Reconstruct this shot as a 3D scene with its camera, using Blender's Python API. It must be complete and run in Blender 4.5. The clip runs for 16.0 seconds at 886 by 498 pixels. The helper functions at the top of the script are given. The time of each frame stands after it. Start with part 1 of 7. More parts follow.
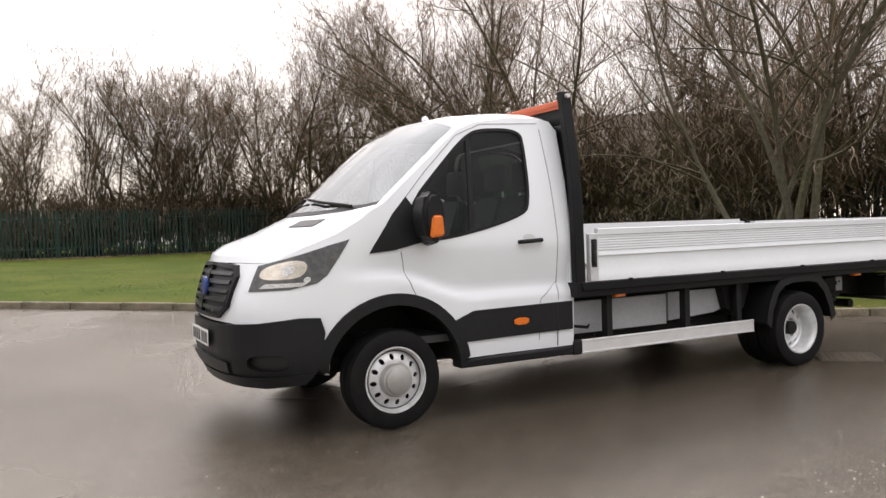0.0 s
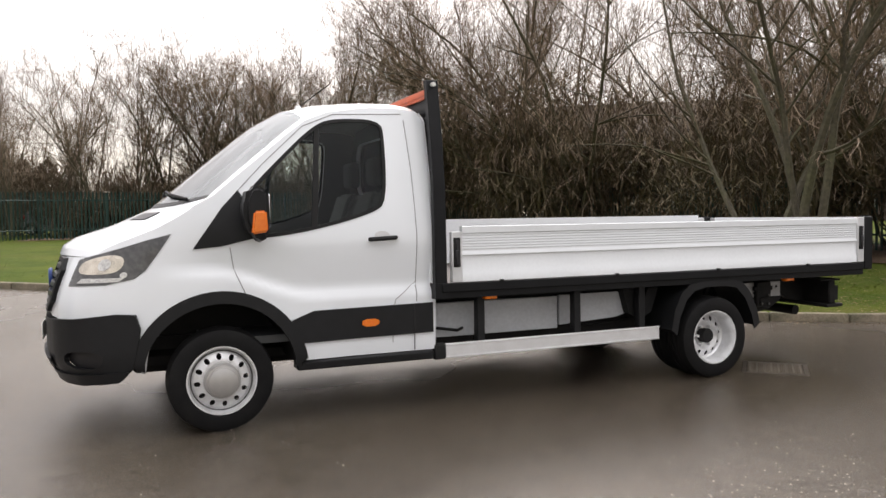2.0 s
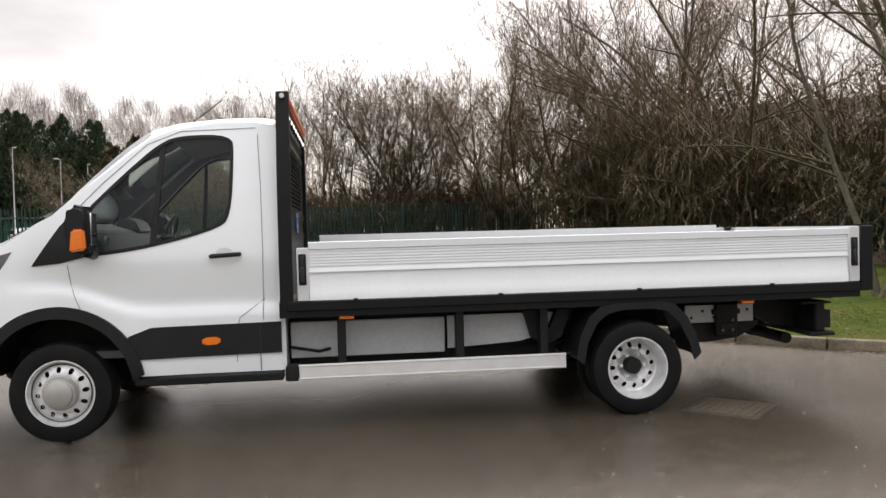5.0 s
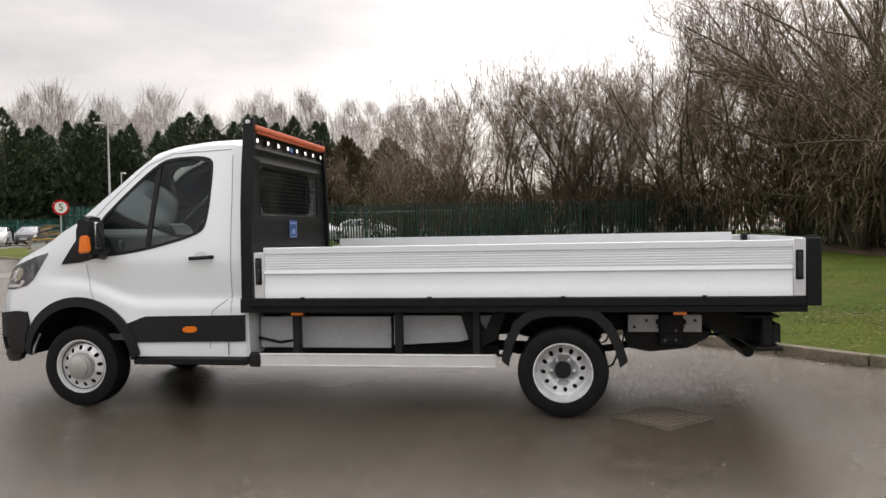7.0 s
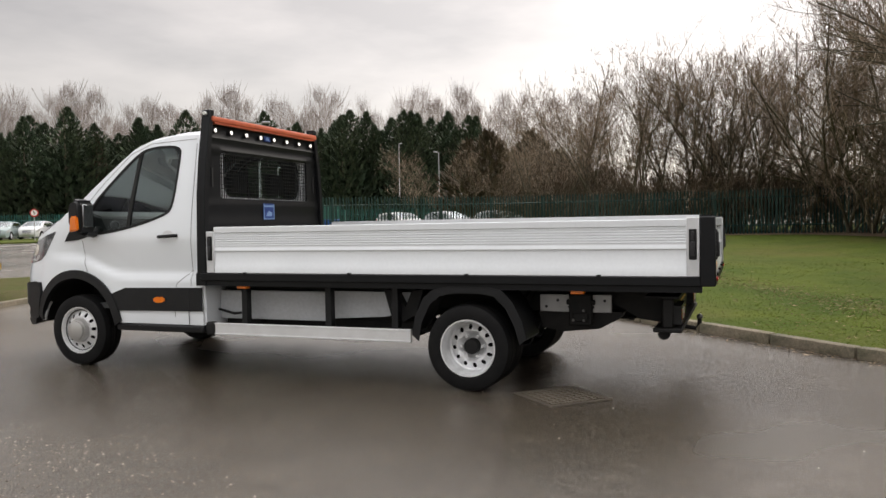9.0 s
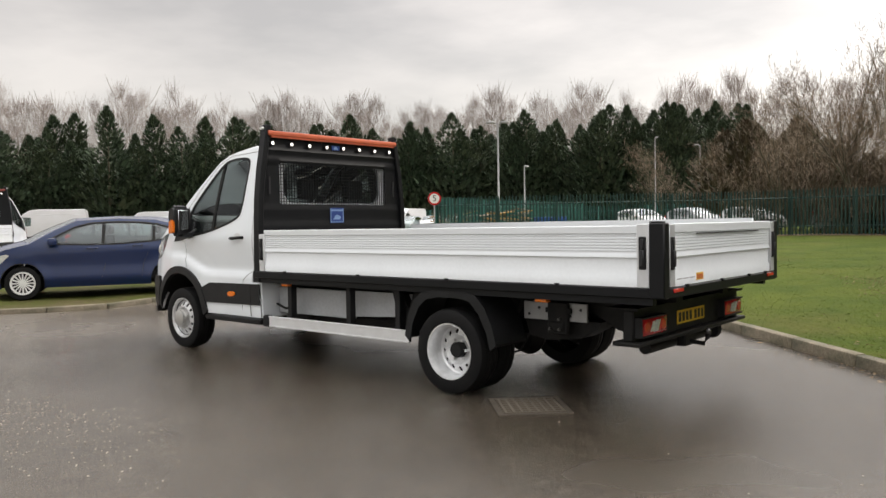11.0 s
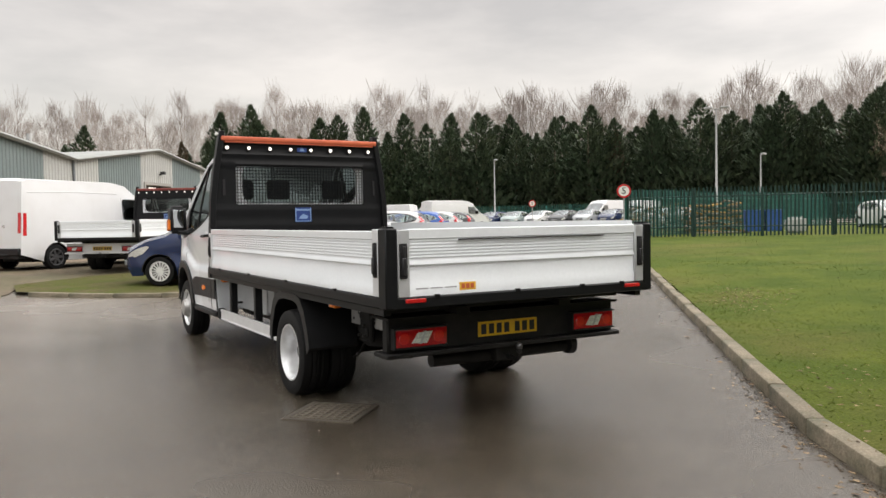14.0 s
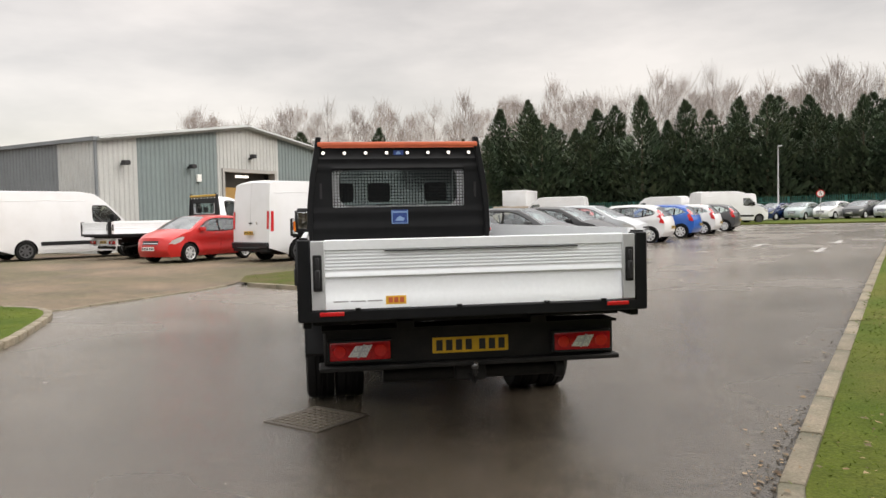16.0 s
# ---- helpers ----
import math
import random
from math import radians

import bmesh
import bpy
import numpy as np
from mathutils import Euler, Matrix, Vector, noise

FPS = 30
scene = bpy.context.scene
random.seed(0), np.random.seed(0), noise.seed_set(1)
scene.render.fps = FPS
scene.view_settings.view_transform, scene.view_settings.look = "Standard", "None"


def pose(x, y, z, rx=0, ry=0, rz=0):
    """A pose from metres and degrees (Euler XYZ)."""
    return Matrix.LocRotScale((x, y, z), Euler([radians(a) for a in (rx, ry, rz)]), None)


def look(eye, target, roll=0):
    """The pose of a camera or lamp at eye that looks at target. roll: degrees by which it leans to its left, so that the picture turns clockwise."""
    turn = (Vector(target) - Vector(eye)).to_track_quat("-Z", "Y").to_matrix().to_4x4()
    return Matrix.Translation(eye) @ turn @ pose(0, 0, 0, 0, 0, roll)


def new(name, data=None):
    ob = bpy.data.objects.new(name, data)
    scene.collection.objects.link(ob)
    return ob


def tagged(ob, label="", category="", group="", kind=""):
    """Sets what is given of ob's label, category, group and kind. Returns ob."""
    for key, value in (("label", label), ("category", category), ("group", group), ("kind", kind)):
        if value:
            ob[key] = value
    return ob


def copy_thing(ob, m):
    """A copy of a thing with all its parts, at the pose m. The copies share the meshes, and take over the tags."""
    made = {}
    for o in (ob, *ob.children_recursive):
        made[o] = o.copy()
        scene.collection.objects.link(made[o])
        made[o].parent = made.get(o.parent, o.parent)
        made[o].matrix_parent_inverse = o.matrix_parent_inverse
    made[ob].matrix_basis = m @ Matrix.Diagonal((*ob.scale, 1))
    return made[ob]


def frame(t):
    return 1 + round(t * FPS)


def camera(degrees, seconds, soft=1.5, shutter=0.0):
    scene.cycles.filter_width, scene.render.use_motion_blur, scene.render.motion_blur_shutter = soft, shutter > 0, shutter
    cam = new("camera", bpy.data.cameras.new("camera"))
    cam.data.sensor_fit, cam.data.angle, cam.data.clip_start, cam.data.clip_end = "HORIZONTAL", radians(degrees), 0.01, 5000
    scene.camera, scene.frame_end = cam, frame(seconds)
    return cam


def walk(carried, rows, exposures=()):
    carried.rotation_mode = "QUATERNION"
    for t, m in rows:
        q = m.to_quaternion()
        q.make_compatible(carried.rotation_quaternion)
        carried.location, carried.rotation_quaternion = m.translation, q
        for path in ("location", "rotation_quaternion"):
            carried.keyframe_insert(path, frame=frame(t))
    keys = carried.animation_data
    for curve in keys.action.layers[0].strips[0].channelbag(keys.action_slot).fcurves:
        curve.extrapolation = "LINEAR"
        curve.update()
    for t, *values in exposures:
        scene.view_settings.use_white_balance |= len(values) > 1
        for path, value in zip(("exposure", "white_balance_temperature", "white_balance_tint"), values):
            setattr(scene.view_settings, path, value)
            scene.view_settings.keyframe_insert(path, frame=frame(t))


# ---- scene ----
from mathutils.geometry import delaunay_2d_cdt

cam = camera(59.1, 16.0)

PATH = [
    (0, (-2.145, -5.687, 1.337), (-1.202, -3.925, 1.284), -1.8),
    (0.5, (-1.74, -5.863, 1.379), (-0.804, -4.098, 1.297), -1.3),
    (1, (-1.337, -5.975, 1.409), (-0.417, -4.202, 1.313), -0.6),
    (1.5, (-0.98, -6.058, 1.38), (-0.159, -4.236, 1.299), -0.8),
    (2, (-0.619, -6.096, 1.378), (0.158, -4.255, 1.292), -0.8),
    (2.5, (-0.228, -6.097, 1.361), (0.413, -4.204, 1.285), -1.0),
    (3, (0.195, -6.101, 1.36), (0.801, -4.197, 1.279), -1.0),
    (3.5, (0.63, -6.117, 1.379), (1.225, -4.209, 1.302), -1.1),
    (4, (1.056, -6.198, 1.371), (1.581, -4.269, 1.31), -1.0),
    (4.5, (1.478, -6.281, 1.354), (1.859, -4.319, 1.306), -1.3),
    (7, (4.002, -6.864, 1.432), (3.687, -4.89, 1.377), -1.1),
    (7.5, (4.547, -6.892, 1.432), (4.085, -4.947, 1.372), -1.2),
    (8, (5.031, -6.894, 1.412), (4.487, -4.97, 1.353), -1.1),
    (8.5, (5.474, -6.824, 1.374), (4.765, -4.955, 1.314), -1.0),
    (9, (5.93, -6.654, 1.296), (5.212, -4.788, 1.231), -1.0),
    (9.5, (6.398, -6.484, 1.285), (5.516, -4.689, 1.225), -1.0),
    (10, (6.893, -6.243, 1.324), (5.836, -4.546, 1.264), -1.1),
    (12.5, (9.105, -4.528, 1.334), (7.56, -3.26, 1.265), -0.7),
    (13, (9.396, -4.112, 1.338), (7.786, -2.927, 1.266), -0.8),
    (13.5, (9.675, -3.632, 1.322), (7.997, -2.545, 1.246), -0.8),
    (14, (9.856, -3.074, 1.36), (8.131, -2.065, 1.286), -0.9),
    (14.5, (10.102, -2.518, 1.432), (8.278, -1.702, 1.363), -1.0),
    (15, (10.277, -2.058, 1.436), (8.369, -1.462, 1.367), -0.9),
    (15.5, (10.375, -1.506, 1.413), (8.441, -1.004, 1.341), -1.1),
    (16, (10.306, -0.962, 1.428), (8.334, -0.637, 1.347), -1.2),
]
walk(cam, [(t, look(eye, target, roll)) for t, eye, target, roll in PATH], [(0, 0.12, 7150, 17), (4.5, 0.12, 7080, 15), (7, 0.02, 7080, 15), (9, -0.04, 7120, 14), (10.3, 0.03, 7150, 13), (12.3, 0.21, 7200, 12), (16, 0.22, 7230, 13)])

# ---------- world, sun ----------
world = bpy.data.worlds.new("overcast_sky")
scene.world = world
world.use_nodes = True
wn, wl = world.node_tree.nodes, world.node_tree.links
wn.clear()
SUN_EL, SUN_ROT = radians(38), radians(28)


def wnode(kind, **kw):
    n = wn.new(kind)
    for k, v in kw.items():
        n.inputs[k].default_value = v
    return n


w_out = wn.new("ShaderNodeOutputWorld")
w_bg = wn.new("ShaderNodeBackground")
w_sky = wn.new("ShaderNodeTexSky")
w_sky.sky_type = "NISHITA"
w_sky.sun_disc = False
w_sky.sun_elevation, w_sky.sun_rotation = SUN_EL, SUN_ROT
w_coord = wn.new("ShaderNodeTexCoord")
w_map = wn.new("ShaderNodeMapping")
w_map.inputs["Scale"].default_value = (1.6, 1.6, 5.5)
w_noise = wnode("ShaderNodeTexNoise", Scale=1.3, Detail=6.0, Roughness=0.55)
w_ramp = wn.new("ShaderNodeValToRGB")
w_ramp.color_ramp.elements[0].position, w_ramp.color_ramp.elements[0].color = 0.36, (0.60, 0.583, 0.565, 1)
w_ramp.color_ramp.elements[1].position, w_ramp.color_ramp.elements[1].color = 0.64, (0.925, 0.895, 0.87, 1)
# the cloud is thinner and brighter towards the sun
w_dot = wn.new("ShaderNodeVectorMath")
w_dot.operation = "DOT_PRODUCT"
w_dot.inputs[1].default_value = (0.42, 0.75, 0.50)
w_glow = wn.new("ShaderNodeMapRange")
w_glow.inputs["From Min"].default_value, w_glow.inputs["From Max"].default_value = 0.30, 0.88
w_glow.inputs["To Min"].default_value, w_glow.inputs["To Max"].default_value = 0.82, 1.45
w_mul = wn.new("ShaderNodeVectorMath")
w_mul.operation = "SCALE"
w_mix = wn.new("ShaderNodeMixRGB")
w_mix.inputs[0].default_value = 0.04
wl.new(w_coord.outputs["Generated"], w_map.inputs["Vector"])
wl.new(w_map.outputs[0], w_noise.inputs["Vector"])
wl.new(w_noise.outputs["Fac"], w_ramp.inputs[0])
wl.new(w_coord.outputs["Generated"], w_dot.inputs[0])
wl.new(w_dot.outputs["Value"], w_glow.inputs["Value"])
wl.new(w_ramp.outputs[0], w_mul.inputs[0])
wl.new(w_glow.outputs[0], w_mul.inputs["Scale"])
# an overcast dome is brighter overhead than at the horizon
w_sep = wn.new("ShaderNodeSeparateXYZ")
w_zen = wn.new("ShaderNodeMapRange")
w_zen.inputs["From Min"].default_value, w_zen.inputs["From Max"].default_value = 0.27, 0.85
w_tint = wn.new("ShaderNodeMixRGB")
w_tint.inputs[1].default_value, w_tint.inputs[2].default_value = (1, 1, 1, 1), (3.4, 3.7, 4.0, 1)
w_up = wn.new("ShaderNodeVectorMath")
w_up.operation = "MULTIPLY"
wl.new(w_coord.outputs["Generated"], w_sep.inputs[0])
wl.new(w_sep.outputs["Z"], w_zen.inputs["Value"])
wl.new(w_mul.outputs[0], w_up.inputs[0])
wl.new(w_zen.outputs[0], w_tint.inputs[0])
wl.new(w_tint.outputs[0], w_up.inputs[1])
wl.new(w_up.outputs[0], w_mix.inputs[1])
wl.new(w_sky.outputs[0], w_mix.inputs[2])
wl.new(w_mix.outputs[0], w_bg.inputs[0])
w_bg.inputs[1].default_value = 0.92
wl.new(w_bg.outputs[0], w_out.inputs[0])

sun = new("sun", bpy.data.lights.new("sun", "SUN"))
sun.data.energy, sun.data.angle, sun.data.color = 0.7, radians(25), (1, 0.97, 0.93)
sun.matrix_world = look((0, 0, 30), Vector((0, 0, 30)) - Vector((math.cos(SUN_EL) * math.sin(SUN_ROT), math.cos(SUN_EL) * math.cos(SUN_ROT), math.sin(SUN_EL))))


# ---------- materials ----------
def mat(name, base, rough=0.5, metal=0.0, spot=None, scale=20.0, amount=0.5, fine=0.0, bump=0.0, bump_scale=80.0, rough_var=0.0, coat=0.0, island=0.0, spec=0.5, obj_random=0.0):
    """A surface: base colour broken up by a coarse and a fine noise towards spot, with bump."""
    m = bpy.data.materials.new(name)
    m.use_nodes = True
    nt = m.node_tree
    b = nt.nodes["Principled BSDF"]
    b.inputs["Roughness"].default_value, b.inputs["Metallic"].default_value = rough, metal
    b.inputs["Coat Weight"].default_value = coat
    b.inputs["Coat Roughness"].default_value = 0.08
    b.inputs["Specular IOR Level"].default_value = spec
    co = nt.nodes.new("ShaderNodeTexCoord").outputs["Object"]
    spot = spot or [c * 0.75 for c in base]

    def noise_out(sc, det):
        n = nt.nodes.new("ShaderNodeTexNoise")
        n.inputs["Scale"].default_value, n.inputs["Detail"].default_value = sc, det
        nt.links.new(co, n.inputs["Vector"])
        return n.outputs["Fac"]

    coarse = noise_out(scale, 5)
    ramp = nt.nodes.new("ShaderNodeMapRange")
    ramp.inputs["From Min"].default_value, ramp.inputs["From Max"].default_value = 0.38, 0.66
    ramp.inputs["To Max"].default_value = amount
    nt.links.new(coarse, ramp.inputs["Value"])
    mix = nt.nodes.new("ShaderNodeMixRGB")
    mix.inputs[1].default_value, mix.inputs[2].default_value = (*base, 1), (*spot, 1)
    nt.links.new(ramp.outputs[0], mix.inputs[0])
    col = mix.outputs[0]
    if fine:
        f = noise_out(scale * 14, 3)
        fr = nt.nodes.new("ShaderNodeMapRange")
        fr.inputs["From Min"].default_value, fr.inputs["From Max"].default_value = 0.3, 0.7
        fr.inputs["To Min"].default_value, fr.inputs["To Max"].default_value = 1 - fine, 1 + fine
        nt.links.new(f, fr.inputs["Value"])
        sc = nt.nodes.new("ShaderNodeVectorMath")
        sc.operation = "SCALE"
        nt.links.new(col, sc.inputs[0])
        nt.links.new(fr.outputs[0], sc.inputs["Scale"])
        col = sc.outputs[0]
    if island or obj_random:
        src = nt.nodes.new("ShaderNodeNewGeometry").outputs["Random Per Island"] if island else nt.nodes.new("ShaderNodeObjectInfo").outputs["Random"]
        amt = island or obj_random
        ir = nt.nodes.new("ShaderNodeMapRange")
        ir.inputs["To Min"].default_value, ir.inputs["To Max"].default_value = 1 - amt, 1 + amt
        nt.links.new(src, ir.inputs["Value"])
        sc = nt.nodes.new("ShaderNodeVectorMath")
        sc.operation = "SCALE"
        nt.links.new(col, sc.inputs[0])
        nt.links.new(ir.outputs[0], sc.inputs["Scale"])
        col = sc.outputs[0]
    nt.links.new(col, b.inputs["Base Color"])
    if rough_var:
        rr = nt.nodes.new("ShaderNodeMapRange")
        rr.inputs["From Min"].default_value, rr.inputs["From Max"].default_value = 0.35, 0.65
        rr.inputs["To Min"].default_value, rr.inputs["To Max"].default_value = max(rough - rough_var, 0.02), min(rough + rough_var, 1)
        nt.links.new(noise_out(scale * 0.6, 4), rr.inputs["Value"])
        nt.links.new(rr.outputs[0], b.inputs["Roughness"])
    if bump:
        bp = nt.nodes.new("ShaderNodeBump")
        bp.inputs["Strength"].default_value, bp.inputs["Distance"].default_value = 1.0, bump
        nt.links.new(noise_out(bump_scale, 4), bp.inputs["Height"])
        nt.links.new(bp.outputs[0], b.inputs["Normal"])
    return m


def glass(name, tint, sheen=0.0, rough=0.02, ior=1.5):
    """Thin automotive glass: tinted see-through with a mirror sheen."""
    m = bpy.data.materials.new(name)
    m.use_nodes = True
    nt = m.node_tree
    nt.nodes.clear()
    out = nt.nodes.new("ShaderNodeOutputMaterial")
    tr = nt.nodes.new("ShaderNodeBsdfTransparent")
    tr.inputs[0].default_value = (*tint, 1)
    gl = nt.nodes.new("ShaderNodeBsdfGlossy")
    gl.inputs["Roughness"].default_value = rough
    gl.inputs[0].default_value = (0.9, 0.93, 0.95, 1)
    fr = nt.nodes.new("ShaderNodeFresnel")
    fr.inputs[0].default_value = ior
    mx = nt.nodes.new("ShaderNodeMixShader")
    ad = nt.nodes.new("ShaderNodeMath")
    ad.inputs[1].default_value = sheen
    nt.links.new(fr.outputs[0], ad.inputs[0])
    nt.links.new(ad.outputs[0], mx.inputs[0])
    nt.links.new(tr.outputs[0], mx.inputs[1])
    nt.links.new(gl.outputs[0], mx.inputs[2])
    nt.links.new(mx.outputs[0], out.inputs[0])
    return m


def lamp_glow(name, colour, strength):
    m = bpy.data.materials.new(name)
    m.use_nodes = True
    b = m.node_tree.nodes["Principled BSDF"]
    b.inputs["Base Color"].default_value = (*colour, 1)
    b.inputs["Emission Color"].default_value = (*colour, 1)
    b.inputs["Emission Strength"].default_value = strength
    return m


M_WHITE = mat("white_paint", (0.835, 0.87, 0.90), 0.22, spot=(0.81, 0.845, 0.875), scale=2.5, amount=0.6, coat=0.6)
M_VANWHITE = mat("van_white_paint", (0.66, 0.665, 0.675), 0.3, spot=(0.60, 0.60, 0.60), scale=1.5, amount=0.7, coat=0.4)
M_ALU = mat("white_coated_aluminium", (0.84, 0.872, 0.895), 0.26, spot=(0.80, 0.83, 0.855), scale=3, amount=0.6, fine=0.02, bump=0.0002, bump_scale=30, coat=0.3)
M_RAWALU = mat("brushed_aluminium", (0.78, 0.785, 0.79), 0.40, 0.35, spot=(0.68, 0.68, 0.68), scale=9, amount=0.6, fine=0.06)
M_LATCHALU = mat("grey_aluminium_end_post", (0.50, 0.51, 0.52), 0.45, 0.3, scale=12, amount=0.5)
M_BLACKFRAME = mat("black_powder_coat", (0.006, 0.0065, 0.0075), 0.45, spot=(0.009, 0.0095, 0.0105), scale=8, amount=0.6, fine=0.1, spec=0.22)
M_PLASTIC = mat("dark_grey_grained_plastic", (0.009, 0.0095, 0.0105), 0.45, spot=(0.013, 0.0135, 0.015), scale=10, amount=0.6, spec=0.3, bump=0.0006, bump_scale=400)
M_RUBBER = mat("black_rubber", (0.009, 0.009, 0.0095), 0.65, spot=(0.016, 0.016, 0.015), scale=14, amount=0.6, fine=0.2, spec=0.3)
M_TYRE = mat("tyre_rubber", (0.0055, 0.0055, 0.006), 0.65, spot=(0.010, 0.0098, 0.0095), scale=9, amount=0.7, fine=0.2, bump=0.0012, bump_scale=120, spec=0.2)
M_RIM = mat("silver_painted_steel", (0.80, 0.81, 0.82), 0.30, 0.4, spot=(0.58, 0.58, 0.58), scale=16, amount=0.6)
M_HUB = mat("pale_grey_hub_plastic", (0.50, 0.49, 0.475), 0.3, 0.6, spot=(0.42, 0.41, 0.40), scale=12, amount=0.6)
M_CHASSIS = mat("dirty_black_chassis_steel", (0.008, 0.008, 0.008), 0.6, spot=(0.02, 0.018, 0.016), scale=9, amount=0.5, fine=0.2, spec=0.25)
M_GREYSTEEL = mat("galvanised_chassis_steel", (0.42, 0.42, 0.42), 0.5, 0.3, spot=(0.30, 0.30, 0.30), scale=10, amount=0.6)
M_AMBER = mat("amber_lens", (0.85, 0.20, 0.01), 0.25, spot=(0.75, 0.14, 0.01), scale=60, amount=0.5, coat=0.5)
M_ORANGE = mat("orange_bar", (0.60, 0.13, 0.055), 0.45, spot=(0.48, 0.10, 0.05), scale=8, amount=0.6)
M_YELLOWBAR = mat("yellow_bar", (0.65, 0.40, 0.05), 0.45, scale=8)
M_REDLAMP = mat("dark_red_lamp_lens", (0.26, 0.003, 0.005), 0.15, spot=(0.46, 0.006, 0.008), scale=45, amount=0.7, coat=0.25)
M_RED = mat("red_lens", (0.55, 0.012, 0.015), 0.2, spot=(0.40, 0.01, 0.012), scale=70, amount=0.6, coat=0.6)
M_CLEAR = mat("clear_lamp_lens", (0.78, 0.78, 0.76), 0.15, 0.3, spot=(0.25, 0.25, 0.25), scale=90, amount=0.7, coat=0.8)
M_REFLECTOR = mat("chrome_reflector", (0.78, 0.72, 0.62), 0.16, 0.85, spot=(0.55, 0.51, 0.44), scale=13, amount=0.7)
M_PLATEY = mat("yellow_reflective_plate", (0.60, 0.36, 0.02), 0.4, scale=20, amount=0.3)
M_PLATEW = mat("white_reflective_plate", (0.75, 0.75, 0.72), 0.4, scale=20, amount=0.3)
M_INK = mat("black_ink", (0.012, 0.012, 0.014), 0.5)
M_BLUE = mat("blue_sticker", (0.016, 0.045, 0.19), 0.4, spot=(0.03, 0.08, 0.28), scale=30, amount=0.5)
M_PALEBLUE = mat("pale_sticker_print", (0.22, 0.34, 0.55), 0.4)
M_STICKERY = mat("yellow_sticker", (0.80, 0.45, 0.05), 0.45)
M_GREYINK = mat("grey_print", (0.30, 0.30, 0.31), 0.5)
M_LED = lamp_glow("white_lamp_lens", (1.0, 0.98, 0.94), 1.3)
M_GLASS = glass("tinted_glass", (0.80, 0.88, 0.86), 0.0, ior=1.36)
M_WSCREEN = glass("windscreen_glass", (0.76, 0.85, 0.81), 0.085)
M_SEAT = mat("dark_seat_cloth", (0.03, 0.03, 0.033), 0.85, scale=20, fine=0.2)
M_DASH = mat("dashboard_plastic", (0.055, 0.058, 0.06), 0.5, scale=12)
M_MIRROR = mat("mirror_glass", (0.85, 0.87, 0.88), 0.03, 1.0, amount=0.0)
M_CHROME = mat("chrome_badge", (0.7, 0.7, 0.72), 0.15, 0.9)


# ---------- mesh helpers ----------
def part(name, bm, material, parent=None, label="", smooth=40.0):
    me = bpy.data.meshes.new(name)
    bmesh.ops.recalc_face_normals(bm, faces=bm.faces)
    bm.to_mesh(me)
    bm.free()
    if smooth:
        me.polygons.foreach_set("use_smooth", [True] * len(me.polygons))
        me.set_sharp_from_angle(angle=radians(smooth))
    me.materials.append(material)
    ob = new(name, me)
    ob.parent = parent
    if label:
        ob["label"] = label
    return ob


def thing(name, x=0, y=0, z=0, rz=0, label="", category="", group="", kind=""):
    e = new(name)
    e.empty_display_size = 0.2
    e.matrix_basis = pose(x, y, z, 0, 0, rz)
    return tagged(e, label, category, group, kind)


def bx(bm, x0, x1, y0, y1, z0, z1, bev=0.0, seg=1):
    m = Matrix.LocRotScale(((x0 + x1) / 2, (y0 + y1) / 2, (z0 + z1) / 2), None, (abs(x1 - x0), abs(y1 - y0), abs(z1 - z0)))
    vs = bmesh.ops.create_cube(bm, size=1, matrix=m)["verts"]
    if bev:
        es = {e for v in vs for e in v.link_edges}
        bmesh.ops.bevel(bm, geom=list(es), offset=bev, segments=seg, affect="EDGES", profile=0.5)
    return bm


def nb():
    return bmesh.new()


def box(*a, **k):
    return bx(nb(), *a, **k)


def axis_point(axis, c, r, ang, a):
    u, v = r * math.cos(ang), r * math.sin(ang)
    if axis == "y":
        return (c[0] + u, c[1] + a, c[2] + v)
    if axis == "x":
        return (c[0] + a, c[1] + u, c[2] + v)
    return (c[0] + u, c[1] + v, c[2] + a)


def lathe(bm, prof, seg, c=(0, 0, 0), axis="y", close=False):
    """Turns a profile of (radius, along) about the axis through c."""
    rings = [[bm.verts.new(axis_point(axis, c, max(r, 0.0005), 2 * math.pi * i / seg, a)) for i in range(seg)] for r, a in prof]
    pairs = list(zip(rings, rings[1:]))
    if close:
        pairs.append((rings[-1], rings[0]))
    for p, q in pairs:
        for i in range(seg):
            j = (i + 1) % seg
            bm.faces.new((p[i], p[j], q[j], q[i]))
    if not close:
        for ring in (rings[0], rings[-1]):
            bm.faces.new(ring)
    return bm


def cyl(bm, c, r, h, axis="y", seg=16):
    return lathe(bm, [(r, -h / 2), (r, h / 2)], seg, c, axis)


def tube(bm, pts, r, seg=6, r1=None):
    pts = [Vector(p) for p in pts]
    rings = []
    for i, p in enumerate(pts):
        d = (pts[min(i + 1, len(pts) - 1)] - pts[max(i - 1, 0)]).normalized()
        side = d.cross(Vector((0, 0, 1)) if abs(d.z) < 0.9 else Vector((1, 0, 0))).normalized()
        up = side.cross(d)
        rr = r if r1 is None else r + (r1 - r) * i / (len(pts) - 1)
        rings.append([bm.verts.new(p + rr * (math.cos(2 * math.pi * k / seg) * side + math.sin(2 * math.pi * k / seg) * up)) for k in range(seg)])
    for a, b in zip(rings, rings[1:]):
        for k in range(seg):
            bm.faces.new((a[k], a[(k + 1) % seg], b[(k + 1) % seg], b[k]))
    bm.faces.new(rings[0])
    bm.faces.new(rings[-1])
    return bm


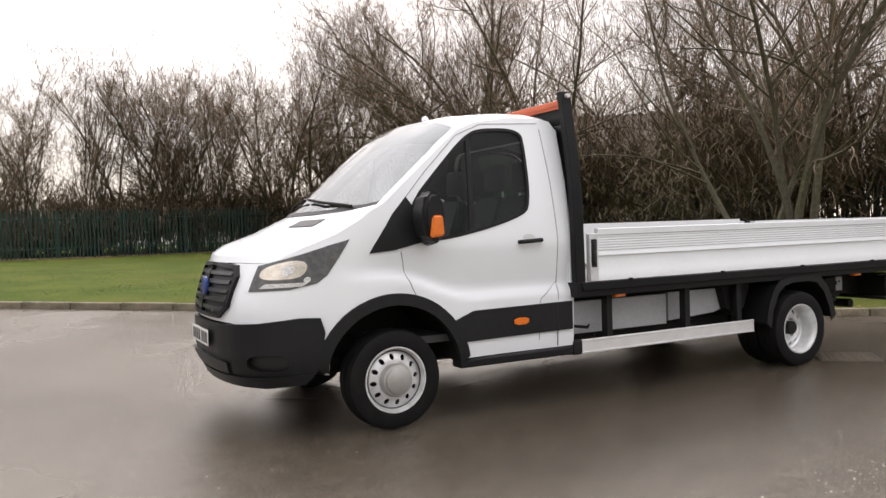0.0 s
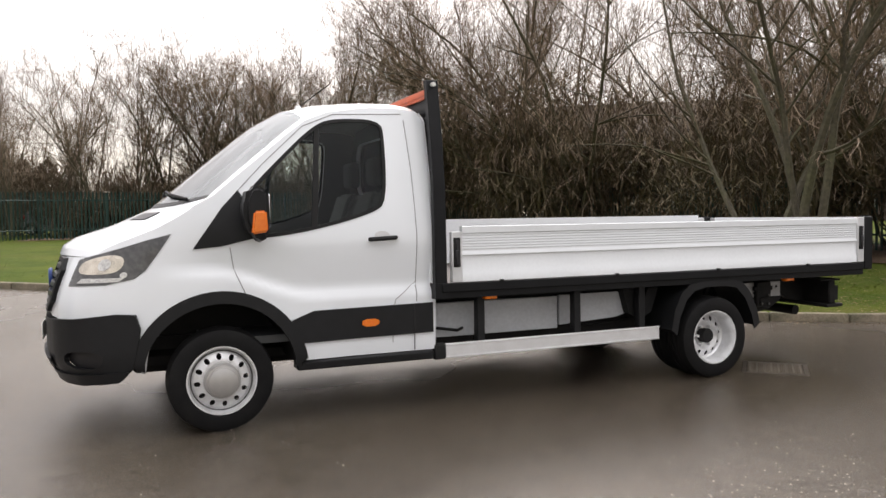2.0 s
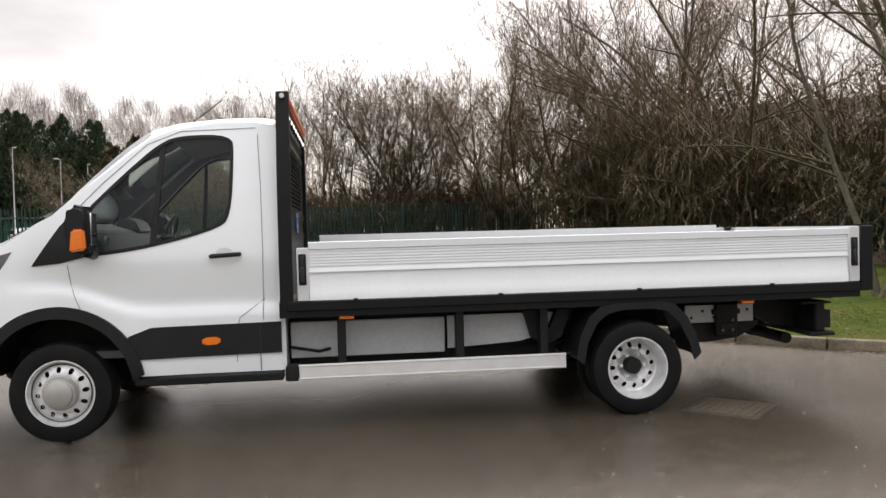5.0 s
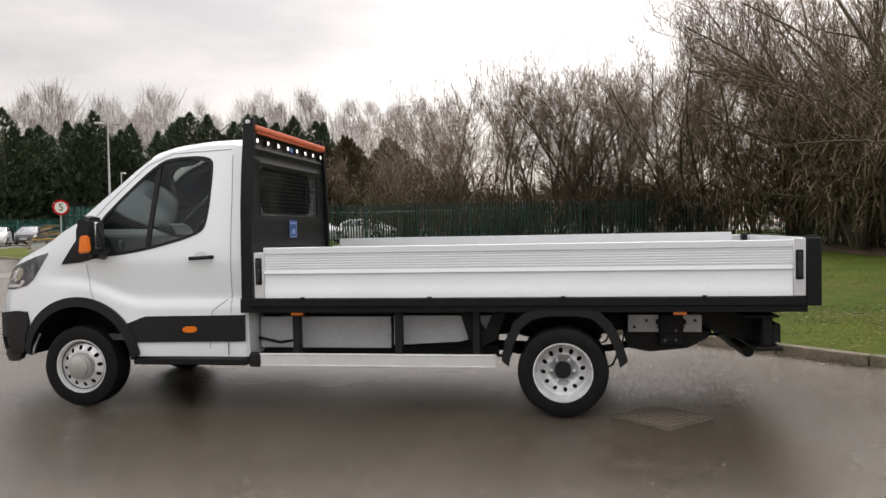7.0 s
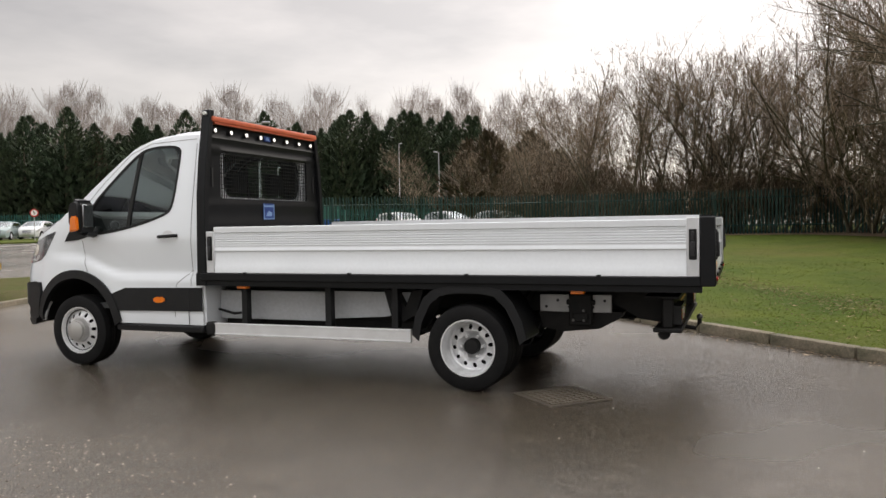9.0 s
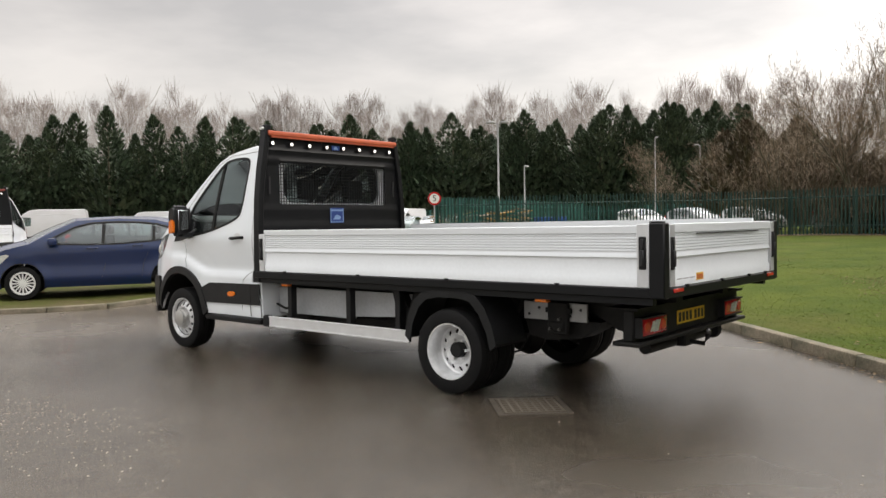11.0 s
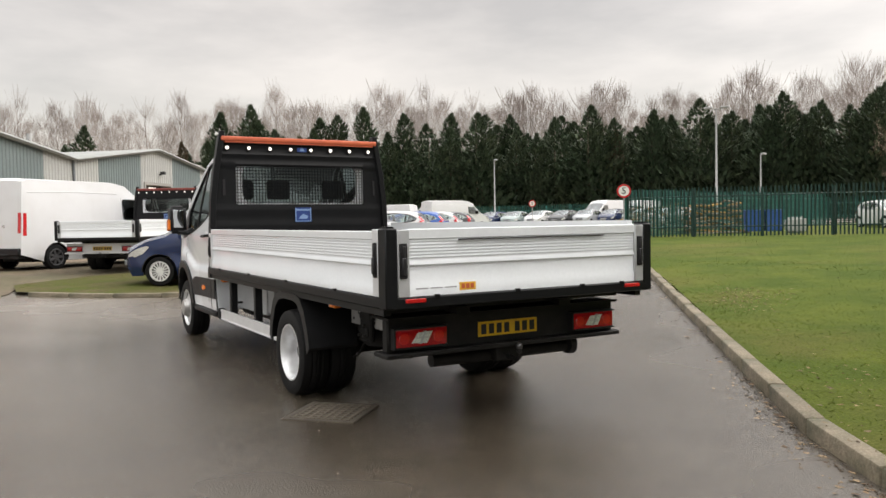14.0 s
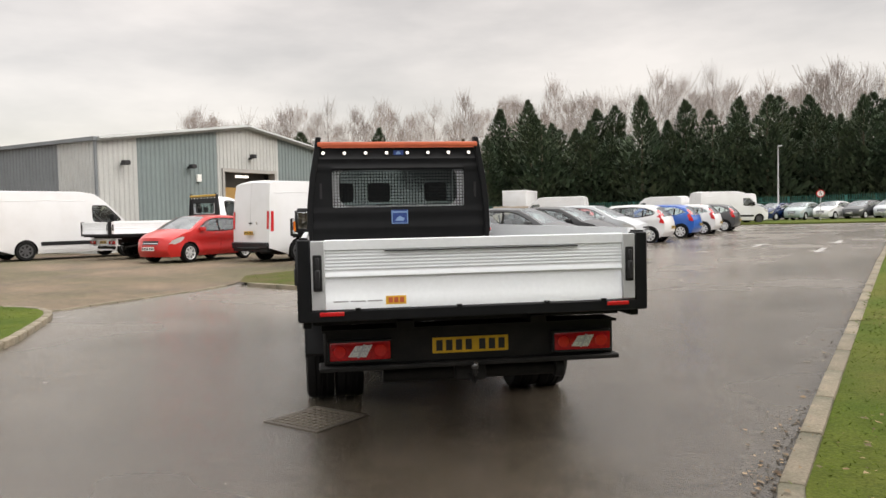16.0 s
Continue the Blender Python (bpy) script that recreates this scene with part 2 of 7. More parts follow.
def prism(bm, poly, lo, hi, axis="y"):
    """A flat outline drawn out along an axis: y takes (x, z), x takes (y, z), z takes (x, y)."""
    def at(p, a):
        return {"y": (p[0], a, p[1]), "x": (a, p[0], p[1]), "z": (p[0], p[1], a)}[axis]
    A = [bm.verts.new(at(p, lo)) for p in poly]
    B = [bm.verts.new(at(p, hi)) for p in poly]
    n = len(poly)
    for i in range(n):
        bm.faces.new((A[i], A[(i + 1) % n], B[(i + 1) % n], B[i]))
    bm.faces.new(A)
    bm.faces.new(B)
    return bm


def chaikin(pts, n=2):
    for _ in range(n):
        pts = [tuple(a * (1 - u) + b * u for a, b in zip(p, q)) for p, q in zip(pts, pts[1:] + pts[:1]) for u in (0.25, 0.75)]
    return pts


def inset(poly, d):
    """Shifts a 2D outline outwards (d > 0) or inwards along its normals."""
    n = len(poly)
    area = sum(poly[i][0] * poly[(i + 1) % n][1] - poly[(i + 1) % n][0] * poly[i][1] for i in range(n))
    sg = 1 if area > 0 else -1
    out = []
    for i in range(n):
        (x0, y0), (x1, y1) = poly[i - 1], poly[(i + 1) % n]
        tx, ty = x1 - x0, y1 - y0
        L = math.hypot(tx, ty) or 1
        out.append((poly[i][0] + sg * d * ty / L, poly[i][1] - sg * d * tx / L))
    return out


def inside(p, poly):
    x, y = p
    hit = False
    n = len(poly)
    for i in range(n):
        (x0, y0), (x1, y1) = poly[i], poly[(i + 1) % n]
        if (y0 > y) != (y1 > y) and x < (x1 - x0) * (y - y0) / (y1 - y0) + x0:
            hit = not hit
    return hit


def skin(outer, holes, fn, step=0.08, thick=0.0, off=0.0):
    """A sheet over the outline outer, less the holes, laid on the surface fn(u, v, off)."""
    loops = [outer] + list(holes)
    vs, es = [], []
    for lp in loops:
        dense = []
        for p, q in zip(lp, lp[1:] + lp[:1]):
            k = max(1, int(math.dist(p, q) / step))
            dense += [(p[0] + (q[0] - p[0]) * i / k, p[1] + (q[1] - p[1]) * i / k) for i in range(k)]
        o = len(vs)
        vs += dense
        es += [(o + i, o + (i + 1) % len(dense)) for i in range(len(dense))]
    u0, u1 = min(p[0] for p in outer), max(p[0] for p in outer)
    v0, v1 = min(p[1] for p in outer), max(p[1] for p in outer)
    nu, nv = int((u1 - u0) / step) + 1, int((v1 - v0) / step) + 1
    edge_pts = np.array(vs)
    for i in range(nu + 1):
        for j in range(nv + 1):
            p = (u0 + (u1 - u0) * i / nu + 0.0007, v0 + (v1 - v0) * j / nv + 0.0011)
            if inside(p, outer) and not any(inside(p, h) for h in holes) and np.min(np.hypot(edge_pts[:, 0] - p[0], edge_pts[:, 1] - p[1])) > step * 0.45:
                vs.append(p)
    rv, _, rf = delaunay_2d_cdt([Vector(p) for p in vs], es, [], 0, 1e-6)[:3]
    bm = nb()
    bv = [bm.verts.new(fn(p.x, p.y, off)) for p in rv]
    for f in rf:
        c = (sum(rv[i].x for i in f) / len(f), sum(rv[i].y for i in f) / len(f))
        if inside(c, outer) and not any(inside(c, h) for h in holes):
            bm.faces.new([bv[i] for i in f])
    for v in [v for v in bm.verts if not v.link_faces]:
        bm.verts.remove(v)
    if thick:
        bmesh.ops.recalc_face_normals(bm, faces=bm.faces)
        back = bmesh.ops.duplicate(bm, geom=list(bm.verts) + list(bm.edges) + list(bm.faces))
        vmap = back["vert_map"]
        rim = [e for e in bm.edges if len(e.link_faces) == 1 and e.verts[0] in vmap and e.verts[1] in vmap]
        orig = {}
        for p, q in zip(rv, bv):
            orig[q] = p
        front = [v for v in bv if v.is_valid and v in vmap]
        for v in front:
            w = vmap[v]
            if w in orig:
                continue
            w.co = Vector(fn(orig[v].x, orig[v].y, off - thick))
        for e in rim:
            a, b = e.verts
            if a in orig and b in orig:
                bm.faces.new((a, b, vmap[b], vmap[a]))
    return bm


def both(name, make, material, parent, label=""):
    """The part and its twin on the other side of the vehicle's middle."""
    a = part(name, make(), material, parent, label)
    bm = make()
    bmesh.ops.scale(bm, vec=(1, -1, 1), verts=bm.verts)
    b = part(name, bm, material, parent, label)
    return a, b


# ---------- the cab's surface ----------
PLAN = [(-1.03, 0), (-1.025, 0.2), (-1.0, 0.42), (-0.95, 0.60), (-0.86, 0.745), (-0.72, 0.85), (-0.5, 0.915), (-0.2, 0.955), (0.2, 0.972), (0.7, 0.975), (1.46, 0.975)]
PLEN = [0.0]
for (ax, ay), (bx_, by_) in zip(PLAN, PLAN[1:]):
    PLEN.append(PLEN[-1] + math.hypot(bx_ - ax, by_ - ay))
PX, PY = [p[0] for p in PLAN], [p[1] for p in PLAN]


def s_x(x):
    return float(np.interp(x, PX, PLEN))


def s_y(y):
    return float(np.interp(y, PY, PLEN))


def cab_xy(s, z):
    x, y = float(np.interp(s, PLEN, PX)), float(np.interp(s, PLEN, PY))
    w = min(max((-0.15 - x) / 0.7, 0), 1)
    if z > 0.8:
        x += w * 0.13 * ((z - 0.8) / 0.4) ** 1.6
    if z < 0.5:
        x += w * 0.10 * (0.5 - z) / 0.2
        y -= 0.02 * (0.5 - z) / 0.2
    if z > 1.2:
        y *= 1 - 0.185 * ((z - 1.2) / 0.92) ** 1.35
    # the press line: the door falls inwards to a crease, then steps out to a shelf that rises over the wheel
    if x > -0.4:
        u = min(max((0.60 - x) / 0.65, 0), 1)
        zc = 0.90 + 0.17 * u * u * (3 - 2 * u)
        k = min((x + 0.4) / 0.35, 1)
        if zc <= z < zc + 0.30:
            y -= 0.032 * k * (1 - (z - zc) / 0.30) ** 1.3
        elif zc - 0.065 < z < zc:
            q = (zc - z) / 0.065
            y -= 0.032 * k * (1 - q * q * (3 - 2 * q))
    # flare over the front wheel
    r = math.hypot(x, z - 0.36)
    if r < 0.85:
        y += 0.02 * (1 - max(r - 0.5, 0) / 0.35)
    return x, y


def cab(s, z, off=0.0):
    x, y = cab_xy(s, z)
    if off:
        x1, y1 = cab_xy(s + 0.01, z)
        x0, y0 = cab_xy(max(s - 0.01, 0), z)
        tx, ty = x1 - x0, y1 - y0
        L = math.hypot(tx, ty) or 1
        x, y = x - off * ty / L, y + off * tx / L
    return (x, -y, z)


def sz(pts):
    return [(s_x(x), z) for x, z in pts]


ARCH_C = (0.0, 0.36)


def arc(r, a0, a1, n, c=ARCH_C):
    return [(c[0] + r * math.cos(radians(a0 + (a1 - a0) * i / n)), c[1] + r * math.sin(radians(a0 + (a1 - a0) * i / n))) for i in range(n + 1)]


# edge (x, z) and middle (x, z) of the bonnet, windscreen and roof, front to back
TOPS = [(-0.83, 1.145, -0.965, 1.15), (-0.80, 1.19, -0.945, 1.205), (-0.70, 1.24, -0.86, 1.26), (-0.45, 1.325, -0.62, 1.34), (-0.20, 1.43, -0.45, 1.415),
        (-0.03, 1.52, -0.36, 1.455), (0.13, 1.655, -0.13, 1.655), (0.30, 1.795, 0.10, 1.855), (0.47, 1.935, 0.335, 2.045), (0.60, 2.035, 0.52, 2.15), (0.76, 2.10, 0.72, 2.195),
        (1.05, 2.145, 1.05, 2.225), (1.30, 2.145, 1.30, 2.23), (1.42, 2.125, 1.42, 2.215), (1.46, 2.07, 1.46, 2.16)]


def top_pt(u, t, off=0.0):
    """u along TOPS, t from -1 (near edge) to 1."""
    row = [float(np.interp(u, range(len(TOPS)), [r[k] for r in TOPS])) for k in range(4)]
    ex, ey, ez = cab(s_x(row[0]), row[1])
    ex = cab_xy(s_x(row[0]), row[1])[0]
    k = abs(t)
    f = 1 - k ** (2.2 + 1.8 * min(u / 9, 1))
    return (ex + (row[2] - ex) * (1 - k ** 2), abs(ey) * t, ez + (row[3] - ez) * f + off)


def top_sheet(u0, u1, t0, t1, nu, nt, off=0.0, thick=0.0):
    bm = nb()
    g = [[bm.verts.new(top_pt(u0 + (u1 - u0) * i / nu, t0 + (t1 - t0) * j / nt, off)) for j in range(nt + 1)] for i in range(nu + 1)]
    for i in range(nu):
        for j in range(nt):
            bm.faces.new((g[i][j], g[i + 1][j], g[i + 1][j + 1], g[i][j + 1]))
    if thick:
        bmesh.ops.recalc_face_normals(bm, faces=bm.faces)
        bmesh.ops.solidify(bm, geom=list(bm.faces), thickness=thick)
    return bm


WINDOW = chaikin([(0.16, 1.25), (0.15, 1.49), (0.40, 1.745), (0.67, 2.0), (0.82, 2.045), (1.13, 2.045), (1.145, 1.93), (1.125, 1.48), (1.03, 1.415), (0.75, 1.335), (0.45, 1.275)], 2)
EDGE = [(r[0], r[1]) for r in TOPS]


def wheel(parent, x, y, side, rear, r=0.338):
    """A road wheel whose outer face looks along side (-1 near side); the rear ones are pairs with a deep dish."""
    w = new("rear_wheel" if rear else "front_wheel")
    w.parent = parent
    w.matrix_basis = pose(x, y, r, 0, 0, 0 if side < 0 else 180)
    # local: outer face at negative y
    tw = 0.195
    for k in range(2 if rear else 1):
        o = 0.29 * k * 0.78
        prof = [(0.215, 0.02), (0.23, -0.012), (0.29, -0.018), (0.325, -0.005), (r - 0.004, 0.025), (r, 0.05), (r - 0.006, 0.058), (r - 0.006, 0.066), (r, 0.074), (r, tw / 2 - 0.006), (r - 0.007, tw / 2), (r, tw / 2 + 0.006), (r, tw - 0.074), (r - 0.006, tw - 0.066), (r - 0.006, tw - 0.058), (r, tw - 0.05), (r - 0.004, tw - 0.025), (0.325, tw), (0.23, tw), (0.215, tw - 0.03)]
        part("tyre", lathe(nb(), [(a, b + o) for a, b in prof], 48, close=True), M_TYRE, w)
    dish = 0.125 if rear else 0.03
    rim = [(0.222, 0.0), (0.222, -0.008), (0.212, -0.008), (0.205, 0.012), (0.195, 0.03)]
    rim += [(0.192, dish), (0.178, dish + 0.012)] if rear else [(0.19, 0.04), (0.178, 0.035)]
    bm = nb()
    rings = [[bm.verts.new(axis_point("y", (0, 0, 0), a, 2 * math.pi * i / 48, b)) for i in range(48)] for a, b in rim]
    for p, q in zip(rings, rings[1:]):
        for i in range(48):
            bm.faces.new((p[i], p[(i + 1) % 48], q[(i + 1) % 48], q[i]))
    part("rim_edge", bm, M_RIM, w)
    if not rear:
        part("rim_step", lathe(nb(), [(0.197, 0.021), (0.189, 0.024), (0.189, 0.028), (0.197, 0.025)], 40, close=True), M_STEEL, w)
    # disc with a ring of round holes
    holes_n = 12
    hr = 0.150 if rear else 0.154
    base = dish + 0.012 if rear else 0.035

    def face(u, v, off=0.0):
        rad = math.hypot(u, v)
        bulge = 0.03 * math.exp(-((rad - 0.125) / 0.035) ** 2)
        if rear and rad < 0.10:
            bulge -= 0.012
        return (u, base - bulge - off, v)
    out_c = [(0.178 * math.cos(a * math.pi / 24), 0.178 * math.sin(a * math.pi / 24)) for a in range(48)]
    hl = []
    for k in range(holes_n):
        th = 2 * math.pi * k / holes_n + 0.1
        hl.append([(hr * math.cos(th) + 0.021 * math.cos(b * math.pi / 5) * math.cos(th) - 0.0165 * math.sin(b * math.pi / 5) * math.sin(th), hr * math.sin(th) + 0.021 * math.cos(b * math.pi / 5) * math.sin(th) + 0.0165 * math.sin(b * math.pi / 5) * math.cos(th)) for b in range(10)])
    part("rim_disc", skin(out_c, hl, face, 0.03, thick=0.006), M_RIM, w)
    part("brake_drum", lathe(nb(), [(0.17, base + 0.03), (0.17, 0.19)], 24), M_CHASSIS, w)
    if rear:
        part("hub_cap", lathe(nb(), [(0.061, base + 0.02), (0.061, base - 0.05), (0.053, base - 0.062), (0.01, base - 0.066)], 20), M_RUBBER, w, "black hub cover")
        for k in range(6):
            th = 2 * math.pi * k / 6
            part("wheel_nut", cyl(nb(), (0.085 * math.cos(th), base - 0.015, 0.085 * math.sin(th)), 0.012, 0.05, "y", 6), M_RIM, w)
    else:
        part("hub_cap", lathe(nb(), [(0.118, base), (0.115, base - 0.045), (0.104, base - 0.070), (0.092, base - 0.072), (0.088, base - 0.092), (0.056, base - 0.102), (0.005, base - 0.104)], 32), M_HUB, w, "pale domed hub cap")
    return w


def dropside_profile(z0=0.905, z1=1.31):
    """Outer outline of the hollow aluminium board: (outwards, up)."""
    p = [(0.0, z0), (0.014, z0), (0.014, z0 + 0.058), (0.004, z0 + 0.078), (0.004, z0 + 0.184), (0.016, z0 + 0.189), (0.016, z0 + 0.196), (0.0085, z0 + 0.212)]
    z = z0 + 0.22
    for k in range(6):
        p += [(0.0065, z), (0.0065, z + 0.008), (0.0105, z + 0.0105), (0.0105, z + 0.0185)]
        z += 0.0195
    p += [(0.0065, z), (0.0065, z + 0.004), (0.018, z + 0.010), (0.020, z1 - 0.004), (0.016, z1), (-0.022, z1), (-0.022, z0), (0.0, z0)]
    return p[:-1]


def latch(parent, x, y, z, axis, side):
    """Black recessed dropside latch with its lever; axis: the board's length."""
    l = new("dropside_latch")
    l.parent = parent
    l.matrix_basis = pose(x, y, z, 0, 0, {"x-": 0, "x+": 180, "y": 90}[axis])
    bm = box(-0.026, 0.026, -0.006, 0.008, -0.105, 0.105, bev=0.005)
    part("latch_plate", bm, M_RUBBER, l, "black latch plate")
    bm = box(-0.015, 0.015, -0.02, 0.0, -0.085, 0.02, bev=0.006)
    bx(bm, -0.011, 0.011, -0.014, 0.0, 0.02, 0.09, bev=0.004)
    part("latch_lever", bm, M_INK, l)
    return l


def plate(parent, x, y, z, rz, material, w=0.52, h=0.112, label=""):
    """Registration plate with plain dark bars for its characters."""
    n = new("registration_plate")
    n.parent = parent
    n.matrix_basis = pose(x, y, z, 0, 0, rz)
    part("plate_panel", box(-0.006, 0.0, -w / 2, w / 2, -h / 2, h / 2, bev=0.002), material, n, label)
    for k in range(7):
        c = (-3.2 + k + (0.4 if k > 3 else 0)) * w * 0.128
        part("bar", box(0.0, 0.0015, c - w * 0.042, c + w * 0.042, -h * 0.34, h * 0.34), M_INK, n)
    return n


def make_truck(name, x, y, z, rz, label, bar=None, full=True, tail_white=False):
    T = thing(name, x, y, z, rz, label, "pickup truck")
    bar = bar or M_ORANGE
    # --- cab skin
    arch = arc(0.50, 8, 172, 22)
    low = [(s_x(1.46), 0.43), (s_x(0.5), 0.43)] + [(s_x(px), pz) for px, pz in arch] + [(s_x(-0.52), 0.72), (s_y(0.5), 0.76), (0.0, 0.76)]
    outline = low + [(0.0, 1.145)] + [(s_x(px), pz) for px, pz in EDGE]
    if full:
        step = 0.038
    else:
        step = 0.14
    hole = sz(WINDOW)
    both("body_side", lambda: skin(outline, [hole], cab, step), M_WHITE, T, "white painted cab side")
    part("bonnet", top_sheet(0, 5, -1, 1, 20, 20), M_WHITE, T)
    part("windscreen_frame", top_sheet(5, 9, -1, -0.95, 12, 2, 0.0), M_WHITE, T)
    part("windscreen_frame", top_sheet(5, 9, 0.95, 1, 12, 2, 0.0), M_WHITE, T)
    ws = part("windscreen", top_sheet(5.12, 9, -0.95, 0.95, 14, 16), M_WSCREEN, T, "clear windscreen glass")
    ws.visible_shadow = False
    part("cowl", top_sheet(5, 5.14, -0.95, 0.95, 2, 16, 0.004), M_PLASTIC, T, "black windscreen cowl")
    part("roof", top_sheet(9, 14, -1, 1, 22, 24), M_WHITE, T)
    # --- cab back wall with its window
    def backwall(yy, zz, off=0.0):
        return (1.452 - off, yy, zz)
    prof = [(-0.955, 0.43), (-0.975, 0.9), (-0.965, 1.25), (-0.9, 1.65), (-0.80, 2.06), (-0.7, 2.13), (0, 2.17), (0.7, 2.13), (0.80, 2.06), (0.9, 1.65), (0.965, 1.25), (0.975, 0.9), (0.955, 0.43)]
    wino = [(sx_ * 0.55 + 0.12 * math.cos(radians(a0 + 15 * k)), zc_ + 0.12 * math.sin(radians(a0 + 15 * k))) for sx_, zc_, a0 in ((1, 1.88, 0), (-1, 1.88, 90), (-1, 1.695, 180), (1, 1.695, 270)) for k in range(7)]
    part("cab_back", skin(prof, [wino], backwall, 0.2, thick=0.03), M_WHITE, T)
    bw = part("rear_window", skin(inset(wino, 0.01), [], lambda a, b, o=0: (1.445, a, b), 0.3), M_GLASS, T)
    bw.visible_shadow = False
    # --- dark trim inside the cab
    both("door_card", lambda: skin(outline, [inset(hole, 0.012)], cab, 0.16, off=-0.03), M_DASH, T)
    part("roof_lining", top_sheet(9, 14, -0.97, 0.97, 8, 10, -0.03), M_LINING, T)
    part("back_lining", skin([(a * 0.97, b) for a, b in prof], [inset(wino, 0.015)], lambda a, b, o=0: (1.41, a, b), 0.3), M_DASH, T)
    # --- side windows
    for g in both("side_window", lambda: skin(inset(hole, 0.004), [], cab, 0.12, off=-0.012), M_GLASS, T, "tinted side window"):
        g.visible_shadow = False
    both("window_seal", lambda: skin(inset(hole, 0.013), [inset(hole, -0.010)], cab, 0.06, thick=0.012, off=0.004), M_RUBBER, T, "black window surround")
    both("window_divider", lambda: skin(sz([(0.60, 1.30), (0.64, 1.30), (0.70, 2.0), (0.665, 1.99)]), [], cab, 0.1, thick=0.02, off=-0.004), M_RUBBER, T)
    both("quarter_trim", lambda: skin(sz([(-0.16, 1.185), (0.02, 1.20), (0.26, 1.255), (0.21, 1.29), (0.17, 1.50), (0.13, 1.56), (0.02, 1.44)]), [], cab, 0.06, thick=0.012, off=0.007), M_PLASTIC, T, "black triangular mirror trim")
    # --- lower trims
    both("side_moulding", lambda: skin(sz([(0.47, 0.545), (0.58, 0.545), (1.455, 0.555), (1.455, 0.765), (0.60, 0.755), (0.45, 0.70)]), [], cab, 0.09, thick=0.02, off=0.014), M_PLASTIC, T, "black plastic side moulding")
    both("wheel_arch_trim", lambda: skin(sz(arc(0.557, 9, 169, 24) + arc(0.478, 172, 5, 24)), [], cab, 0.05, thick=0.05, off=0.022), M_PLASTIC, T, "black wheel arch trim")
    bump_out = [(0.0, 0.75), (s_y(0.45), 0.75), (s_x(-0.86), 0.765), (s_x(-0.62), 0.795), (s_x(-0.5), 0.79), (s_x(-0.475), 0.70), (s_x(-0.50), 0.56), (s_x(-0.53), 0.46), (s_x(-0.62), 0.385), (s_x(-0.85), 0.36), (s_y(0.5), 0.345), (0.0, 0.345)]
    fog = chaikin([(s_x(-0.9), 0.46), (s_x(-0.9), 0.56), (s_x(-0.70), 0.57), (s_x(-0.68), 0.50), (s_x(-0.76), 0.45)], 2)
    intake = [(0.001, 0.425), (s_y(0.48), 0.425), (s_y(0.52), 0.50), (0.001, 0.53)]
    both("front_bumper", lambda: skin(bump_out, [fog] if full else [], cab, 0.07, thick=0.03, off=0.028), M_PLASTIC, T, "dark grey plastic front bumper")
    both("bumper_lip", lambda: skin([(0.0, 0.335), (0.0, 0.405), (s_x(-0.86), 0.415), (s_x(-0.56), 0.44), (s_x(-0.57), 0.42), (s_x(-0.64), 0.372), (s_x(-0.86), 0.345)], [], cab, 0.08, thick=0.02, off=0.045), M_PLASTIC, T)
    both("body_side_step", lambda: bx(box(0.48, 1.46, -0.985, -0.86, 0.36, 0.425, bev=0.012), 0.52, 1.42, -0.992, -0.9, 0.395, 0.41), M_PLASTIC, T, "black sill step")
    both("wheel_housing", lambda: prism(nb(), arc(0.512, 6, 172, 22) + arc(0.488, 172, 6, 22), -0.94, -0.40), M_CHASSIS, T)
    if full:
        both("fog_lamp_recess", lambda: skin(inset(fog, 0.01), [], cab, 0.06, thick=0.02, off=-0.01), M_INK, T)
        both("lower_intake", lambda: skin(intake, [], cab, 0.08, thick=0.01, off=0.046), M_INK, T, "dark lower air intake")
        both("inner_wing_brace", lambda: tube(nb(), [(-0.47, -0.93, 0.42), (-0.455, -0.91, 0.52), (-0.43, -0.88, 0.60)], 0.017), M_GREYSTEEL, T)
    # --- grille
    gr = [(0.0, 0.785), (s_y(0.38), 0.785), (s_y(0.50), 0.86), (s_y(0.53), 1.06), (s_y(0.47), 1.135), (0.0, 1.16)]
    both("grille_surround", lambda: skin(gr, [[(0.001, 0.81), (s_y(0.37), 0.81), (s_y(0.47), 0.87), (s_y(0.495), 1.05), (s_y(0.45), 1.11), (0.001, 1.13)]], cab, 0.06, thick=0.03, off=0.028), M_BLACKFRAME, T)
    both("grille_back", lambda: skin(inset(gr, -0.012), [], cab, 0.1, thick=0.01, off=0.003), M_INK, T)
    for k in range(5 if full else 3):
        zz = 0.835 + k * (0.058 if full else 0.09)
        both("grille_slat", lambda: skin([(0.0, zz), (s_y(0.455), zz + 0.002), (s_y(0.465), zz + 0.026), (0.0, zz + 0.026)], [], cab, 0.08, thick=0.02, off=0.024), M_GRILLE, T)
    part("front_badge", lathe(nb(), [(0.001, -0.005), (0.06, -0.004), (0.068, 0.006), (0.066, 0.02)], 24, (-1.035, 0, 0.985), "x"), M_BLUE, T, "plain dark blue round badge")
    # --- headlights
    hl = sz([(-0.915, 0.965), (-0.70, 0.975), (-0.53, 1.01), (-0.47, 1.06), (-0.33, 1.285), (-0.50, 1.25), (-0.70, 1.195), (-0.91, 1.13)])
    both("headlight", lambda: skin(hl, [], cab, 0.05, thick=0.01, off=0.004), M_HEAD, T, "dark headlight with chrome reflectors")
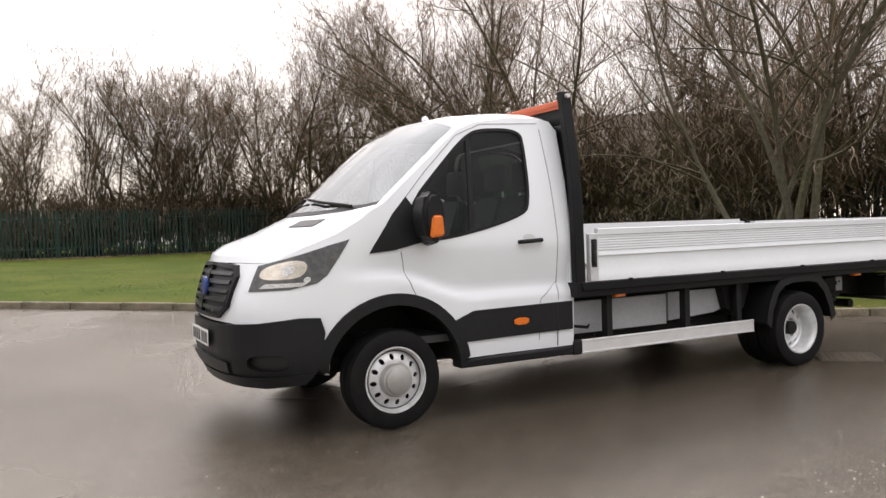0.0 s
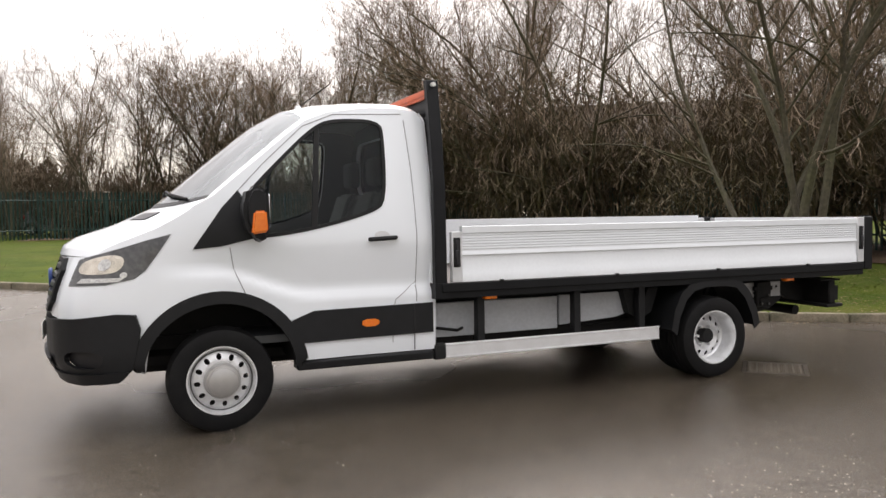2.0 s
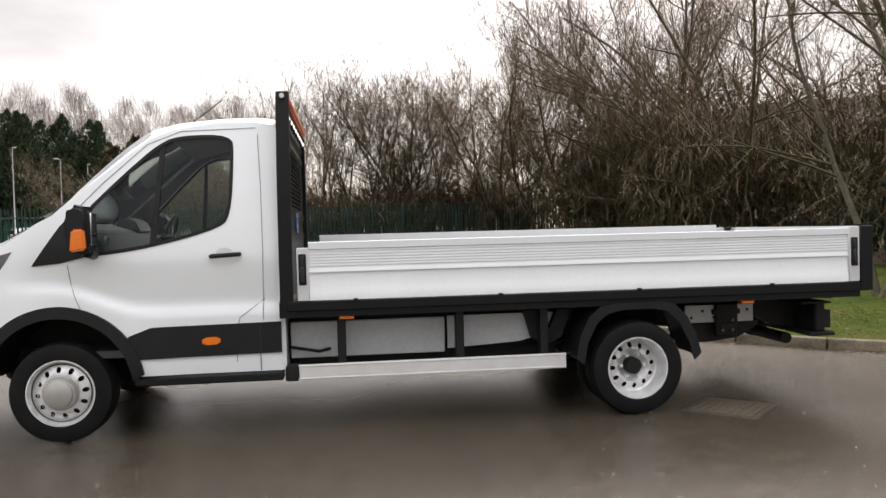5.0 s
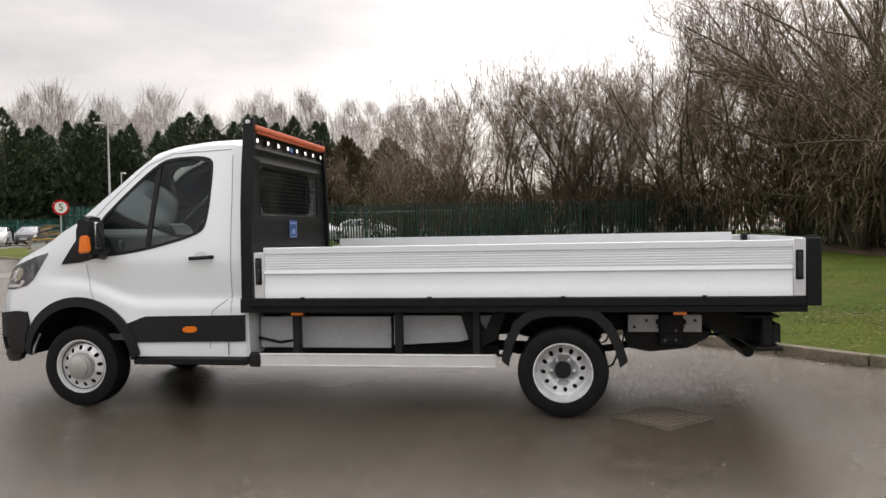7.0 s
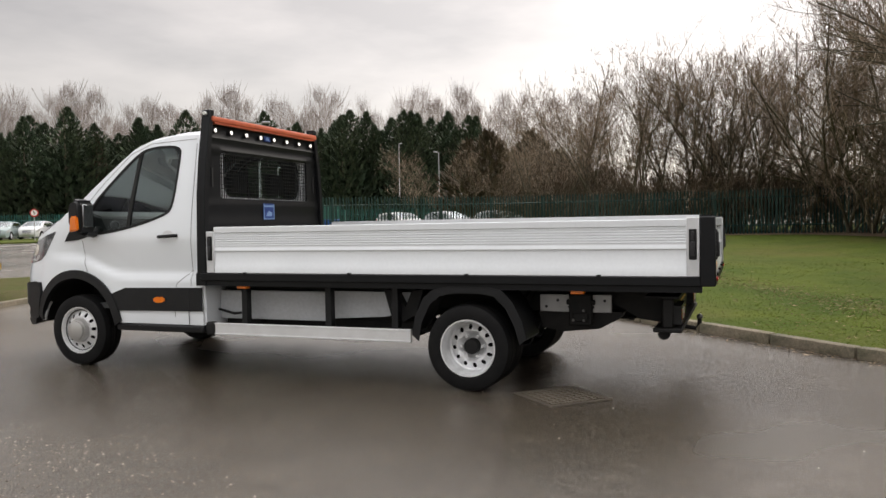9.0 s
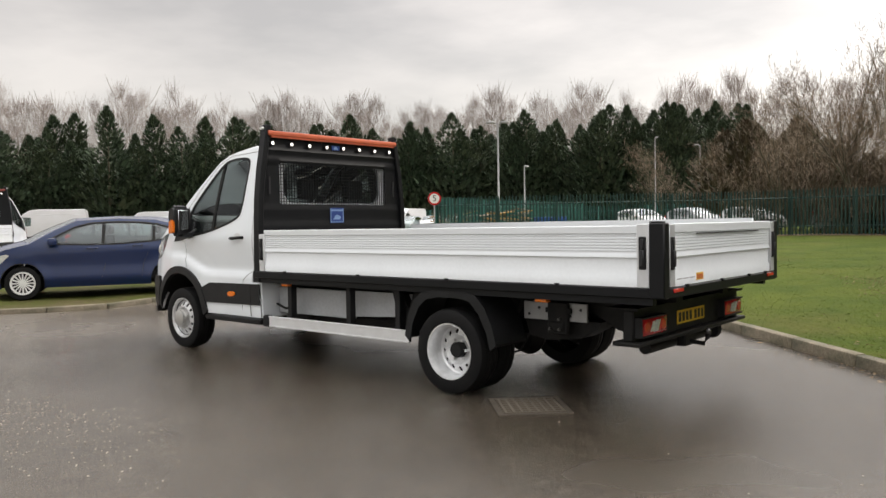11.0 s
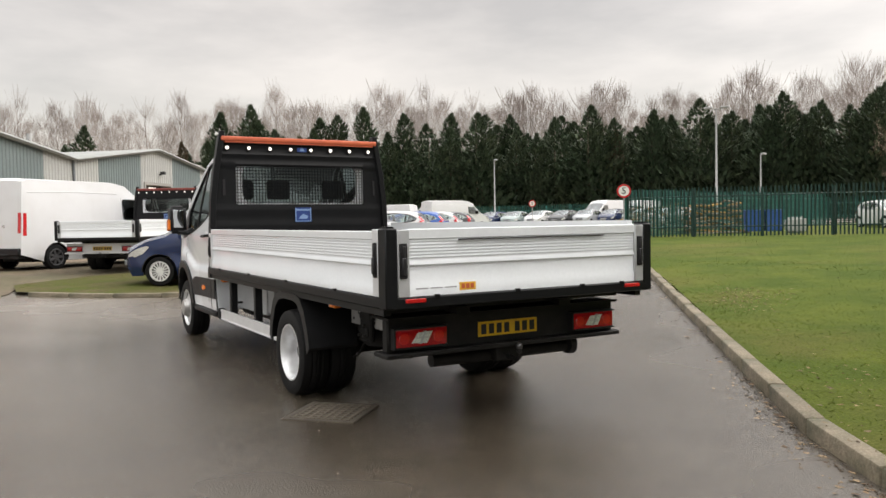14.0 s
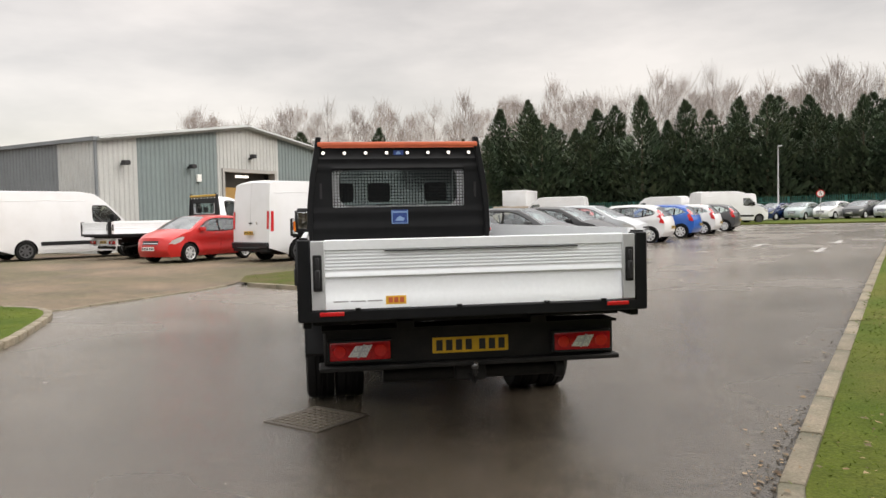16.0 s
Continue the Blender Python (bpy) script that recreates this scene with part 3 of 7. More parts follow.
    if full:
        both("headlight_bowl", lambda: skin(chaikin(sz([(-0.885, 1.04), (-0.70, 1.04), (-0.62, 1.07), (-0.62, 1.15), (-0.74, 1.165), (-0.89, 1.115)]), 2), [], cab, 0.03, thick=0.004, off=0.006), M_REFLECTOR, T, "clear headlight bowl")
        for cx_, cz_, r_ in ((-0.74, 1.10, 0.046), (-0.60, 1.035, 0.024)):
            both("headlight_reflector", lambda: skin([(s_x(cx_) + r_ * math.cos(a * math.pi / 10), cz_ + 0.8 * r_ * math.sin(a * math.pi / 10)) for a in range(20)], [], cab, 0.03, thick=0.006, off=0.010), M_CLEAR, T, "round headlight lens")
        both("headlight_indicator", lambda: skin(sz([(-0.87, 0.985), (-0.62, 0.995), (-0.59, 1.02), (-0.85, 1.015)]), [], cab, 0.05, thick=0.006, off=0.008), M_CLEAR, T)
        # seams
        for pts in ([(0.07, 1.19), (0.09, 1.05), (0.13, 0.95), (0.17, 0.86)], [(1.315, 2.06), (1.335, 1.7), (1.345, 1.25), (1.335, 0.78)], [(1.345, 0.92), (1.18, 0.80), (1.155, 0.70), (1.155, 0.50)], [(0.02, 1.44), (0.3, 1.735), (0.58, 1.995), (0.80, 2.085), (1.30, 2.105)]):
            line = [(pa[0] + (pb[0] - pa[0]) * q / 8, pa[1] + (pb[1] - pa[1]) * q / 8) for pa, pb in zip(pts, pts[1:]) for q in range(8)] + pts[-1:]
            both("panel_gap", lambda: tube(nb(), [cab(s_x(a), b, 0.0015) for a, b in line], 0.003, 5), M_GREYINK, T)
        both("lower_panel_gap", lambda: skin(sz([(1.31, 0.44), (1.316, 0.44), (1.316, 0.76), (1.31, 0.76)]), [], cab, 0.1, thick=0.004, off=0.0165), M_INK, T)
        both("bonnet_vent", lambda: top_sheet(3.45, 4.05, -0.66, -0.36, 3, 4, 0.006, 0.004), M_INK, T, "black bonnet vent")
        both("door_handle", lambda: tube(nb(), [cab(s_x(1.0), 1.22, 0.0), cab(s_x(1.01), 1.222, 0.032), cab(s_x(1.10), 1.226, 0.036), cab(s_x(1.18), 1.23, 0.032), cab(s_x(1.19), 1.23, 0.0)], 0.015, 8), M_RUBBER, T, "black door handle")
        both("handle_recess", lambda: skin([(s_x(1.09) + 0.055 * math.cos(a * math.pi / 8), 1.245 + 0.032 * math.sin(a * math.pi / 8)) for a in range(16)], [], cab, 0.03, thick=0.003, off=0.002), M_VANWHITE, T)
        both("side_marker", lambda: skin(chaikin(sz([(0.93, 0.625), (1.05, 0.628), (1.05, 0.678), (0.93, 0.675)]), 1), [], cab, 0.05, thick=0.014, off=0.026), M_AMBER, T, "amber side marker lamp")
        both("wiper", lambda: tube(nb(), [top_pt(5.05, -0.75 + 0.0, 0.02), top_pt(5.315, -0.35, 0.03), top_pt(5.465, -0.05, 0.03)], 0.011, 5), M_RUBBER, T, "black wiper arm")
        part("aerial_base", lathe(nb(), [(0.03, 0), (0.026, 0.02), (0.012, 0.035)], 12, (0.72, -0.1, 2.20), "z"), M_WHITE, T)
        part("aerial", tube(nb(), [(0.72, -0.1, 2.22), (0.98, -0.1, 2.42)], 0.004, 5), M_RUBBER, T, "thin black roof aerial")
        both("mirror_arm", lambda: tube(nb(), [(0.22, -0.90, 1.30), (0.25, -1.0, 1.255), (0.25, -1.1, 1.27)], 0.035, 8), M_PLASTIC, T)
        both("mirror_housing", lambda: prism_round([(0.17, 1.26), (0.125, 1.36), (0.13, 1.50), (0.165, 1.575), (0.235, 1.585), (0.285, 1.55), (0.292, 1.30), (0.26, 1.24)], -1.195, -1.0, 0.032), M_PLASTIC, T, "black door mirror housing")
        both("mirror_glass", lambda: box(0.283, 0.2935, -1.155, -1.04, 1.32, 1.525, bev=0.002), M_MIRROR, T)
        both("mirror_indicator", lambda: prism_round([(0.17, 1.275), (0.185, 1.42), (0.262, 1.425), (0.272, 1.29)], -1.213, -1.175, 0.012), M_AMBER, T, "orange mirror indicator")
    # --- cabin
    def dash():
        bm = prism(nb(), [(-0.22, 1.15), (-0.2, 1.42), (0.0, 1.46), (0.22, 1.40), (0.30, 1.25), (0.32, 0.95), (0.0, 0.9)], -0.86, 0.86)
        return bm
    part("dashboard", dash(), M_DASH, T)
    if full:
        part("dash_top", prism_round([(-0.2, 1.425), (0.0, 1.475), (0.2, 1.415), (0.215, 1.385), (-0.18, 1.39)], -0.84, 0.84, 0.012), M_DASHTOP, T, "dashboard top pad, lightened for sheen")
        part("instrument_hood", prism_round([(0.02, 1.45), (0.10, 1.53), (0.20, 1.50), (0.25, 1.40)], 0.22, 0.62, 0.015), M_DASH, T)
        both("air_vent", lambda: lathe(nb(), [(0.05, 0.0), (0.05, 0.02), (0.038, 0.024), (0.034, 0.01)], 14, (0.255, -0.74, 1.33), "x"), M_DASHTOP, T)
    part("cabin_floor", box(-0.1, 1.44, -0.90, 0.90, 0.55, 0.60), M_DASH, T)
    sw = nb()
    ring = [(0.42 + 0.07 * math.sin(a * math.pi / 10), 0.42 + 0.19 * math.cos(a * math.pi / 10), 1.36 + 0.18 * math.sin(a * math.pi / 10)) for a in range(21)]
    tube(sw, ring, 0.016, 6)
    tube(sw, [(0.42, 0.24, 1.36), (0.42, 0.60, 1.36)], 0.02, 6)
    tube(sw, [(0.42, 0.42, 1.36), (0.2, 0.42, 1.25)], 0.03, 6)
    part("steering_wheel", sw, M_RUBBER, T)
    for sy, wd in ((-0.42, 0.42), (0.45, 0.24)):
        part("seat_base", box(0.55, 1.05, sy - wd, sy + wd, 0.75, 0.98, bev=0.04, seg=2), M_SEAT, T)
        for k in ((-0.21, 0.21) if wd > 0.3 else (0,)):
            bm = prism(nb(), [(1.0, 0.95), (1.14, 0.92), (1.32, 1.55), (1.22, 1.58)], sy + k - 0.2, sy + k + 0.2)
            bmesh.ops.bevel(bm, geom=bm.edges[:], offset=0.03, segments=2, affect="EDGES")
            part("seat_back", bm, M_SEAT, T)
            part("headrest", box(1.25, 1.34, sy + k - 0.13, sy + k + 0.13, 1.62, 1.84, bev=0.035, seg=2), M_SEAT, T)
    # --- wheels
    for side in (-1, 1):
        wheel(T, 0.0, side * 0.955, side, False)
        wheel(T, 3.954, side * 1.03, side, True)
    # --- chassis
    both("chassis_rail", lambda: bx(box(-0.6, 1.5, -0.46, -0.38, 0.42, 0.58), 1.5, 5.315, -0.46, -0.38, 0.58, 0.76), M_CHASSIS, T)
    part("underbody", box(-0.55, 1.45, -0.5, 0.5, 0.34, 0.5, bev=0.05), M_CHASSIS, T)
    part("engine_bay", box(-0.82, 0.52, -0.41, 0.41, 0.46, 1.02, bev=0.04), M_CHASSIS, T)
    part("rear_axle", cyl(nb(), (3.954, 0, 0.338), 0.06, 1.7, "y", 14), M_CHASSIS, T)
    part("differential", lathe(nb(), [(0.02, -0.16), (0.12, -0.12), (0.17, 0), (0.12, 0.12), (0.02, 0.16)], 16, (3.99, 0, 0.35)), M_CHASSIS, T)
    part("propshaft", tube(nb(), [(1.2, 0, 0.45), (3.9, 0, 0.37)], 0.045, 8), M_CHASSIS, T)
    both("leaf_spring", lambda: tube(nb(), [(3.2, -0.52, 0.52), (3.6, -0.52, 0.42), (3.954, -0.52, 0.40), (4.4, -0.52, 0.46), (4.75, -0.52, 0.58)], 0.03, 6), M_CHASSIS, T)
    part("exhaust", tube(nb(), [(0.8, 0.25, 0.38), (2.6, 0.28, 0.40), (3.2, 0.5, 0.44), (4.3, 0.6, 0.52), (5.0, 0.62, 0.42)], 0.04, 8), M_CHASSIS, T)
    part("fuel_tank", box(2.0, 3.1, 0.35, 0.9, 0.4, 0.70, bev=0.06, seg=2), M_CHASSIS, T)
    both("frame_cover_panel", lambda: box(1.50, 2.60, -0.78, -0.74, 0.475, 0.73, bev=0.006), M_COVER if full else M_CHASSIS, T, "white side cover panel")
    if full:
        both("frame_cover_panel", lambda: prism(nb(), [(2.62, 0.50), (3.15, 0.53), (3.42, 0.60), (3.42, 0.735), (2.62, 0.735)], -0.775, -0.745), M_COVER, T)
        both("rear_frame_plate", lambda: box(4.45, 5.0, -0.72, -0.695, 0.60, 0.735, bev=0.004), M_GREYSTEEL, T, "grey drilled steel plate")
        for k in range(6):
            both("plate_hole", lambda: cyl(nb(), (4.5 + 0.09 * k, -0.721, 0.64 + 0.05 * (k % 2)), 0.012, 0.004, "y", 8), M_INK, T)
        both("spare_wheel_carrier", lambda: prism(nb(), [(4.42, 0.60), (4.46, 0.47), (4.62, 0.44), (4.9, 0.47), (5.05, 0.55), (5.08, 0.60)], -0.66, -0.42), M_CHASSIS, T)
        both("spring_hanger", lambda: bx(bx(box(4.68, 4.86, -0.755, -0.715, 0.50, 0.745, bev=0.012), 4.71, 4.83, -0.77, -0.75, 0.53, 0.60, bev=0.01), 4.66, 4.88, -0.75, -0.72, 0.66, 0.70, bev=0.006), M_CHASSIS, T)
        for bx_x, bx_z in ((4.72, 0.545), (4.80, 0.545), (4.80, 0.62)):
            both("hanger_bolt", lambda: cyl(nb(), (bx_x, -0.778, bx_z), 0.011, 0.02, "y", 6), M_STEEL, T)
        both("shock_absorber", lambda: tube(tube(nb(), [(4.06, -0.58, 0.34), (4.24, -0.55, 0.56)], 0.032, 8), [(4.24, -0.55, 0.56), (4.34, -0.53, 0.74)], 0.022, 8), M_CHASSIS, T)
        both("brake_hose", lambda: tube(nb(), [(4.08, -0.62, 0.36), (4.2, -0.66, 0.28), (4.34, -0.62, 0.33), (4.42, -0.56, 0.5), (4.45, -0.5, 0.66)], 0.009, 6), M_RUBBER, T)
        both("spring_shackle", lambda: tube(nb(), [(4.76, -0.52, 0.58), (4.80, -0.52, 0.68)], 0.03, 6), M_CHASSIS, T)
        part("wiring_loom", tube(nb(), [(4.4, -0.3, 0.62), (4.8, -0.15, 0.50), (5.2, -0.25, 0.52), (5.385, -0.4, 0.6)], 0.012, 6), M_RUBBER, T)
        both("brake_line", lambda: tube(nb(), [(1.5, -0.8, 0.56), (1.7, -0.85, 0.53), (1.85, -0.7, 0.54), (3.0, -0.7, 0.47), (3.55, -0.66, 0.50)], 0.012, 5), M_RUBBER, T)
        both("air_spring_bracket", lambda: prism(nb(), [(3.17, 0.76), (3.23, 0.56), (3.33, 0.50), (3.45, 0.56), (3.52, 0.76), (3.42, 0.76), (3.36, 0.62), (3.28, 0.76)], -0.85, -0.72), M_RUBBER, T)
    part("battery_box", box(1.52, 1.9, -0.72, -0.4, 0.40, 0.56, bev=0.03), M_CHASSIS, T)
    both("chassis_side_fill", lambda: box(1.48, 3.45, -0.66, -0.64, 0.40, 0.78), M_CHASSIS, T)
    # side guard
    both("side_guard_rail", lambda: prism(nb(), [(-0.955, 0.35), (-0.93, 0.35), (-0.93, 0.455), (-0.955, 0.455), (-0.958, 0.445), (-0.952, 0.44), (-0.952, 0.365), (-0.958, 0.36)], 1.56, 3.45, "x"), M_RAWALU, T, "bare aluminium side guard rail")
    both("side_guard_end", lambda: box(1.47, 1.565, -0.965, -0.90, 0.345, 0.46, bev=0.012), M_RUBBER, T, "black plastic rail end")
    for px in (1.86, 2.69, 3.30):
        both("side_guard_post", lambda: box(px - 0.03, px + 0.03, -0.93, -0.86, 0.40, 0.83, bev=0.006), M_PLASTIC, T)
    # mudguards
    def mud():
        outer = [(3.50, 0.43), (3.53, 0.58), (3.60, 0.72), (3.68, 0.785), (3.80, 0.81), (4.12, 0.81), (4.23, 0.79), (4.32, 0.70), (4.39, 0.56), (4.425, 0.43)]
        inner = [(a + (0.02 if a < 3.9 else -0.02), b - 0.022) for a, b in outer]
        bm = prism(nb(), outer + inner[::-1], -1.045, -0.66)
        lip = [(a + (0.055 if a < 3.9 else -0.055), b - 0.05) for a, b in outer]
        prism(bm, outer + lip[::-1], -1.05, -1.035)
        return bm
    both("mudguard", mud, M_PLASTIC, T, "black plastic mudguard")
    both("mudguard_stay", lambda: tube(nb(), [(3.46, -0.9, 0.44), (3.56, -0.9, 0.45), (3.6, -0.7, 0.6)], 0.012, 6), M_CHASSIS, T)
    # --- load bed
    part("bed_floor", box(1.56, 5.705, -1.03, 1.03, 0.855, 0.895), M_PLYBED, T, "dark anti-slip bed floor")
    both("bed_side_frame", lambda: bx(box(1.50, 5.745, -1.062, -1.0, 0.835, 0.90, bev=0.006), 1.5, 5.665, -1.04, -0.99, 0.79, 0.84), M_BLACKFRAME, T, "black bed frame rail")
    part("bed_rear_frame", box(5.665, 5.755, -1.0, 1.0, 0.835, 0.90, bev=0.006), M_BLACKFRAME, T)
    part("bed_front_frame", box(1.45, 1.55, -1.05, 1.05, 0.79, 0.90), M_BLACKFRAME, T)
    for k in range(9):
        bx0 = 1.75 + k * 0.46
        part("bed_cross_member", box(bx0, bx0 + 0.05, -0.98, 0.98, 0.78, 0.855), M_CHASSIS, T)
    both("bed_longitudinal", lambda: box(1.5, 5.565, -0.47, -0.37, 0.755, 0.80), M_CHASSIS, T)
    for sd, zt in ((-1, 1.300), (1, 1.338)):
        part("dropside_board", prism(nb(), [(sd * (1.04 + a), b) for a, b in dropside_profile(0.905, zt)], 1.655, 5.565, "x"), M_ALU, T, "white ribbed aluminium dropside board")
    part("tailgate_board", prism(nb(), [(5.73 + a, b) for a, b in dropside_profile()], -0.905, 0.905, "y"), M_ALU, T, "white ribbed aluminium tailgate board")
    both("board_end_post", lambda: box(1.575, 1.655, -1.062, -1.015, 0.905, 1.262, bev=0.004), M_LATCHALU if not full else M_ENDPOST, T)
    both("board_end_post", lambda: box(5.565, 5.65, -1.062, -1.015, 0.905, 1.31, bev=0.004), M_ENDPOST, T)
    both("gate_end_post", lambda: box(5.7, 5.755, -0.985, -0.905, 0.905, 1.305, bev=0.004), M_LATCHALU, T)
    both("corner_post", lambda: bx(box(5.65, 5.755, -1.066, -0.985, 0.835, 1.315, bev=0.008), 5.65, 5.735, -1.05, -1.0, 1.31, 1.325), M_BLACKFRAME, T, "black bed corner post")
    for sd in (-1, 1):
        ax_ = "x-" if sd < 0 else "x+"
        latch(T, 1.612, sd * 1.064, 1.115, ax_, sd)
        latch(T, 5.607, sd * 1.064, 1.125, ax_, sd)
        latch(T, 5.758, sd * 0.948, 1.12, "y", sd)
    if full:
        part("gate_slot", box(5.747, 5.755, -0.56, 0.62, 1.236, 1.243), M_INK, T, "dark slot along the tailgate")
        for k in range(4):
            both("board_hinge", lambda: box(1.95 + 1.0 * k, 1.98 + 1.0 * k, -1.07, -1.05, 0.895, 0.912), M_BLACKFRAME, T)
        for gy in (-0.72, -0.12, 0.42, 0.78):
            part("gate_hinge", box(5.745, 5.763, gy - 0.015, gy + 0.015, 0.893, 0.912), M_BLACKFRAME, T)
        for k in range(3):
            part("gate_print", box(5.742, 5.7445, -0.86 + 0.10 * k, -0.775 + 0.10 * k, 0.946, 0.953), M_GREYINK, T)
        gs = part("gate_sticker", box(5.742, 5.7445, -0.555, -0.435, 0.925, 0.975), M_STICKERY, T, "yellow sticker")
        for k in range(3):
            part("print_bar", box(5.7445, 5.7453, -0.54 + 0.033 * k, -0.515 + 0.033 * k, 0.935, 0.965), M_ORANGE, gs)
        for mx in (1.90, 4.80):
            both("side_marker", lambda: bx(box(mx - 0.05, mx + 0.05, -1.02, -0.965, 0.765, 0.805, bev=0.005), mx - 0.04, mx + 0.02, -1.024, -0.96, 0.77, 0.80), M_AMBER, T, "amber side marker lamp")
        for sd in (-1, 1):
            part("rear_reflector", box(5.755, 5.765, sd * 0.87 - 0.07, sd * 0.87 + 0.07, 0.868, 0.893, bev=0.003), M_RED, T, "red rear reflector")
    # --- headboard
    def hb_edge(zz):
        return float(np.interp(zz, [0.85, 1.55, 1.9, 2.15, 2.34], [1.045, 1.03, 0.99, 0.945, 0.915]))
    posts = []
    for sd in (-1, 1):
        bm = nb()
        zs = [0.80, 1.3, 1.6, 1.9, 2.1, 2.25, 2.34]
        ring = []
        for zz in zs:
            e_ = hb_edge(zz) * sd
            i_ = e_ - sd * 0.06
            ring.append([bm.verts.new((px, py, zz)) for px, py in ((1.455, e_), (1.545, e_), (1.545, i_), (1.455, i_))])
        for a, b in zip(ring, ring[1:]):
            for k in range(4):
                bm.faces.new((a[k], a[(k + 1) % 4], b[(k + 1) % 4], b[k]))
        bm.faces.new(ring[0])
        bm.faces.new(ring[-1])
        bmesh.ops.bevel(bm, geom=bm.edges[:], offset=0.005, segments=1, affect="EDGES")
        part("headboard_post", bm, M_BLACKFRAME, T, "black headboard post")
        part("post_hole", cyl(nb(), (1.5, sd * 0.918, 2.305), 0.016, 0.064, "y", 10), M_PLATEW, T)
    hbo = [(-1.0, 0.90), (-0.985, 1.55), (-0.945, 1.9), (-0.90, 2.15), (-0.885, 2.235), (0.885, 2.235), (0.90, 2.15), (0.945, 1.9), (0.985, 1.55), (1.0, 0.90)]
    hwin = [(-0.745, 1.575), (-0.73, 1.56), (0.73, 1.56), (0.745, 1.575), (0.745, 1.955), (0.73, 1.97), (-0.73, 1.97), (-0.745, 1.955)]

    def hbf(a, b, off=0.0):
        rib = 0.0
        for c0 in (1.33, 1.50, 2.0, 2.10):
            rib += 0.014 * math.exp(-((b - c0) / 0.022) ** 2)
        return (1.51 + rib + off, a, b)
    part("headboard_panel", skin(hbo, [hwin], hbf, 0.035 if full else 0.12, thick=0.01), M_BLACKFRAME, T, "black ribbed steel headboard")
    bm = nb()
    n_v, n_h = (46, 13) if full else (16, 5)
    for k in range(n_v):
        c = -0.76 + 1.52 * k / (n_v - 1)
        bx(bm, 1.503, 1.509, c - 0.003, c + 0.003, 1.545, 1.965)
    for k in range(n_h):
        c = 1.55 + 0.41 * k / (n_h - 1)
        bx(bm, 1.501, 1.511, -0.76, 0.76, c - 0.003, c + 0.003)
    part("headboard_mesh", bm, M_BLACKFRAME, T, "black mesh window guard", smooth=0)
    part("beacon_bar", bx(box(1.47, 1.56, -0.90, 0.90, 2.235, 2.285, bev=0.012, seg=2), 1.48, 1.55, -0.86, 0.86, 2.22, 2.24), bar, T, "orange light bar" if bar is M_ORANGE else "")
    for k in range(8):
        ly = -0.838 + 0.2343 * k
        lm = part("marker_lamp_ring", lathe(nb(), [(0.027, 0), (0.027, 0.012), (0.02, 0.016)], 14, (1.52, ly, 2.163), "x"), M_RUBBER, T)
        part("marker_lamp", lathe(nb(), [(0.018, 0.012), (0.0165, 0.02), (0.008, 0.025)], 14, (1.52, ly, 2.163), "x"), M_LED, lm, "white round lamp")
    st = part("maker_sticker", box(1.517, 1.521, -0.095, 0.095, 1.365, 1.525), M_BLUE, T, "square blue sticker")
    part("sticker_border", box(1.5185, 1.5222, -0.08, 0.08, 1.49, 1.508), M_PALEBLUE, st)
    part("sticker_print", prism(nb(), [(-0.055, 1.40), (0.045, 1.40), (0.055, 1.43), (0.0, 1.455), (-0.03, 1.435)], 1.5185, 1.5225, "x"), M_PALEBLUE, st)
    part("sticker_border", bx(bx(box(1.5185, 1.5222, -0.092, -0.082, 1.37, 1.52), 1.5185, 1.5222, 0.082, 0.092, 1.37, 1.52), 1.5185, 1.5222, -0.082, 0.082, 1.37, 1.378), M_PALEBLUE, st)
    if full:
        st = part("small_sticker", box(1.517, 1.521, -0.055, 0.055, 2.14, 2.19), M_BLUE, T, "small blue sticker")
        part("sticker_print", prism(nb(), [(-0.03, 2.15), (0.03, 2.15), (0.012, 2.182), (-0.012, 2.182)], 1.5185, 1.5225, "x"), M_PALEBLUE, st)
        both("headboard_slot", lambda: box(1.512, 1.518, -0.885, -0.86, 1.66, 1.83), M_INK, T)
        for k in range(7):
            c = -0.86 + k * 0.28
            part("headboard_stiffener", box(1.456, 1.505, c - 0.015, c + 0.015, 1.0, 1.54), M_BLACKFRAME, T, smooth=0)
    # --- rear beam, lamps, plate, tow bar
    mb = M_VANWHITE if tail_white else M_CHASSIS
    part("rear_light_beam", bx(bx(box(5.385, 5.465, -0.92, 0.95, 0.52, 0.74, bev=0.012), 5.325, 5.525, -0.95, 0.97, 0.495, 0.525, bev=0.006), 5.265, 5.505, -0.93, 0.96, 0.735, 0.75), mb, T, "rear lamp beam")
    both("beam_bracket", lambda: prism(nb(), [(5.0, 0.78), (5.415, 0.74), (5.415, 0.52), (5.2, 0.55), (4.9, 0.72)], -0.62, -0.56), M_CHASSIS, T)
    for sd, c in ((-1, -0.70), (1, 0.725)):
        tl = part("tail_light", box(5.465, 5.515, c - 0.19, c + 0.19, 0.557, 0.678, bev=0.014, seg=2), M_REDLAMP, T, "red rear lamp cluster")
        part("reverse_lens", prism(nb(), [(c - 0.075, 0.585), (c + 0.035, 0.58), (c + 0.075, 0.655), (c - 0.03, 0.65)], 5.513, 5.521, "x"), M_CLEAR, tl, "clear reversing lens")
        part("lens_divider", prism(nb(), [(c - 0.02, 0.578), (c - 0.006, 0.578), (c + 0.032, 0.658), (c + 0.018, 0.658)], 5.515, 5.524, "x"), M_GREYINK, tl)
        part("lens_divider", box(5.514, 5.5225, c - 0.045, c + 0.045, 0.612, 0.619), M_GREYINK, tl)
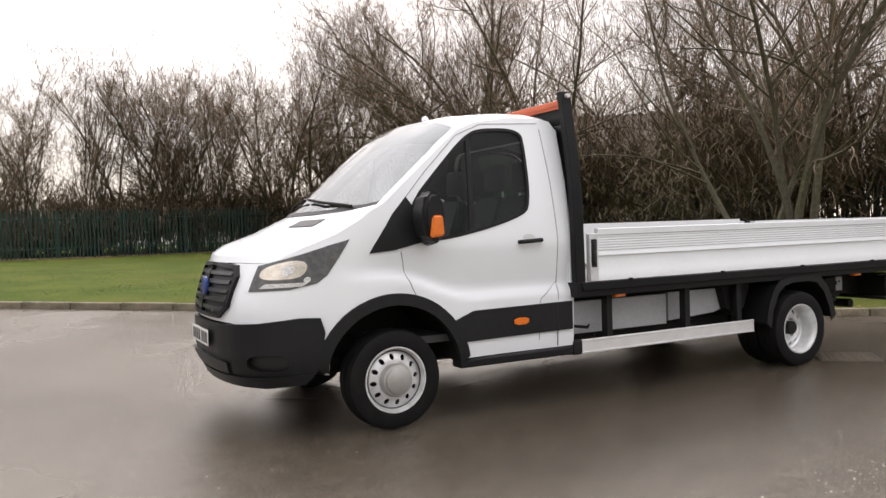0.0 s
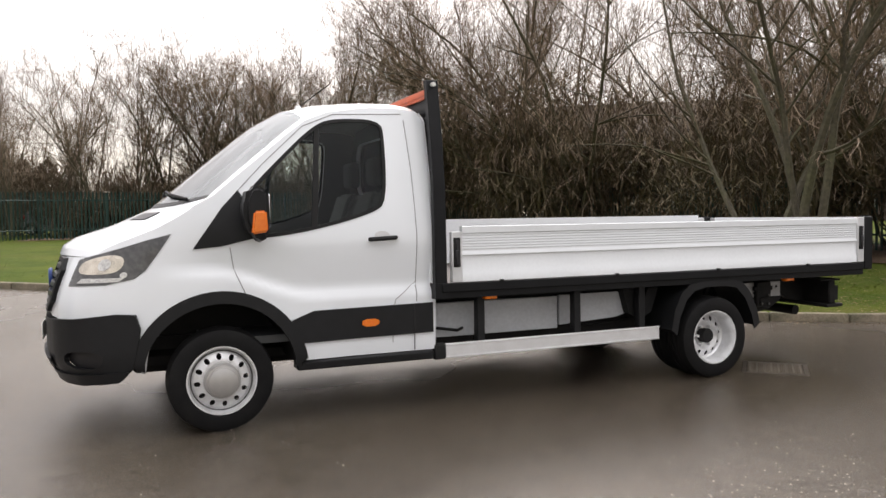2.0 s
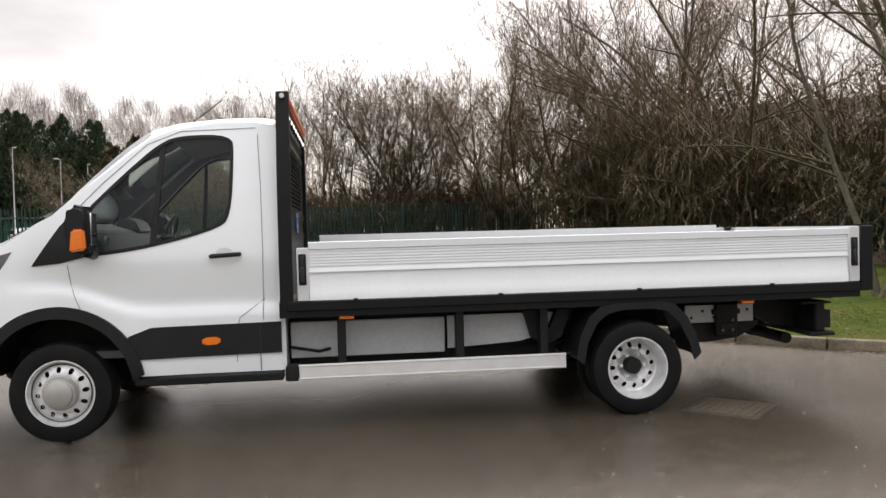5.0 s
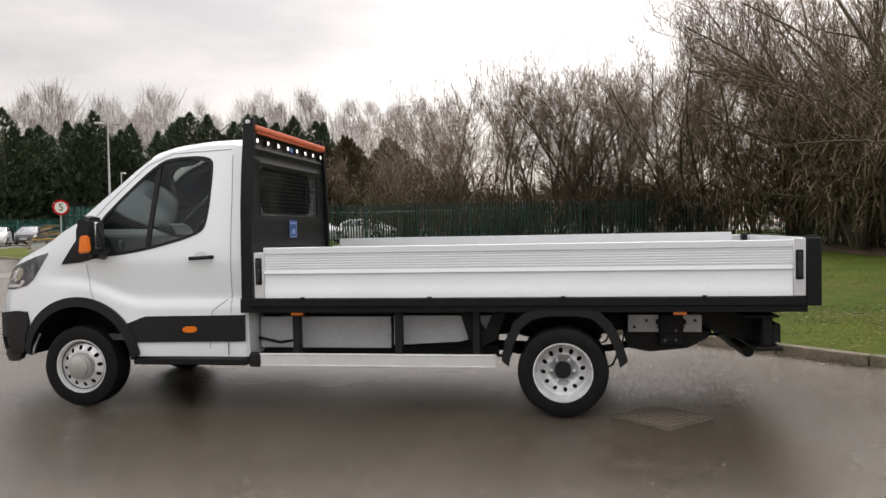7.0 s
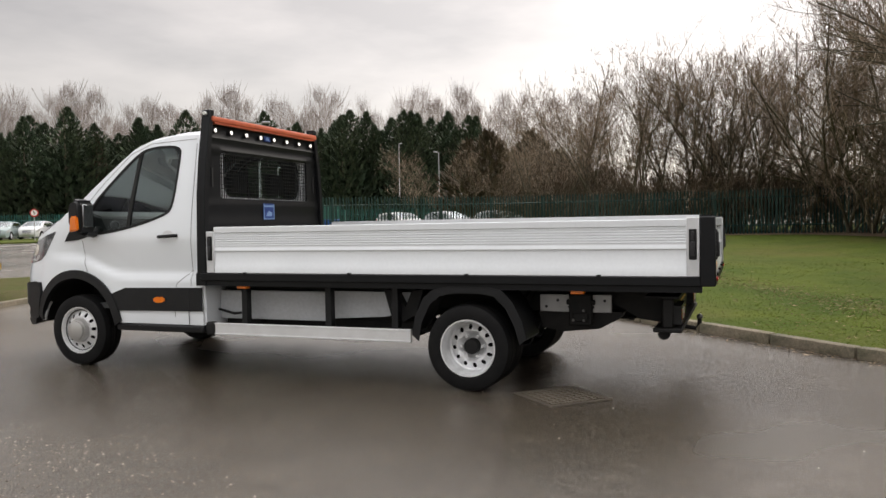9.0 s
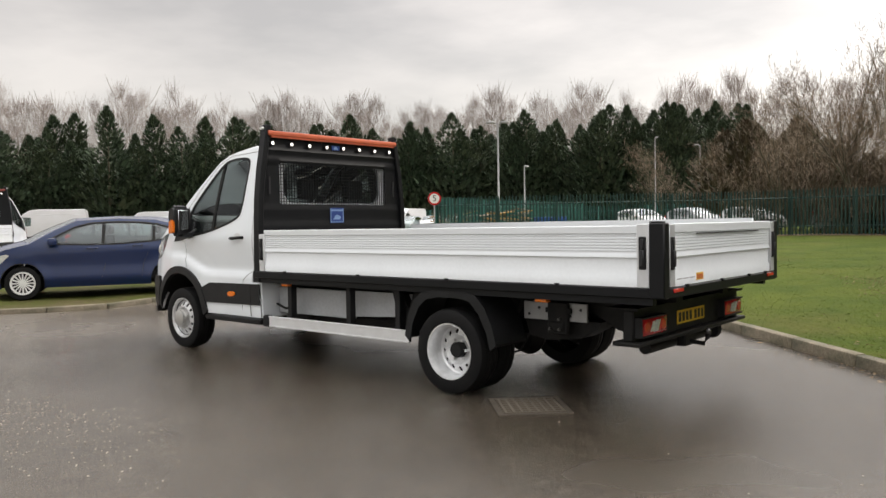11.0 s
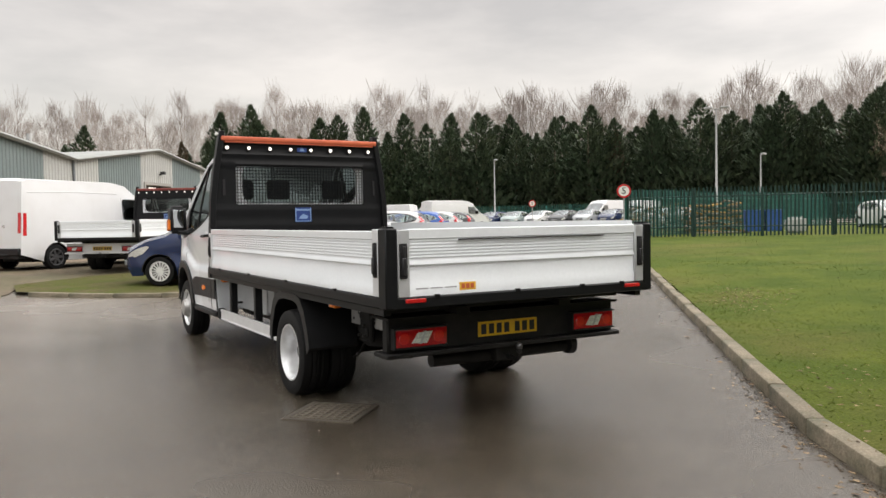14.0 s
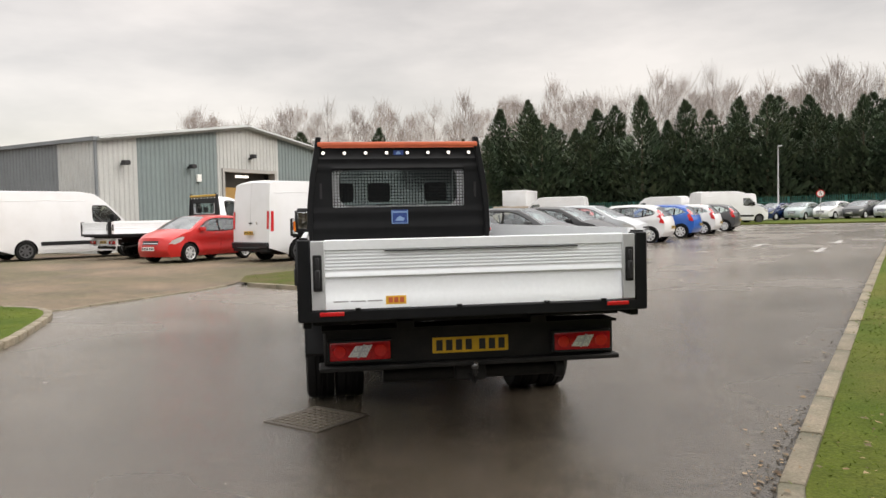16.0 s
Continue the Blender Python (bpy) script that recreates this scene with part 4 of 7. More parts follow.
        for q in (-1, 1):
            part("bulb_lens", lathe(nb(), [(0.042, 0.0), (0.036, 0.006), (0.012, 0.008)], 16, (5.513, c + q * 0.125, 0.617), "x"), M_REDDARK, tl, "round red lamp lens")
        part("lamp_rim", bx(bx(box(5.465, 5.519, c - 0.195, c + 0.195, 0.674, 0.684), 5.465, 5.519, c - 0.195, c + 0.195, 0.55, 0.56), 5.465, 5.519, c - 0.198, c - 0.188, 0.55, 0.684), M_RUBBER, tl)
    plate(T, 5.47, 0.0, 0.622, 0, M_PLATEY, w=0.49, h=0.10, label="yellow rear plate with plain dark bars")
    part("tow_bar", bx(cyl(nb(), (5.365, 0.02, 0.43), 0.045, 1.15, "y", 14), 5.325, 5.465, -0.1, 0.1, 0.39, 0.50, bev=0.01), M_CHASSIS, T, "black round tow bar")
    bm = tube(nb(), [(5.415, 0, 0.43), (5.565, 0, 0.41), (5.595, 0, 0.46), (5.595, 0, 0.49)], 0.018, 8)
    part("tow_neck", bm, M_CHASSIS, T)
    part("tow_ball", lathe(nb(), [(0.005, -0.025), (0.02, -0.015), (0.025, 0), (0.02, 0.015), (0.005, 0.025)], 12, (5.595, 0, 0.505), "z"), M_STEEL, T, "dark metal tow ball")
    part("step_end", lathe(nb(), [(0.07, -0.03), (0.075, 0.02), (0.05, 0.04)], 14, (5.385, 0.60, 0.44), "y"), M_RUBBER, T)
    plate(T, -1.075, 0.0, 0.64, 180, M_PLATEW, label="white front plate with plain dark bars")
    return T


def prism_round(poly, lo, hi, bev):
    bm = prism(nb(), poly, lo, hi)
    bmesh.ops.bevel(bm, geom=bm.edges[:], offset=bev, segments=3, affect="EDGES")
    return bm


M_GRILLE = mat("satin_grey_grille_bar", (0.06, 0.062, 0.066), 0.3, 0.4, scale=14)
# White panel greyed in its colour for the shade under the bed.
M_COVER = mat("shade_greyed_white_cover", (0.50, 0.52, 0.54), 0.45, spot=(0.42, 0.43, 0.44), scale=3, amount=0.7, fine=0.06)
M_HEAD = mat("headlight_dark_lens", (0.045, 0.045, 0.048), 0.12, spot=(0.11, 0.11, 0.11), scale=25, amount=0.6, coat=1.0)
# Lighter grey puts the dash top's reflected sheen into the colour.
M_DASHTOP = mat("sheen_lightened_dash", (0.14, 0.145, 0.15), 0.5, spot=(0.11, 0.115, 0.12), scale=14)
M_STEEL = mat("dark_tow_steel", (0.12, 0.12, 0.12), 0.3, 0.8, scale=20)
M_REDDARK = mat("bright_red_lens", (0.50, 0.010, 0.010), 0.12, spot=(0.36, 0.004, 0.006), scale=120, amount=0.6, coat=0.5)
M_LINING = mat("pale_headlining", (0.35, 0.34, 0.32), 0.9, scale=8)
M_PLYBED = mat("bed_floor_phenolic_ply", (0.05, 0.04, 0.035), 0.6, scale=6, fine=0.15)
M_ENDPOST = mat("pale_aluminium_end_post", (0.68, 0.69, 0.70), 0.4, 0.2, scale=12, amount=0.5)

make_truck("dropside_truck", 0, 0, 0, 0, "white single-cab dropside truck with black headboard on wet asphalt")


# ---------- ground ----------
def lift(x, y):
    """Height of the made ground: level under the truck, rising gently beyond it."""
    a = 0.03 * min(max(y - 1, 0), 9) + 0.008 * max(min(y, 80) - 10, 0)
    u = min(max((-4 - x) / 11, 0), 1)
    b = 0.17 * u * u * (3 - 2 * u) * (1 - min(max(y / 8, 0), 1))
    return a + b


def ground_mat(name, base, spot, scale, amount, wet=0.0, fine=0.25, bump=0.004, bscale=60.0, third=None, rough=0.85, spec=0.5, patch=0.5, dry_bright=None):
    """Ground: two tones at a coarse scale, a third in patches, fine grain, and damp sheen where wet."""
    m = bpy.data.materials.new(name)
    m.use_nodes = True
    nt = m.node_tree
    b = nt.nodes["Principled BSDF"]
    b.inputs["Specular IOR Level"].default_value = spec
    co = nt.nodes.new("ShaderNodeTexCoord").outputs["Object"]

    def nz(sc, det=6, ro=0.6):
        n = nt.nodes.new("ShaderNodeTexNoise")
        n.inputs["Scale"].default_value, n.inputs["Detail"].default_value, n.inputs["Roughness"].default_value = sc, det, ro
        nt.links.new(co, n.inputs["Vector"])
        return n.outputs["Fac"]

    def rng(src, a, b_, c, d):
        r = nt.nodes.new("ShaderNodeMapRange")
        for k, v in zip(("From Min", "From Max", "To Min", "To Max"), (a, b_, c, d)):
            r.inputs[k].default_value = v
        nt.links.new(src, r.inputs["Value"])
        return r.outputs[0]

    def blend(fac, c1, c2):
        x = nt.nodes.new("ShaderNodeMixRGB")
        nt.links.new(fac, x.inputs[0])
        for k, c in ((1, c1), (2, c2)):
            if isinstance(c, tuple):
                x.inputs[k].default_value = (*c, 1)
            else:
                nt.links.new(c, x.inputs[k])
        return x.outputs[0]
    col = blend(rng(nz(scale), 0.38, 0.64, 0, amount), base, spot)
    if third:
        col = blend(rng(nz(scale * 0.27, 5), patch, patch + 0.18, 0, 0.8), col, third)
    # Dry tone towards low x, reaching near the truck as painted brightness.
    if dry_bright:
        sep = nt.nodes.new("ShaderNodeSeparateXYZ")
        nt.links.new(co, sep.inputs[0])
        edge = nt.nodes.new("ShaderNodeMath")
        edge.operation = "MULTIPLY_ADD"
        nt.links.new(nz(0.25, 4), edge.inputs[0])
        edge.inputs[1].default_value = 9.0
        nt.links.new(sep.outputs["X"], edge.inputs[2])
        col = blend(rng(edge.outputs[0], -2.0, 7.0, 0.9, 0.0), col, dry_bright)
    sc = nt.nodes.new("ShaderNodeVectorMath")
    sc.operation = "SCALE"
    nt.links.new(col, sc.inputs[0])
    grain = nt.nodes.new("ShaderNodeMath")
    grain.operation = "MULTIPLY"
    nt.links.new(rng(nz(bscale * 1.3, 2), 0.3, 0.7, 1 - fine, 1 + fine), grain.inputs[0])
    nt.links.new(rng(nz(scale * 7, 8, 0.75), 0.36, 0.64, 1 - fine * 0.3, 1 + fine * 0.3), grain.inputs[1])
    nt.links.new(grain.outputs[0], sc.inputs["Scale"])
    nt.links.new(sc.outputs[0], b.inputs["Base Color"])
    if wet:
        nt.links.new(rng(nz(0.3, 3, 0.5), 0.34, 0.66, rough, wet), b.inputs["Roughness"])
    else:
        b.inputs["Roughness"].default_value = rough
    bp = nt.nodes.new("ShaderNodeBump")
    bp.inputs["Strength"].default_value, bp.inputs["Distance"].default_value = 0.8, bump
    nt.links.new(nz(bscale, 3), bp.inputs["Height"])
    nt.links.new(bp.outputs[0], b.inputs["Normal"])
    return m


M_ASPHALT = ground_mat("damp_asphalt", (0.070, 0.057, 0.043), (0.088, 0.072, 0.055), 0.9, 0.8, wet=0.10, fine=0.5, bump=0.006, bscale=75, third=(0.055, 0.044, 0.033), rough=0.34, spec=0.58, dry_bright=(0.145, 0.122, 0.098))
M_GRASS = ground_mat("winter_grass", (0.048, 0.074, 0.009), (0.082, 0.102, 0.014), 0.8, 0.9, fine=0.26, bump=0.012, bscale=38, third=(0.105, 0.094, 0.026), rough=0.9, spec=0.1)
M_VERGE = ground_mat("muddy_thin_grass", (0.075, 0.068, 0.026), (0.055, 0.070, 0.012), 1.6, 0.9, fine=0.45, bump=0.015, bscale=38, third=(0.11, 0.08, 0.048), rough=0.9, spec=0.1)
M_LITTER = ground_mat("leaf_litter", (0.10, 0.06, 0.035), (0.15, 0.09, 0.055), 4, 0.8, fine=0.5, bump=0.03, bscale=40, third=(0.07, 0.075, 0.03))
M_GRAVEL = ground_mat("reddish_gravel", (0.185, 0.135, 0.095), (0.115, 0.092, 0.07), 0.8, 0.9, fine=0.5, bump=0.014, bscale=60, third=(0.085, 0.08, 0.045), spec=0.2, patch=0.42)
M_KERB = mat("weathered_concrete_kerb", (0.20, 0.165, 0.118), 0.85, spot=(0.085, 0.08, 0.05), scale=4, amount=0.85, fine=0.25, bump=0.004, bump_scale=60, obj_random=0.12)
# Same green paint twice: M_PALE darkened as backlit, M_PALEB brightened as front-lit.
M_PALE = mat("backlit_green_palisade", (0.010, 0.040, 0.032), 0.5, spot=(0.016, 0.055, 0.045), scale=5, amount=0.6, obj_random=0.2)
M_PALEB = mat("front_lit_green_palisade", (0.014, 0.11, 0.09), 0.5, spot=(0.024, 0.14, 0.115), scale=3, amount=0.6)
M_BARK = mat("bare_bark", (0.080, 0.068, 0.048), 0.9, spot=(0.090, 0.088, 0.042), scale=1.2, amount=0.8, fine=0.3)
M_TWIG = mat("bare_twigs", (0.215, 0.155, 0.108), 0.9, spot=(0.25, 0.19, 0.14), scale=0.6, amount=0.8, island=0.25)
M_BRAMBLE = mat("brown_scrub", (0.135, 0.094, 0.062), 0.95, spot=(0.11, 0.095, 0.05), scale=0.5, amount=0.8, island=0.35)
# Distance haze is mixed into this pale bark and twig colour.
M_FARTWIG = mat("pale_hazed_far_twigs", (0.26, 0.215, 0.19), 0.9, spot=(0.31, 0.265, 0.24), scale=0.3, amount=0.8, island=0.2)
M_CONIFER = mat("dark_conifer_foliage", (0.040, 0.068, 0.036), 0.85, spot=(0.066, 0.082, 0.040), scale=0.16, amount=0.8, island=0.55)
M_CONIFER_B = mat("russet_conifer_foliage", (0.095, 0.07, 0.043), 0.85, spot=(0.07, 0.062, 0.034), scale=0.7, amount=0.8, island=0.35)
M_BLADE = mat("grass_blades", (0.074, 0.108, 0.014), 0.8, spot=(0.112, 0.134, 0.021), scale=0.8, amount=0.8, island=0.10, spec=0.1)


def grid_sheet(name, xs, ys, h, material):
    vs = [(x, y, h(x, y)) for x in xs for y in ys]
    ny = len(ys)
    fs = [(i * ny + j, (i + 1) * ny + j, (i + 1) * ny + j + 1, i * ny + j + 1) for i in range(len(xs) - 1) for j in range(ny - 1)]
    me = bpy.data.meshes.new(name)
    me.from_pydata(vs, [], fs)
    me.polygons.foreach_set("use_smooth", [True] * len(me.polygons))
    me.materials.append(material)
    return new(name, me)


def spread(lo, hi, mid, near, far):
    """Coordinates packed near mid and wide far off."""
    out, a = [mid], mid
    st = near
    while a < hi:
        a += st
        st = min(st * 1.12, far)
        out.append(min(a, hi))
    a, st = mid, near
    while a > lo:
        a -= st
        st = min(st * 1.12, far)
        out.insert(0, max(a, lo))
    return out


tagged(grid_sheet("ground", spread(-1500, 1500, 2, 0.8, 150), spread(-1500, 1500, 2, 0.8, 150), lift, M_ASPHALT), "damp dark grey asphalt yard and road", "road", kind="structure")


def sheet(name, outline, h, material, step, label="", category="", skirt=0.0):
    bm = skin(outline, [], lambda x, y, o=0.0: (x, y, h(x, y)), step)
    if skirt:
        rim = [e for e in bm.edges if len(e.link_faces) == 1]
        ex = bmesh.ops.extrude_edge_only(bm, edges=rim)["geom"]
        for v in [g for g in ex if isinstance(g, bmesh.types.BMVert)]:
            v.co.z -= skirt
    return tagged(part(name, bm, material, smooth=60), label, category, kind="structure")


KERB = [(22, -1.9), (16, -0.9), (12, -0.35), (9.2, 0.05), (7.9, 0.55), (6.9, 1.22), (5.6, 2.3), (1.0, 6.18), (-4.0, 10.4), (-10.5, 15.9), (-20, 23.9), (-30, 32.35), (-35, 36.6)]


def lawn_h(x, y):
    return lift(x, y) + 0.095 + 0.03 * noise.noise(Vector((x * 0.25, y * 0.25, 0)))


def left_h(x, y):
    return lift(x, y) + 0.07 + 0.015 * noise.noise(Vector((x * 0.4, y * 0.4, 3)))


def gravel_h(x, y):
    return lift(x, y) + 0.02 + 0.012 * noise.noise(Vector((x * 0.5, y * 0.5, 7)))


def shifted(pts, d):
    """An open line moved d to the left of its run."""
    out = []
    for i, p in enumerate(pts):
        a, b = pts[max(i - 1, 0)], pts[min(i + 1, len(pts) - 1)]
        tx, ty = b[0] - a[0], b[1] - a[1]
        L = math.hypot(tx, ty)
        out.append((p[0] - d * ty / L, p[1] + d * tx / L))
    return out


lawn_edge = shifted(KERB, -0.11)
sheet("lawn", lawn_edge + [(-24, 50), (-5, 62), (40, 60), (60, 20), (60, -14)], lawn_h, M_GRASS, 1.6, "short winter grass bank behind a kerb", "lawn")
sheet("leaf_litter_bed", [(24, -16), (15.5, 2), (13.6, 7), (12.6, 14), (12.0, 22), (10.8, 27), (8.5, 31), (-4.5, 31), (-4, 34), (10, 36), (16, 33), (20, 6), (28, -14)], lambda x, y: lawn_h(x, y) + 0.02, M_LITTER, 1.5, "brown leaf litter under bare trees", "ground")
ISLAND = [(-3.7, 12), (-5.55, 4.2), (-5.45, 2.6), (-5.0, 0.6), (-5.35, -0.6), (-6.6, -2.05), (-7.3, -2.65)]
sheet("verge", [(-7.3, -2.6), (-6.55, -2.0), (-5.45, -0.6), (-5.1, 0.6), (-5.55, 2.6), (-5.65, 4.2), (-8.2, 7.5), (-11, 5.0), (-12, 2.5), (-10.2, -1.0), (-8.8, -2.6)], left_h, M_VERGE, 0.6, "thin patchy grass verge behind a low kerb", "grass verge")
sheet("gravel_lot", [(-3.2, -5.45), (-7.35, -2.75), (-8.8, -2.5), (-10.2, -0.8), (-11.6, 2.5), (-11, 5.2), (-14, 7.6), (-26, 14), (-60, 22), (-60, -45), (-8, -45), (-5, -9)], gravel_h, M_GRAVEL, 1.6, "reddish gravel and mud parking lot", "gravel")
NEAR_ISLAND = chaikin([(-4.2, -6.6), (-3.6, -5.5), (-2.6, -5.0), (-1.0, -4.78), (0.6, -4.55), (1.5, -4.85), (1.4, -7.5), (0.0, -9.0), (-3.5, -8.6)], 2)
sheet("grass_island", NEAR_ISLAND, lambda x, y: lift(x, y) + 0.075, M_GRASS, 0.4, "small grass island beside the entrance", "grass verge", 0.1)


def kerb_run(name, pts, h, label, length=0.915, w=0.125, up=0.105):
    """A row of kerb stones, each its own piece, along pts."""
    top = tagged(new(name), label, "kerb", kind="structure")
    d = [0.0]
    for p, q in zip(pts, pts[1:]):
        d.append(d[-1] + math.dist(p, q))
    X, Y = [p[0] for p in pts], [p[1] for p in pts]
    bm = box(-length / 2 + 0.006, length / 2 - 0.006, -w / 2, w / 2, -0.12, up, bev=0.018, seg=2)
    me = part("kerb_stone", bm, M_KERB, top).data
    bpy.data.objects.remove(bpy.data.objects[top.children[0].name])
    k, rr = 0, random.Random(4)
    while (k + 1) * length < d[-1]:
        a, b = k * length, (k + 1) * length
        pa = (float(np.interp(a, d, X)), float(np.interp(a, d, Y)))
        pb = (float(np.interp(b, d, X)), float(np.interp(b, d, Y)))
        cx, cy = (pa[0] + pb[0]) / 2, (pa[1] + pb[1]) / 2
        o = new("kerb_stone", me)
        o.parent = top
        slope = math.degrees(math.atan2(h(*pb) - h(*pa), length))
        o.matrix_basis = pose(cx, cy, h(cx, cy) + rr.uniform(-0.006, 0.006), 0, -slope, math.degrees(math.atan2(pb[1] - pa[1], pb[0] - pa[0])) + rr.uniform(-0.4, 0.4))
        k += 1


kerb_run("kerb_lawn", shifted(KERB, -0.05), lift, "weathered concrete kerb along the lawn")
kerb_run("kerb_verge", ISLAND[1:], lift, "low weathered concrete kerb along the verge", up=0.085)
kerb_run("kerb_edging", [(-2.6, -5.85), (-4.8, -4.4), (-7.3, -2.72)], lift, "thin pale concrete edging before the gravel", length=0.6, w=0.06, up=0.03)
isl = NEAR_ISLAND + NEAR_ISLAND[:1]
kerb_run("kerb_island", isl, lift, "low concrete kerb round the grass island", length=0.5, up=0.085)


# ---------- plants ----------
def strands(name, segs, sides, material, parent):
    """Many tapered strands (p, q, r0, r1) as one mesh."""
    P = np.array([s[0] for s in segs])
    Q = np.array([s[1] for s in segs])
    R0 = np.array([s[2] for s in segs])
    R1 = np.array([s[3] for s in segs])
    D = Q - P
    D /= np.linalg.norm(D, axis=1, keepdims=True) + 1e-9
    ref = np.where(np.abs(D[:, 2:3]) < 0.9, np.array([[0, 0, 1.0]]), np.array([[1.0, 0, 0]]))
    U = np.cross(D, ref)
    U /= np.linalg.norm(U, axis=1, keepdims=True) + 1e-9
    V = np.cross(D, U)
    n = len(segs)
    rows = []
    ribbon = sides == 1
    for base, rad in ((P, R0), (Q, R1)):
        for k in range(max(sides, 2)):
            a = 2 * math.pi * k / max(sides, 2)
            rows.append(base + rad[:, None] * (math.cos(a) * U + math.sin(a) * V))
    verts = np.stack(rows, 1).reshape(-1, 3)
    if ribbon:
        sides = 2
    idx = np.arange(n)[:, None] * (2 * sides)
    faces = []
    for k in range(1 if ribbon else sides):
        j = (k + 1) % sides
        faces.append(np.concatenate([idx + k, idx + j, idx + sides + j, idx + sides + k], 1))
    faces = np.concatenate(faces, 0)
    me = bpy.data.meshes.new(name)
    me.from_pydata(verts.tolist(), [], faces.tolist())
    me.materials.append(material)
    ob = new(name, me)
    ob.parent = parent
    return ob


def grow(rr, p, d, length, r, level, spec, out, clear=0.25):
    """Adds a limb that bends slowly this way and that and, from it, its side limbs."""
    n, wander, kids, spreadang, shrink, rise = spec[level]
    pts = [p]
    step = length / n
    curl = Vector((rr.gauss(0, wander), rr.gauss(0, wander), 0))
    for i in range(n):
        curl = curl * 0.55 + Vector((rr.gauss(0, wander), rr.gauss(0, wander), rr.gauss(0, wander * 0.6)))
        d = (d + curl + Vector((0, 0, rise))).normalized()
        q = pts[-1] + d * step
        f0, f1 = 1 - 0.75 * i / n, 1 - 0.75 * (i + 1) / n
        out[min(level, 3)].append((tuple(pts[-1]), tuple(q), r * f0, r * f1))
        pts.append(q)
        if level + 1 < len(spec):
            for _ in range(kids):
                if rr.random() < 0.85 and (level > 0 or i >= spec[0][0] * clear):
                    side = d.cross(Vector((rr.gauss(0, 1), rr.gauss(0, 1), rr.gauss(0, 1)))).normalized()
                    a = radians(rr.uniform(spreadang * 0.6, spreadang * 1.3))
                    nd = d * math.cos(a) + side * math.sin(a)
                    base = pts[-2].lerp(q, rr.random())
                    grow(rr, base, nd, length * shrink * rr.uniform(0.6, 1.15) * (1 - 0.45 * i / n), r * f1 * 0.58, level + 1, spec, out)


def bare_tree(name, seed, height, r, spec, stems=1, label="", lean=0.12, twig=None, least=0.0045, clear=0.25):
    rr = random.Random(seed)
    t = tagged(new(name), label, "tree")
    out = [[], [], [], []]
    for k in range(stems):
        d = Vector((rr.gauss(0, lean * (1 + stems * 0.35)), rr.gauss(0, lean * (1 + stems * 0.35)), 1)).normalized()
        o = Vector((rr.uniform(-0.25, 0.25), rr.uniform(-0.25, 0.25), -0.15)) if stems > 1 else Vector((0, 0, -0.15))
        grow(rr, o, d, height * rr.uniform(0.75, 0.95), r * rr.uniform(0.7, 1.1), 0, spec, out, clear)
    strands("trunk", out[0], 6, M_BARK, t)
    if out[1]:
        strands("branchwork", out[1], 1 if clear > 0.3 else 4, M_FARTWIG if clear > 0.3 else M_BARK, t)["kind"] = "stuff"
    fine = [(p, q, max(a, least), max(b, least * 0.7)) for p, q, a, b in out[2] + out[3]]
    strands("crown", fine, 1, twig or M_TWIG, t)["kind"] = "stuff"
    return t


SPEC_TREE = [(12, 0.07, 2, 50, 0.42, 0.02), (7, 0.11, 3, 52, 0.50, 0.03), (4, 0.14, 2, 50, 0.58, 0.02), (2, 0.16, 0, 40, 0.5, 0.0)]
SPEC_NEAR = [(11, 0.06, 2, 50, 0.50, 0.015), (7, 0.10, 3, 50, 0.46, 0.01), (4, 0.13, 2, 48, 0.52, 0.0), (3, 0.15, 0, 40, 0.5, -0.02)]
SPEC_SLIM = [(10, 0.05, 2, 44, 0.40, 0.02), (5, 0.11, 3, 50, 0.50, 0.03), (3, 0.14, 2, 50, 0.6, 0.02), (2, 0.12, 0, 36, 0.5, 0.03)]
SPEC_SHRUB = [(6, 0.16, 2, 50, 0.55, -0.01), (4, 0.18, 3, 55, 0.6, -0.02), (2, 0.2, 2, 55, 0.6, -0.02), (1, 0.3, 0, 50, 0.5, 0.0)]


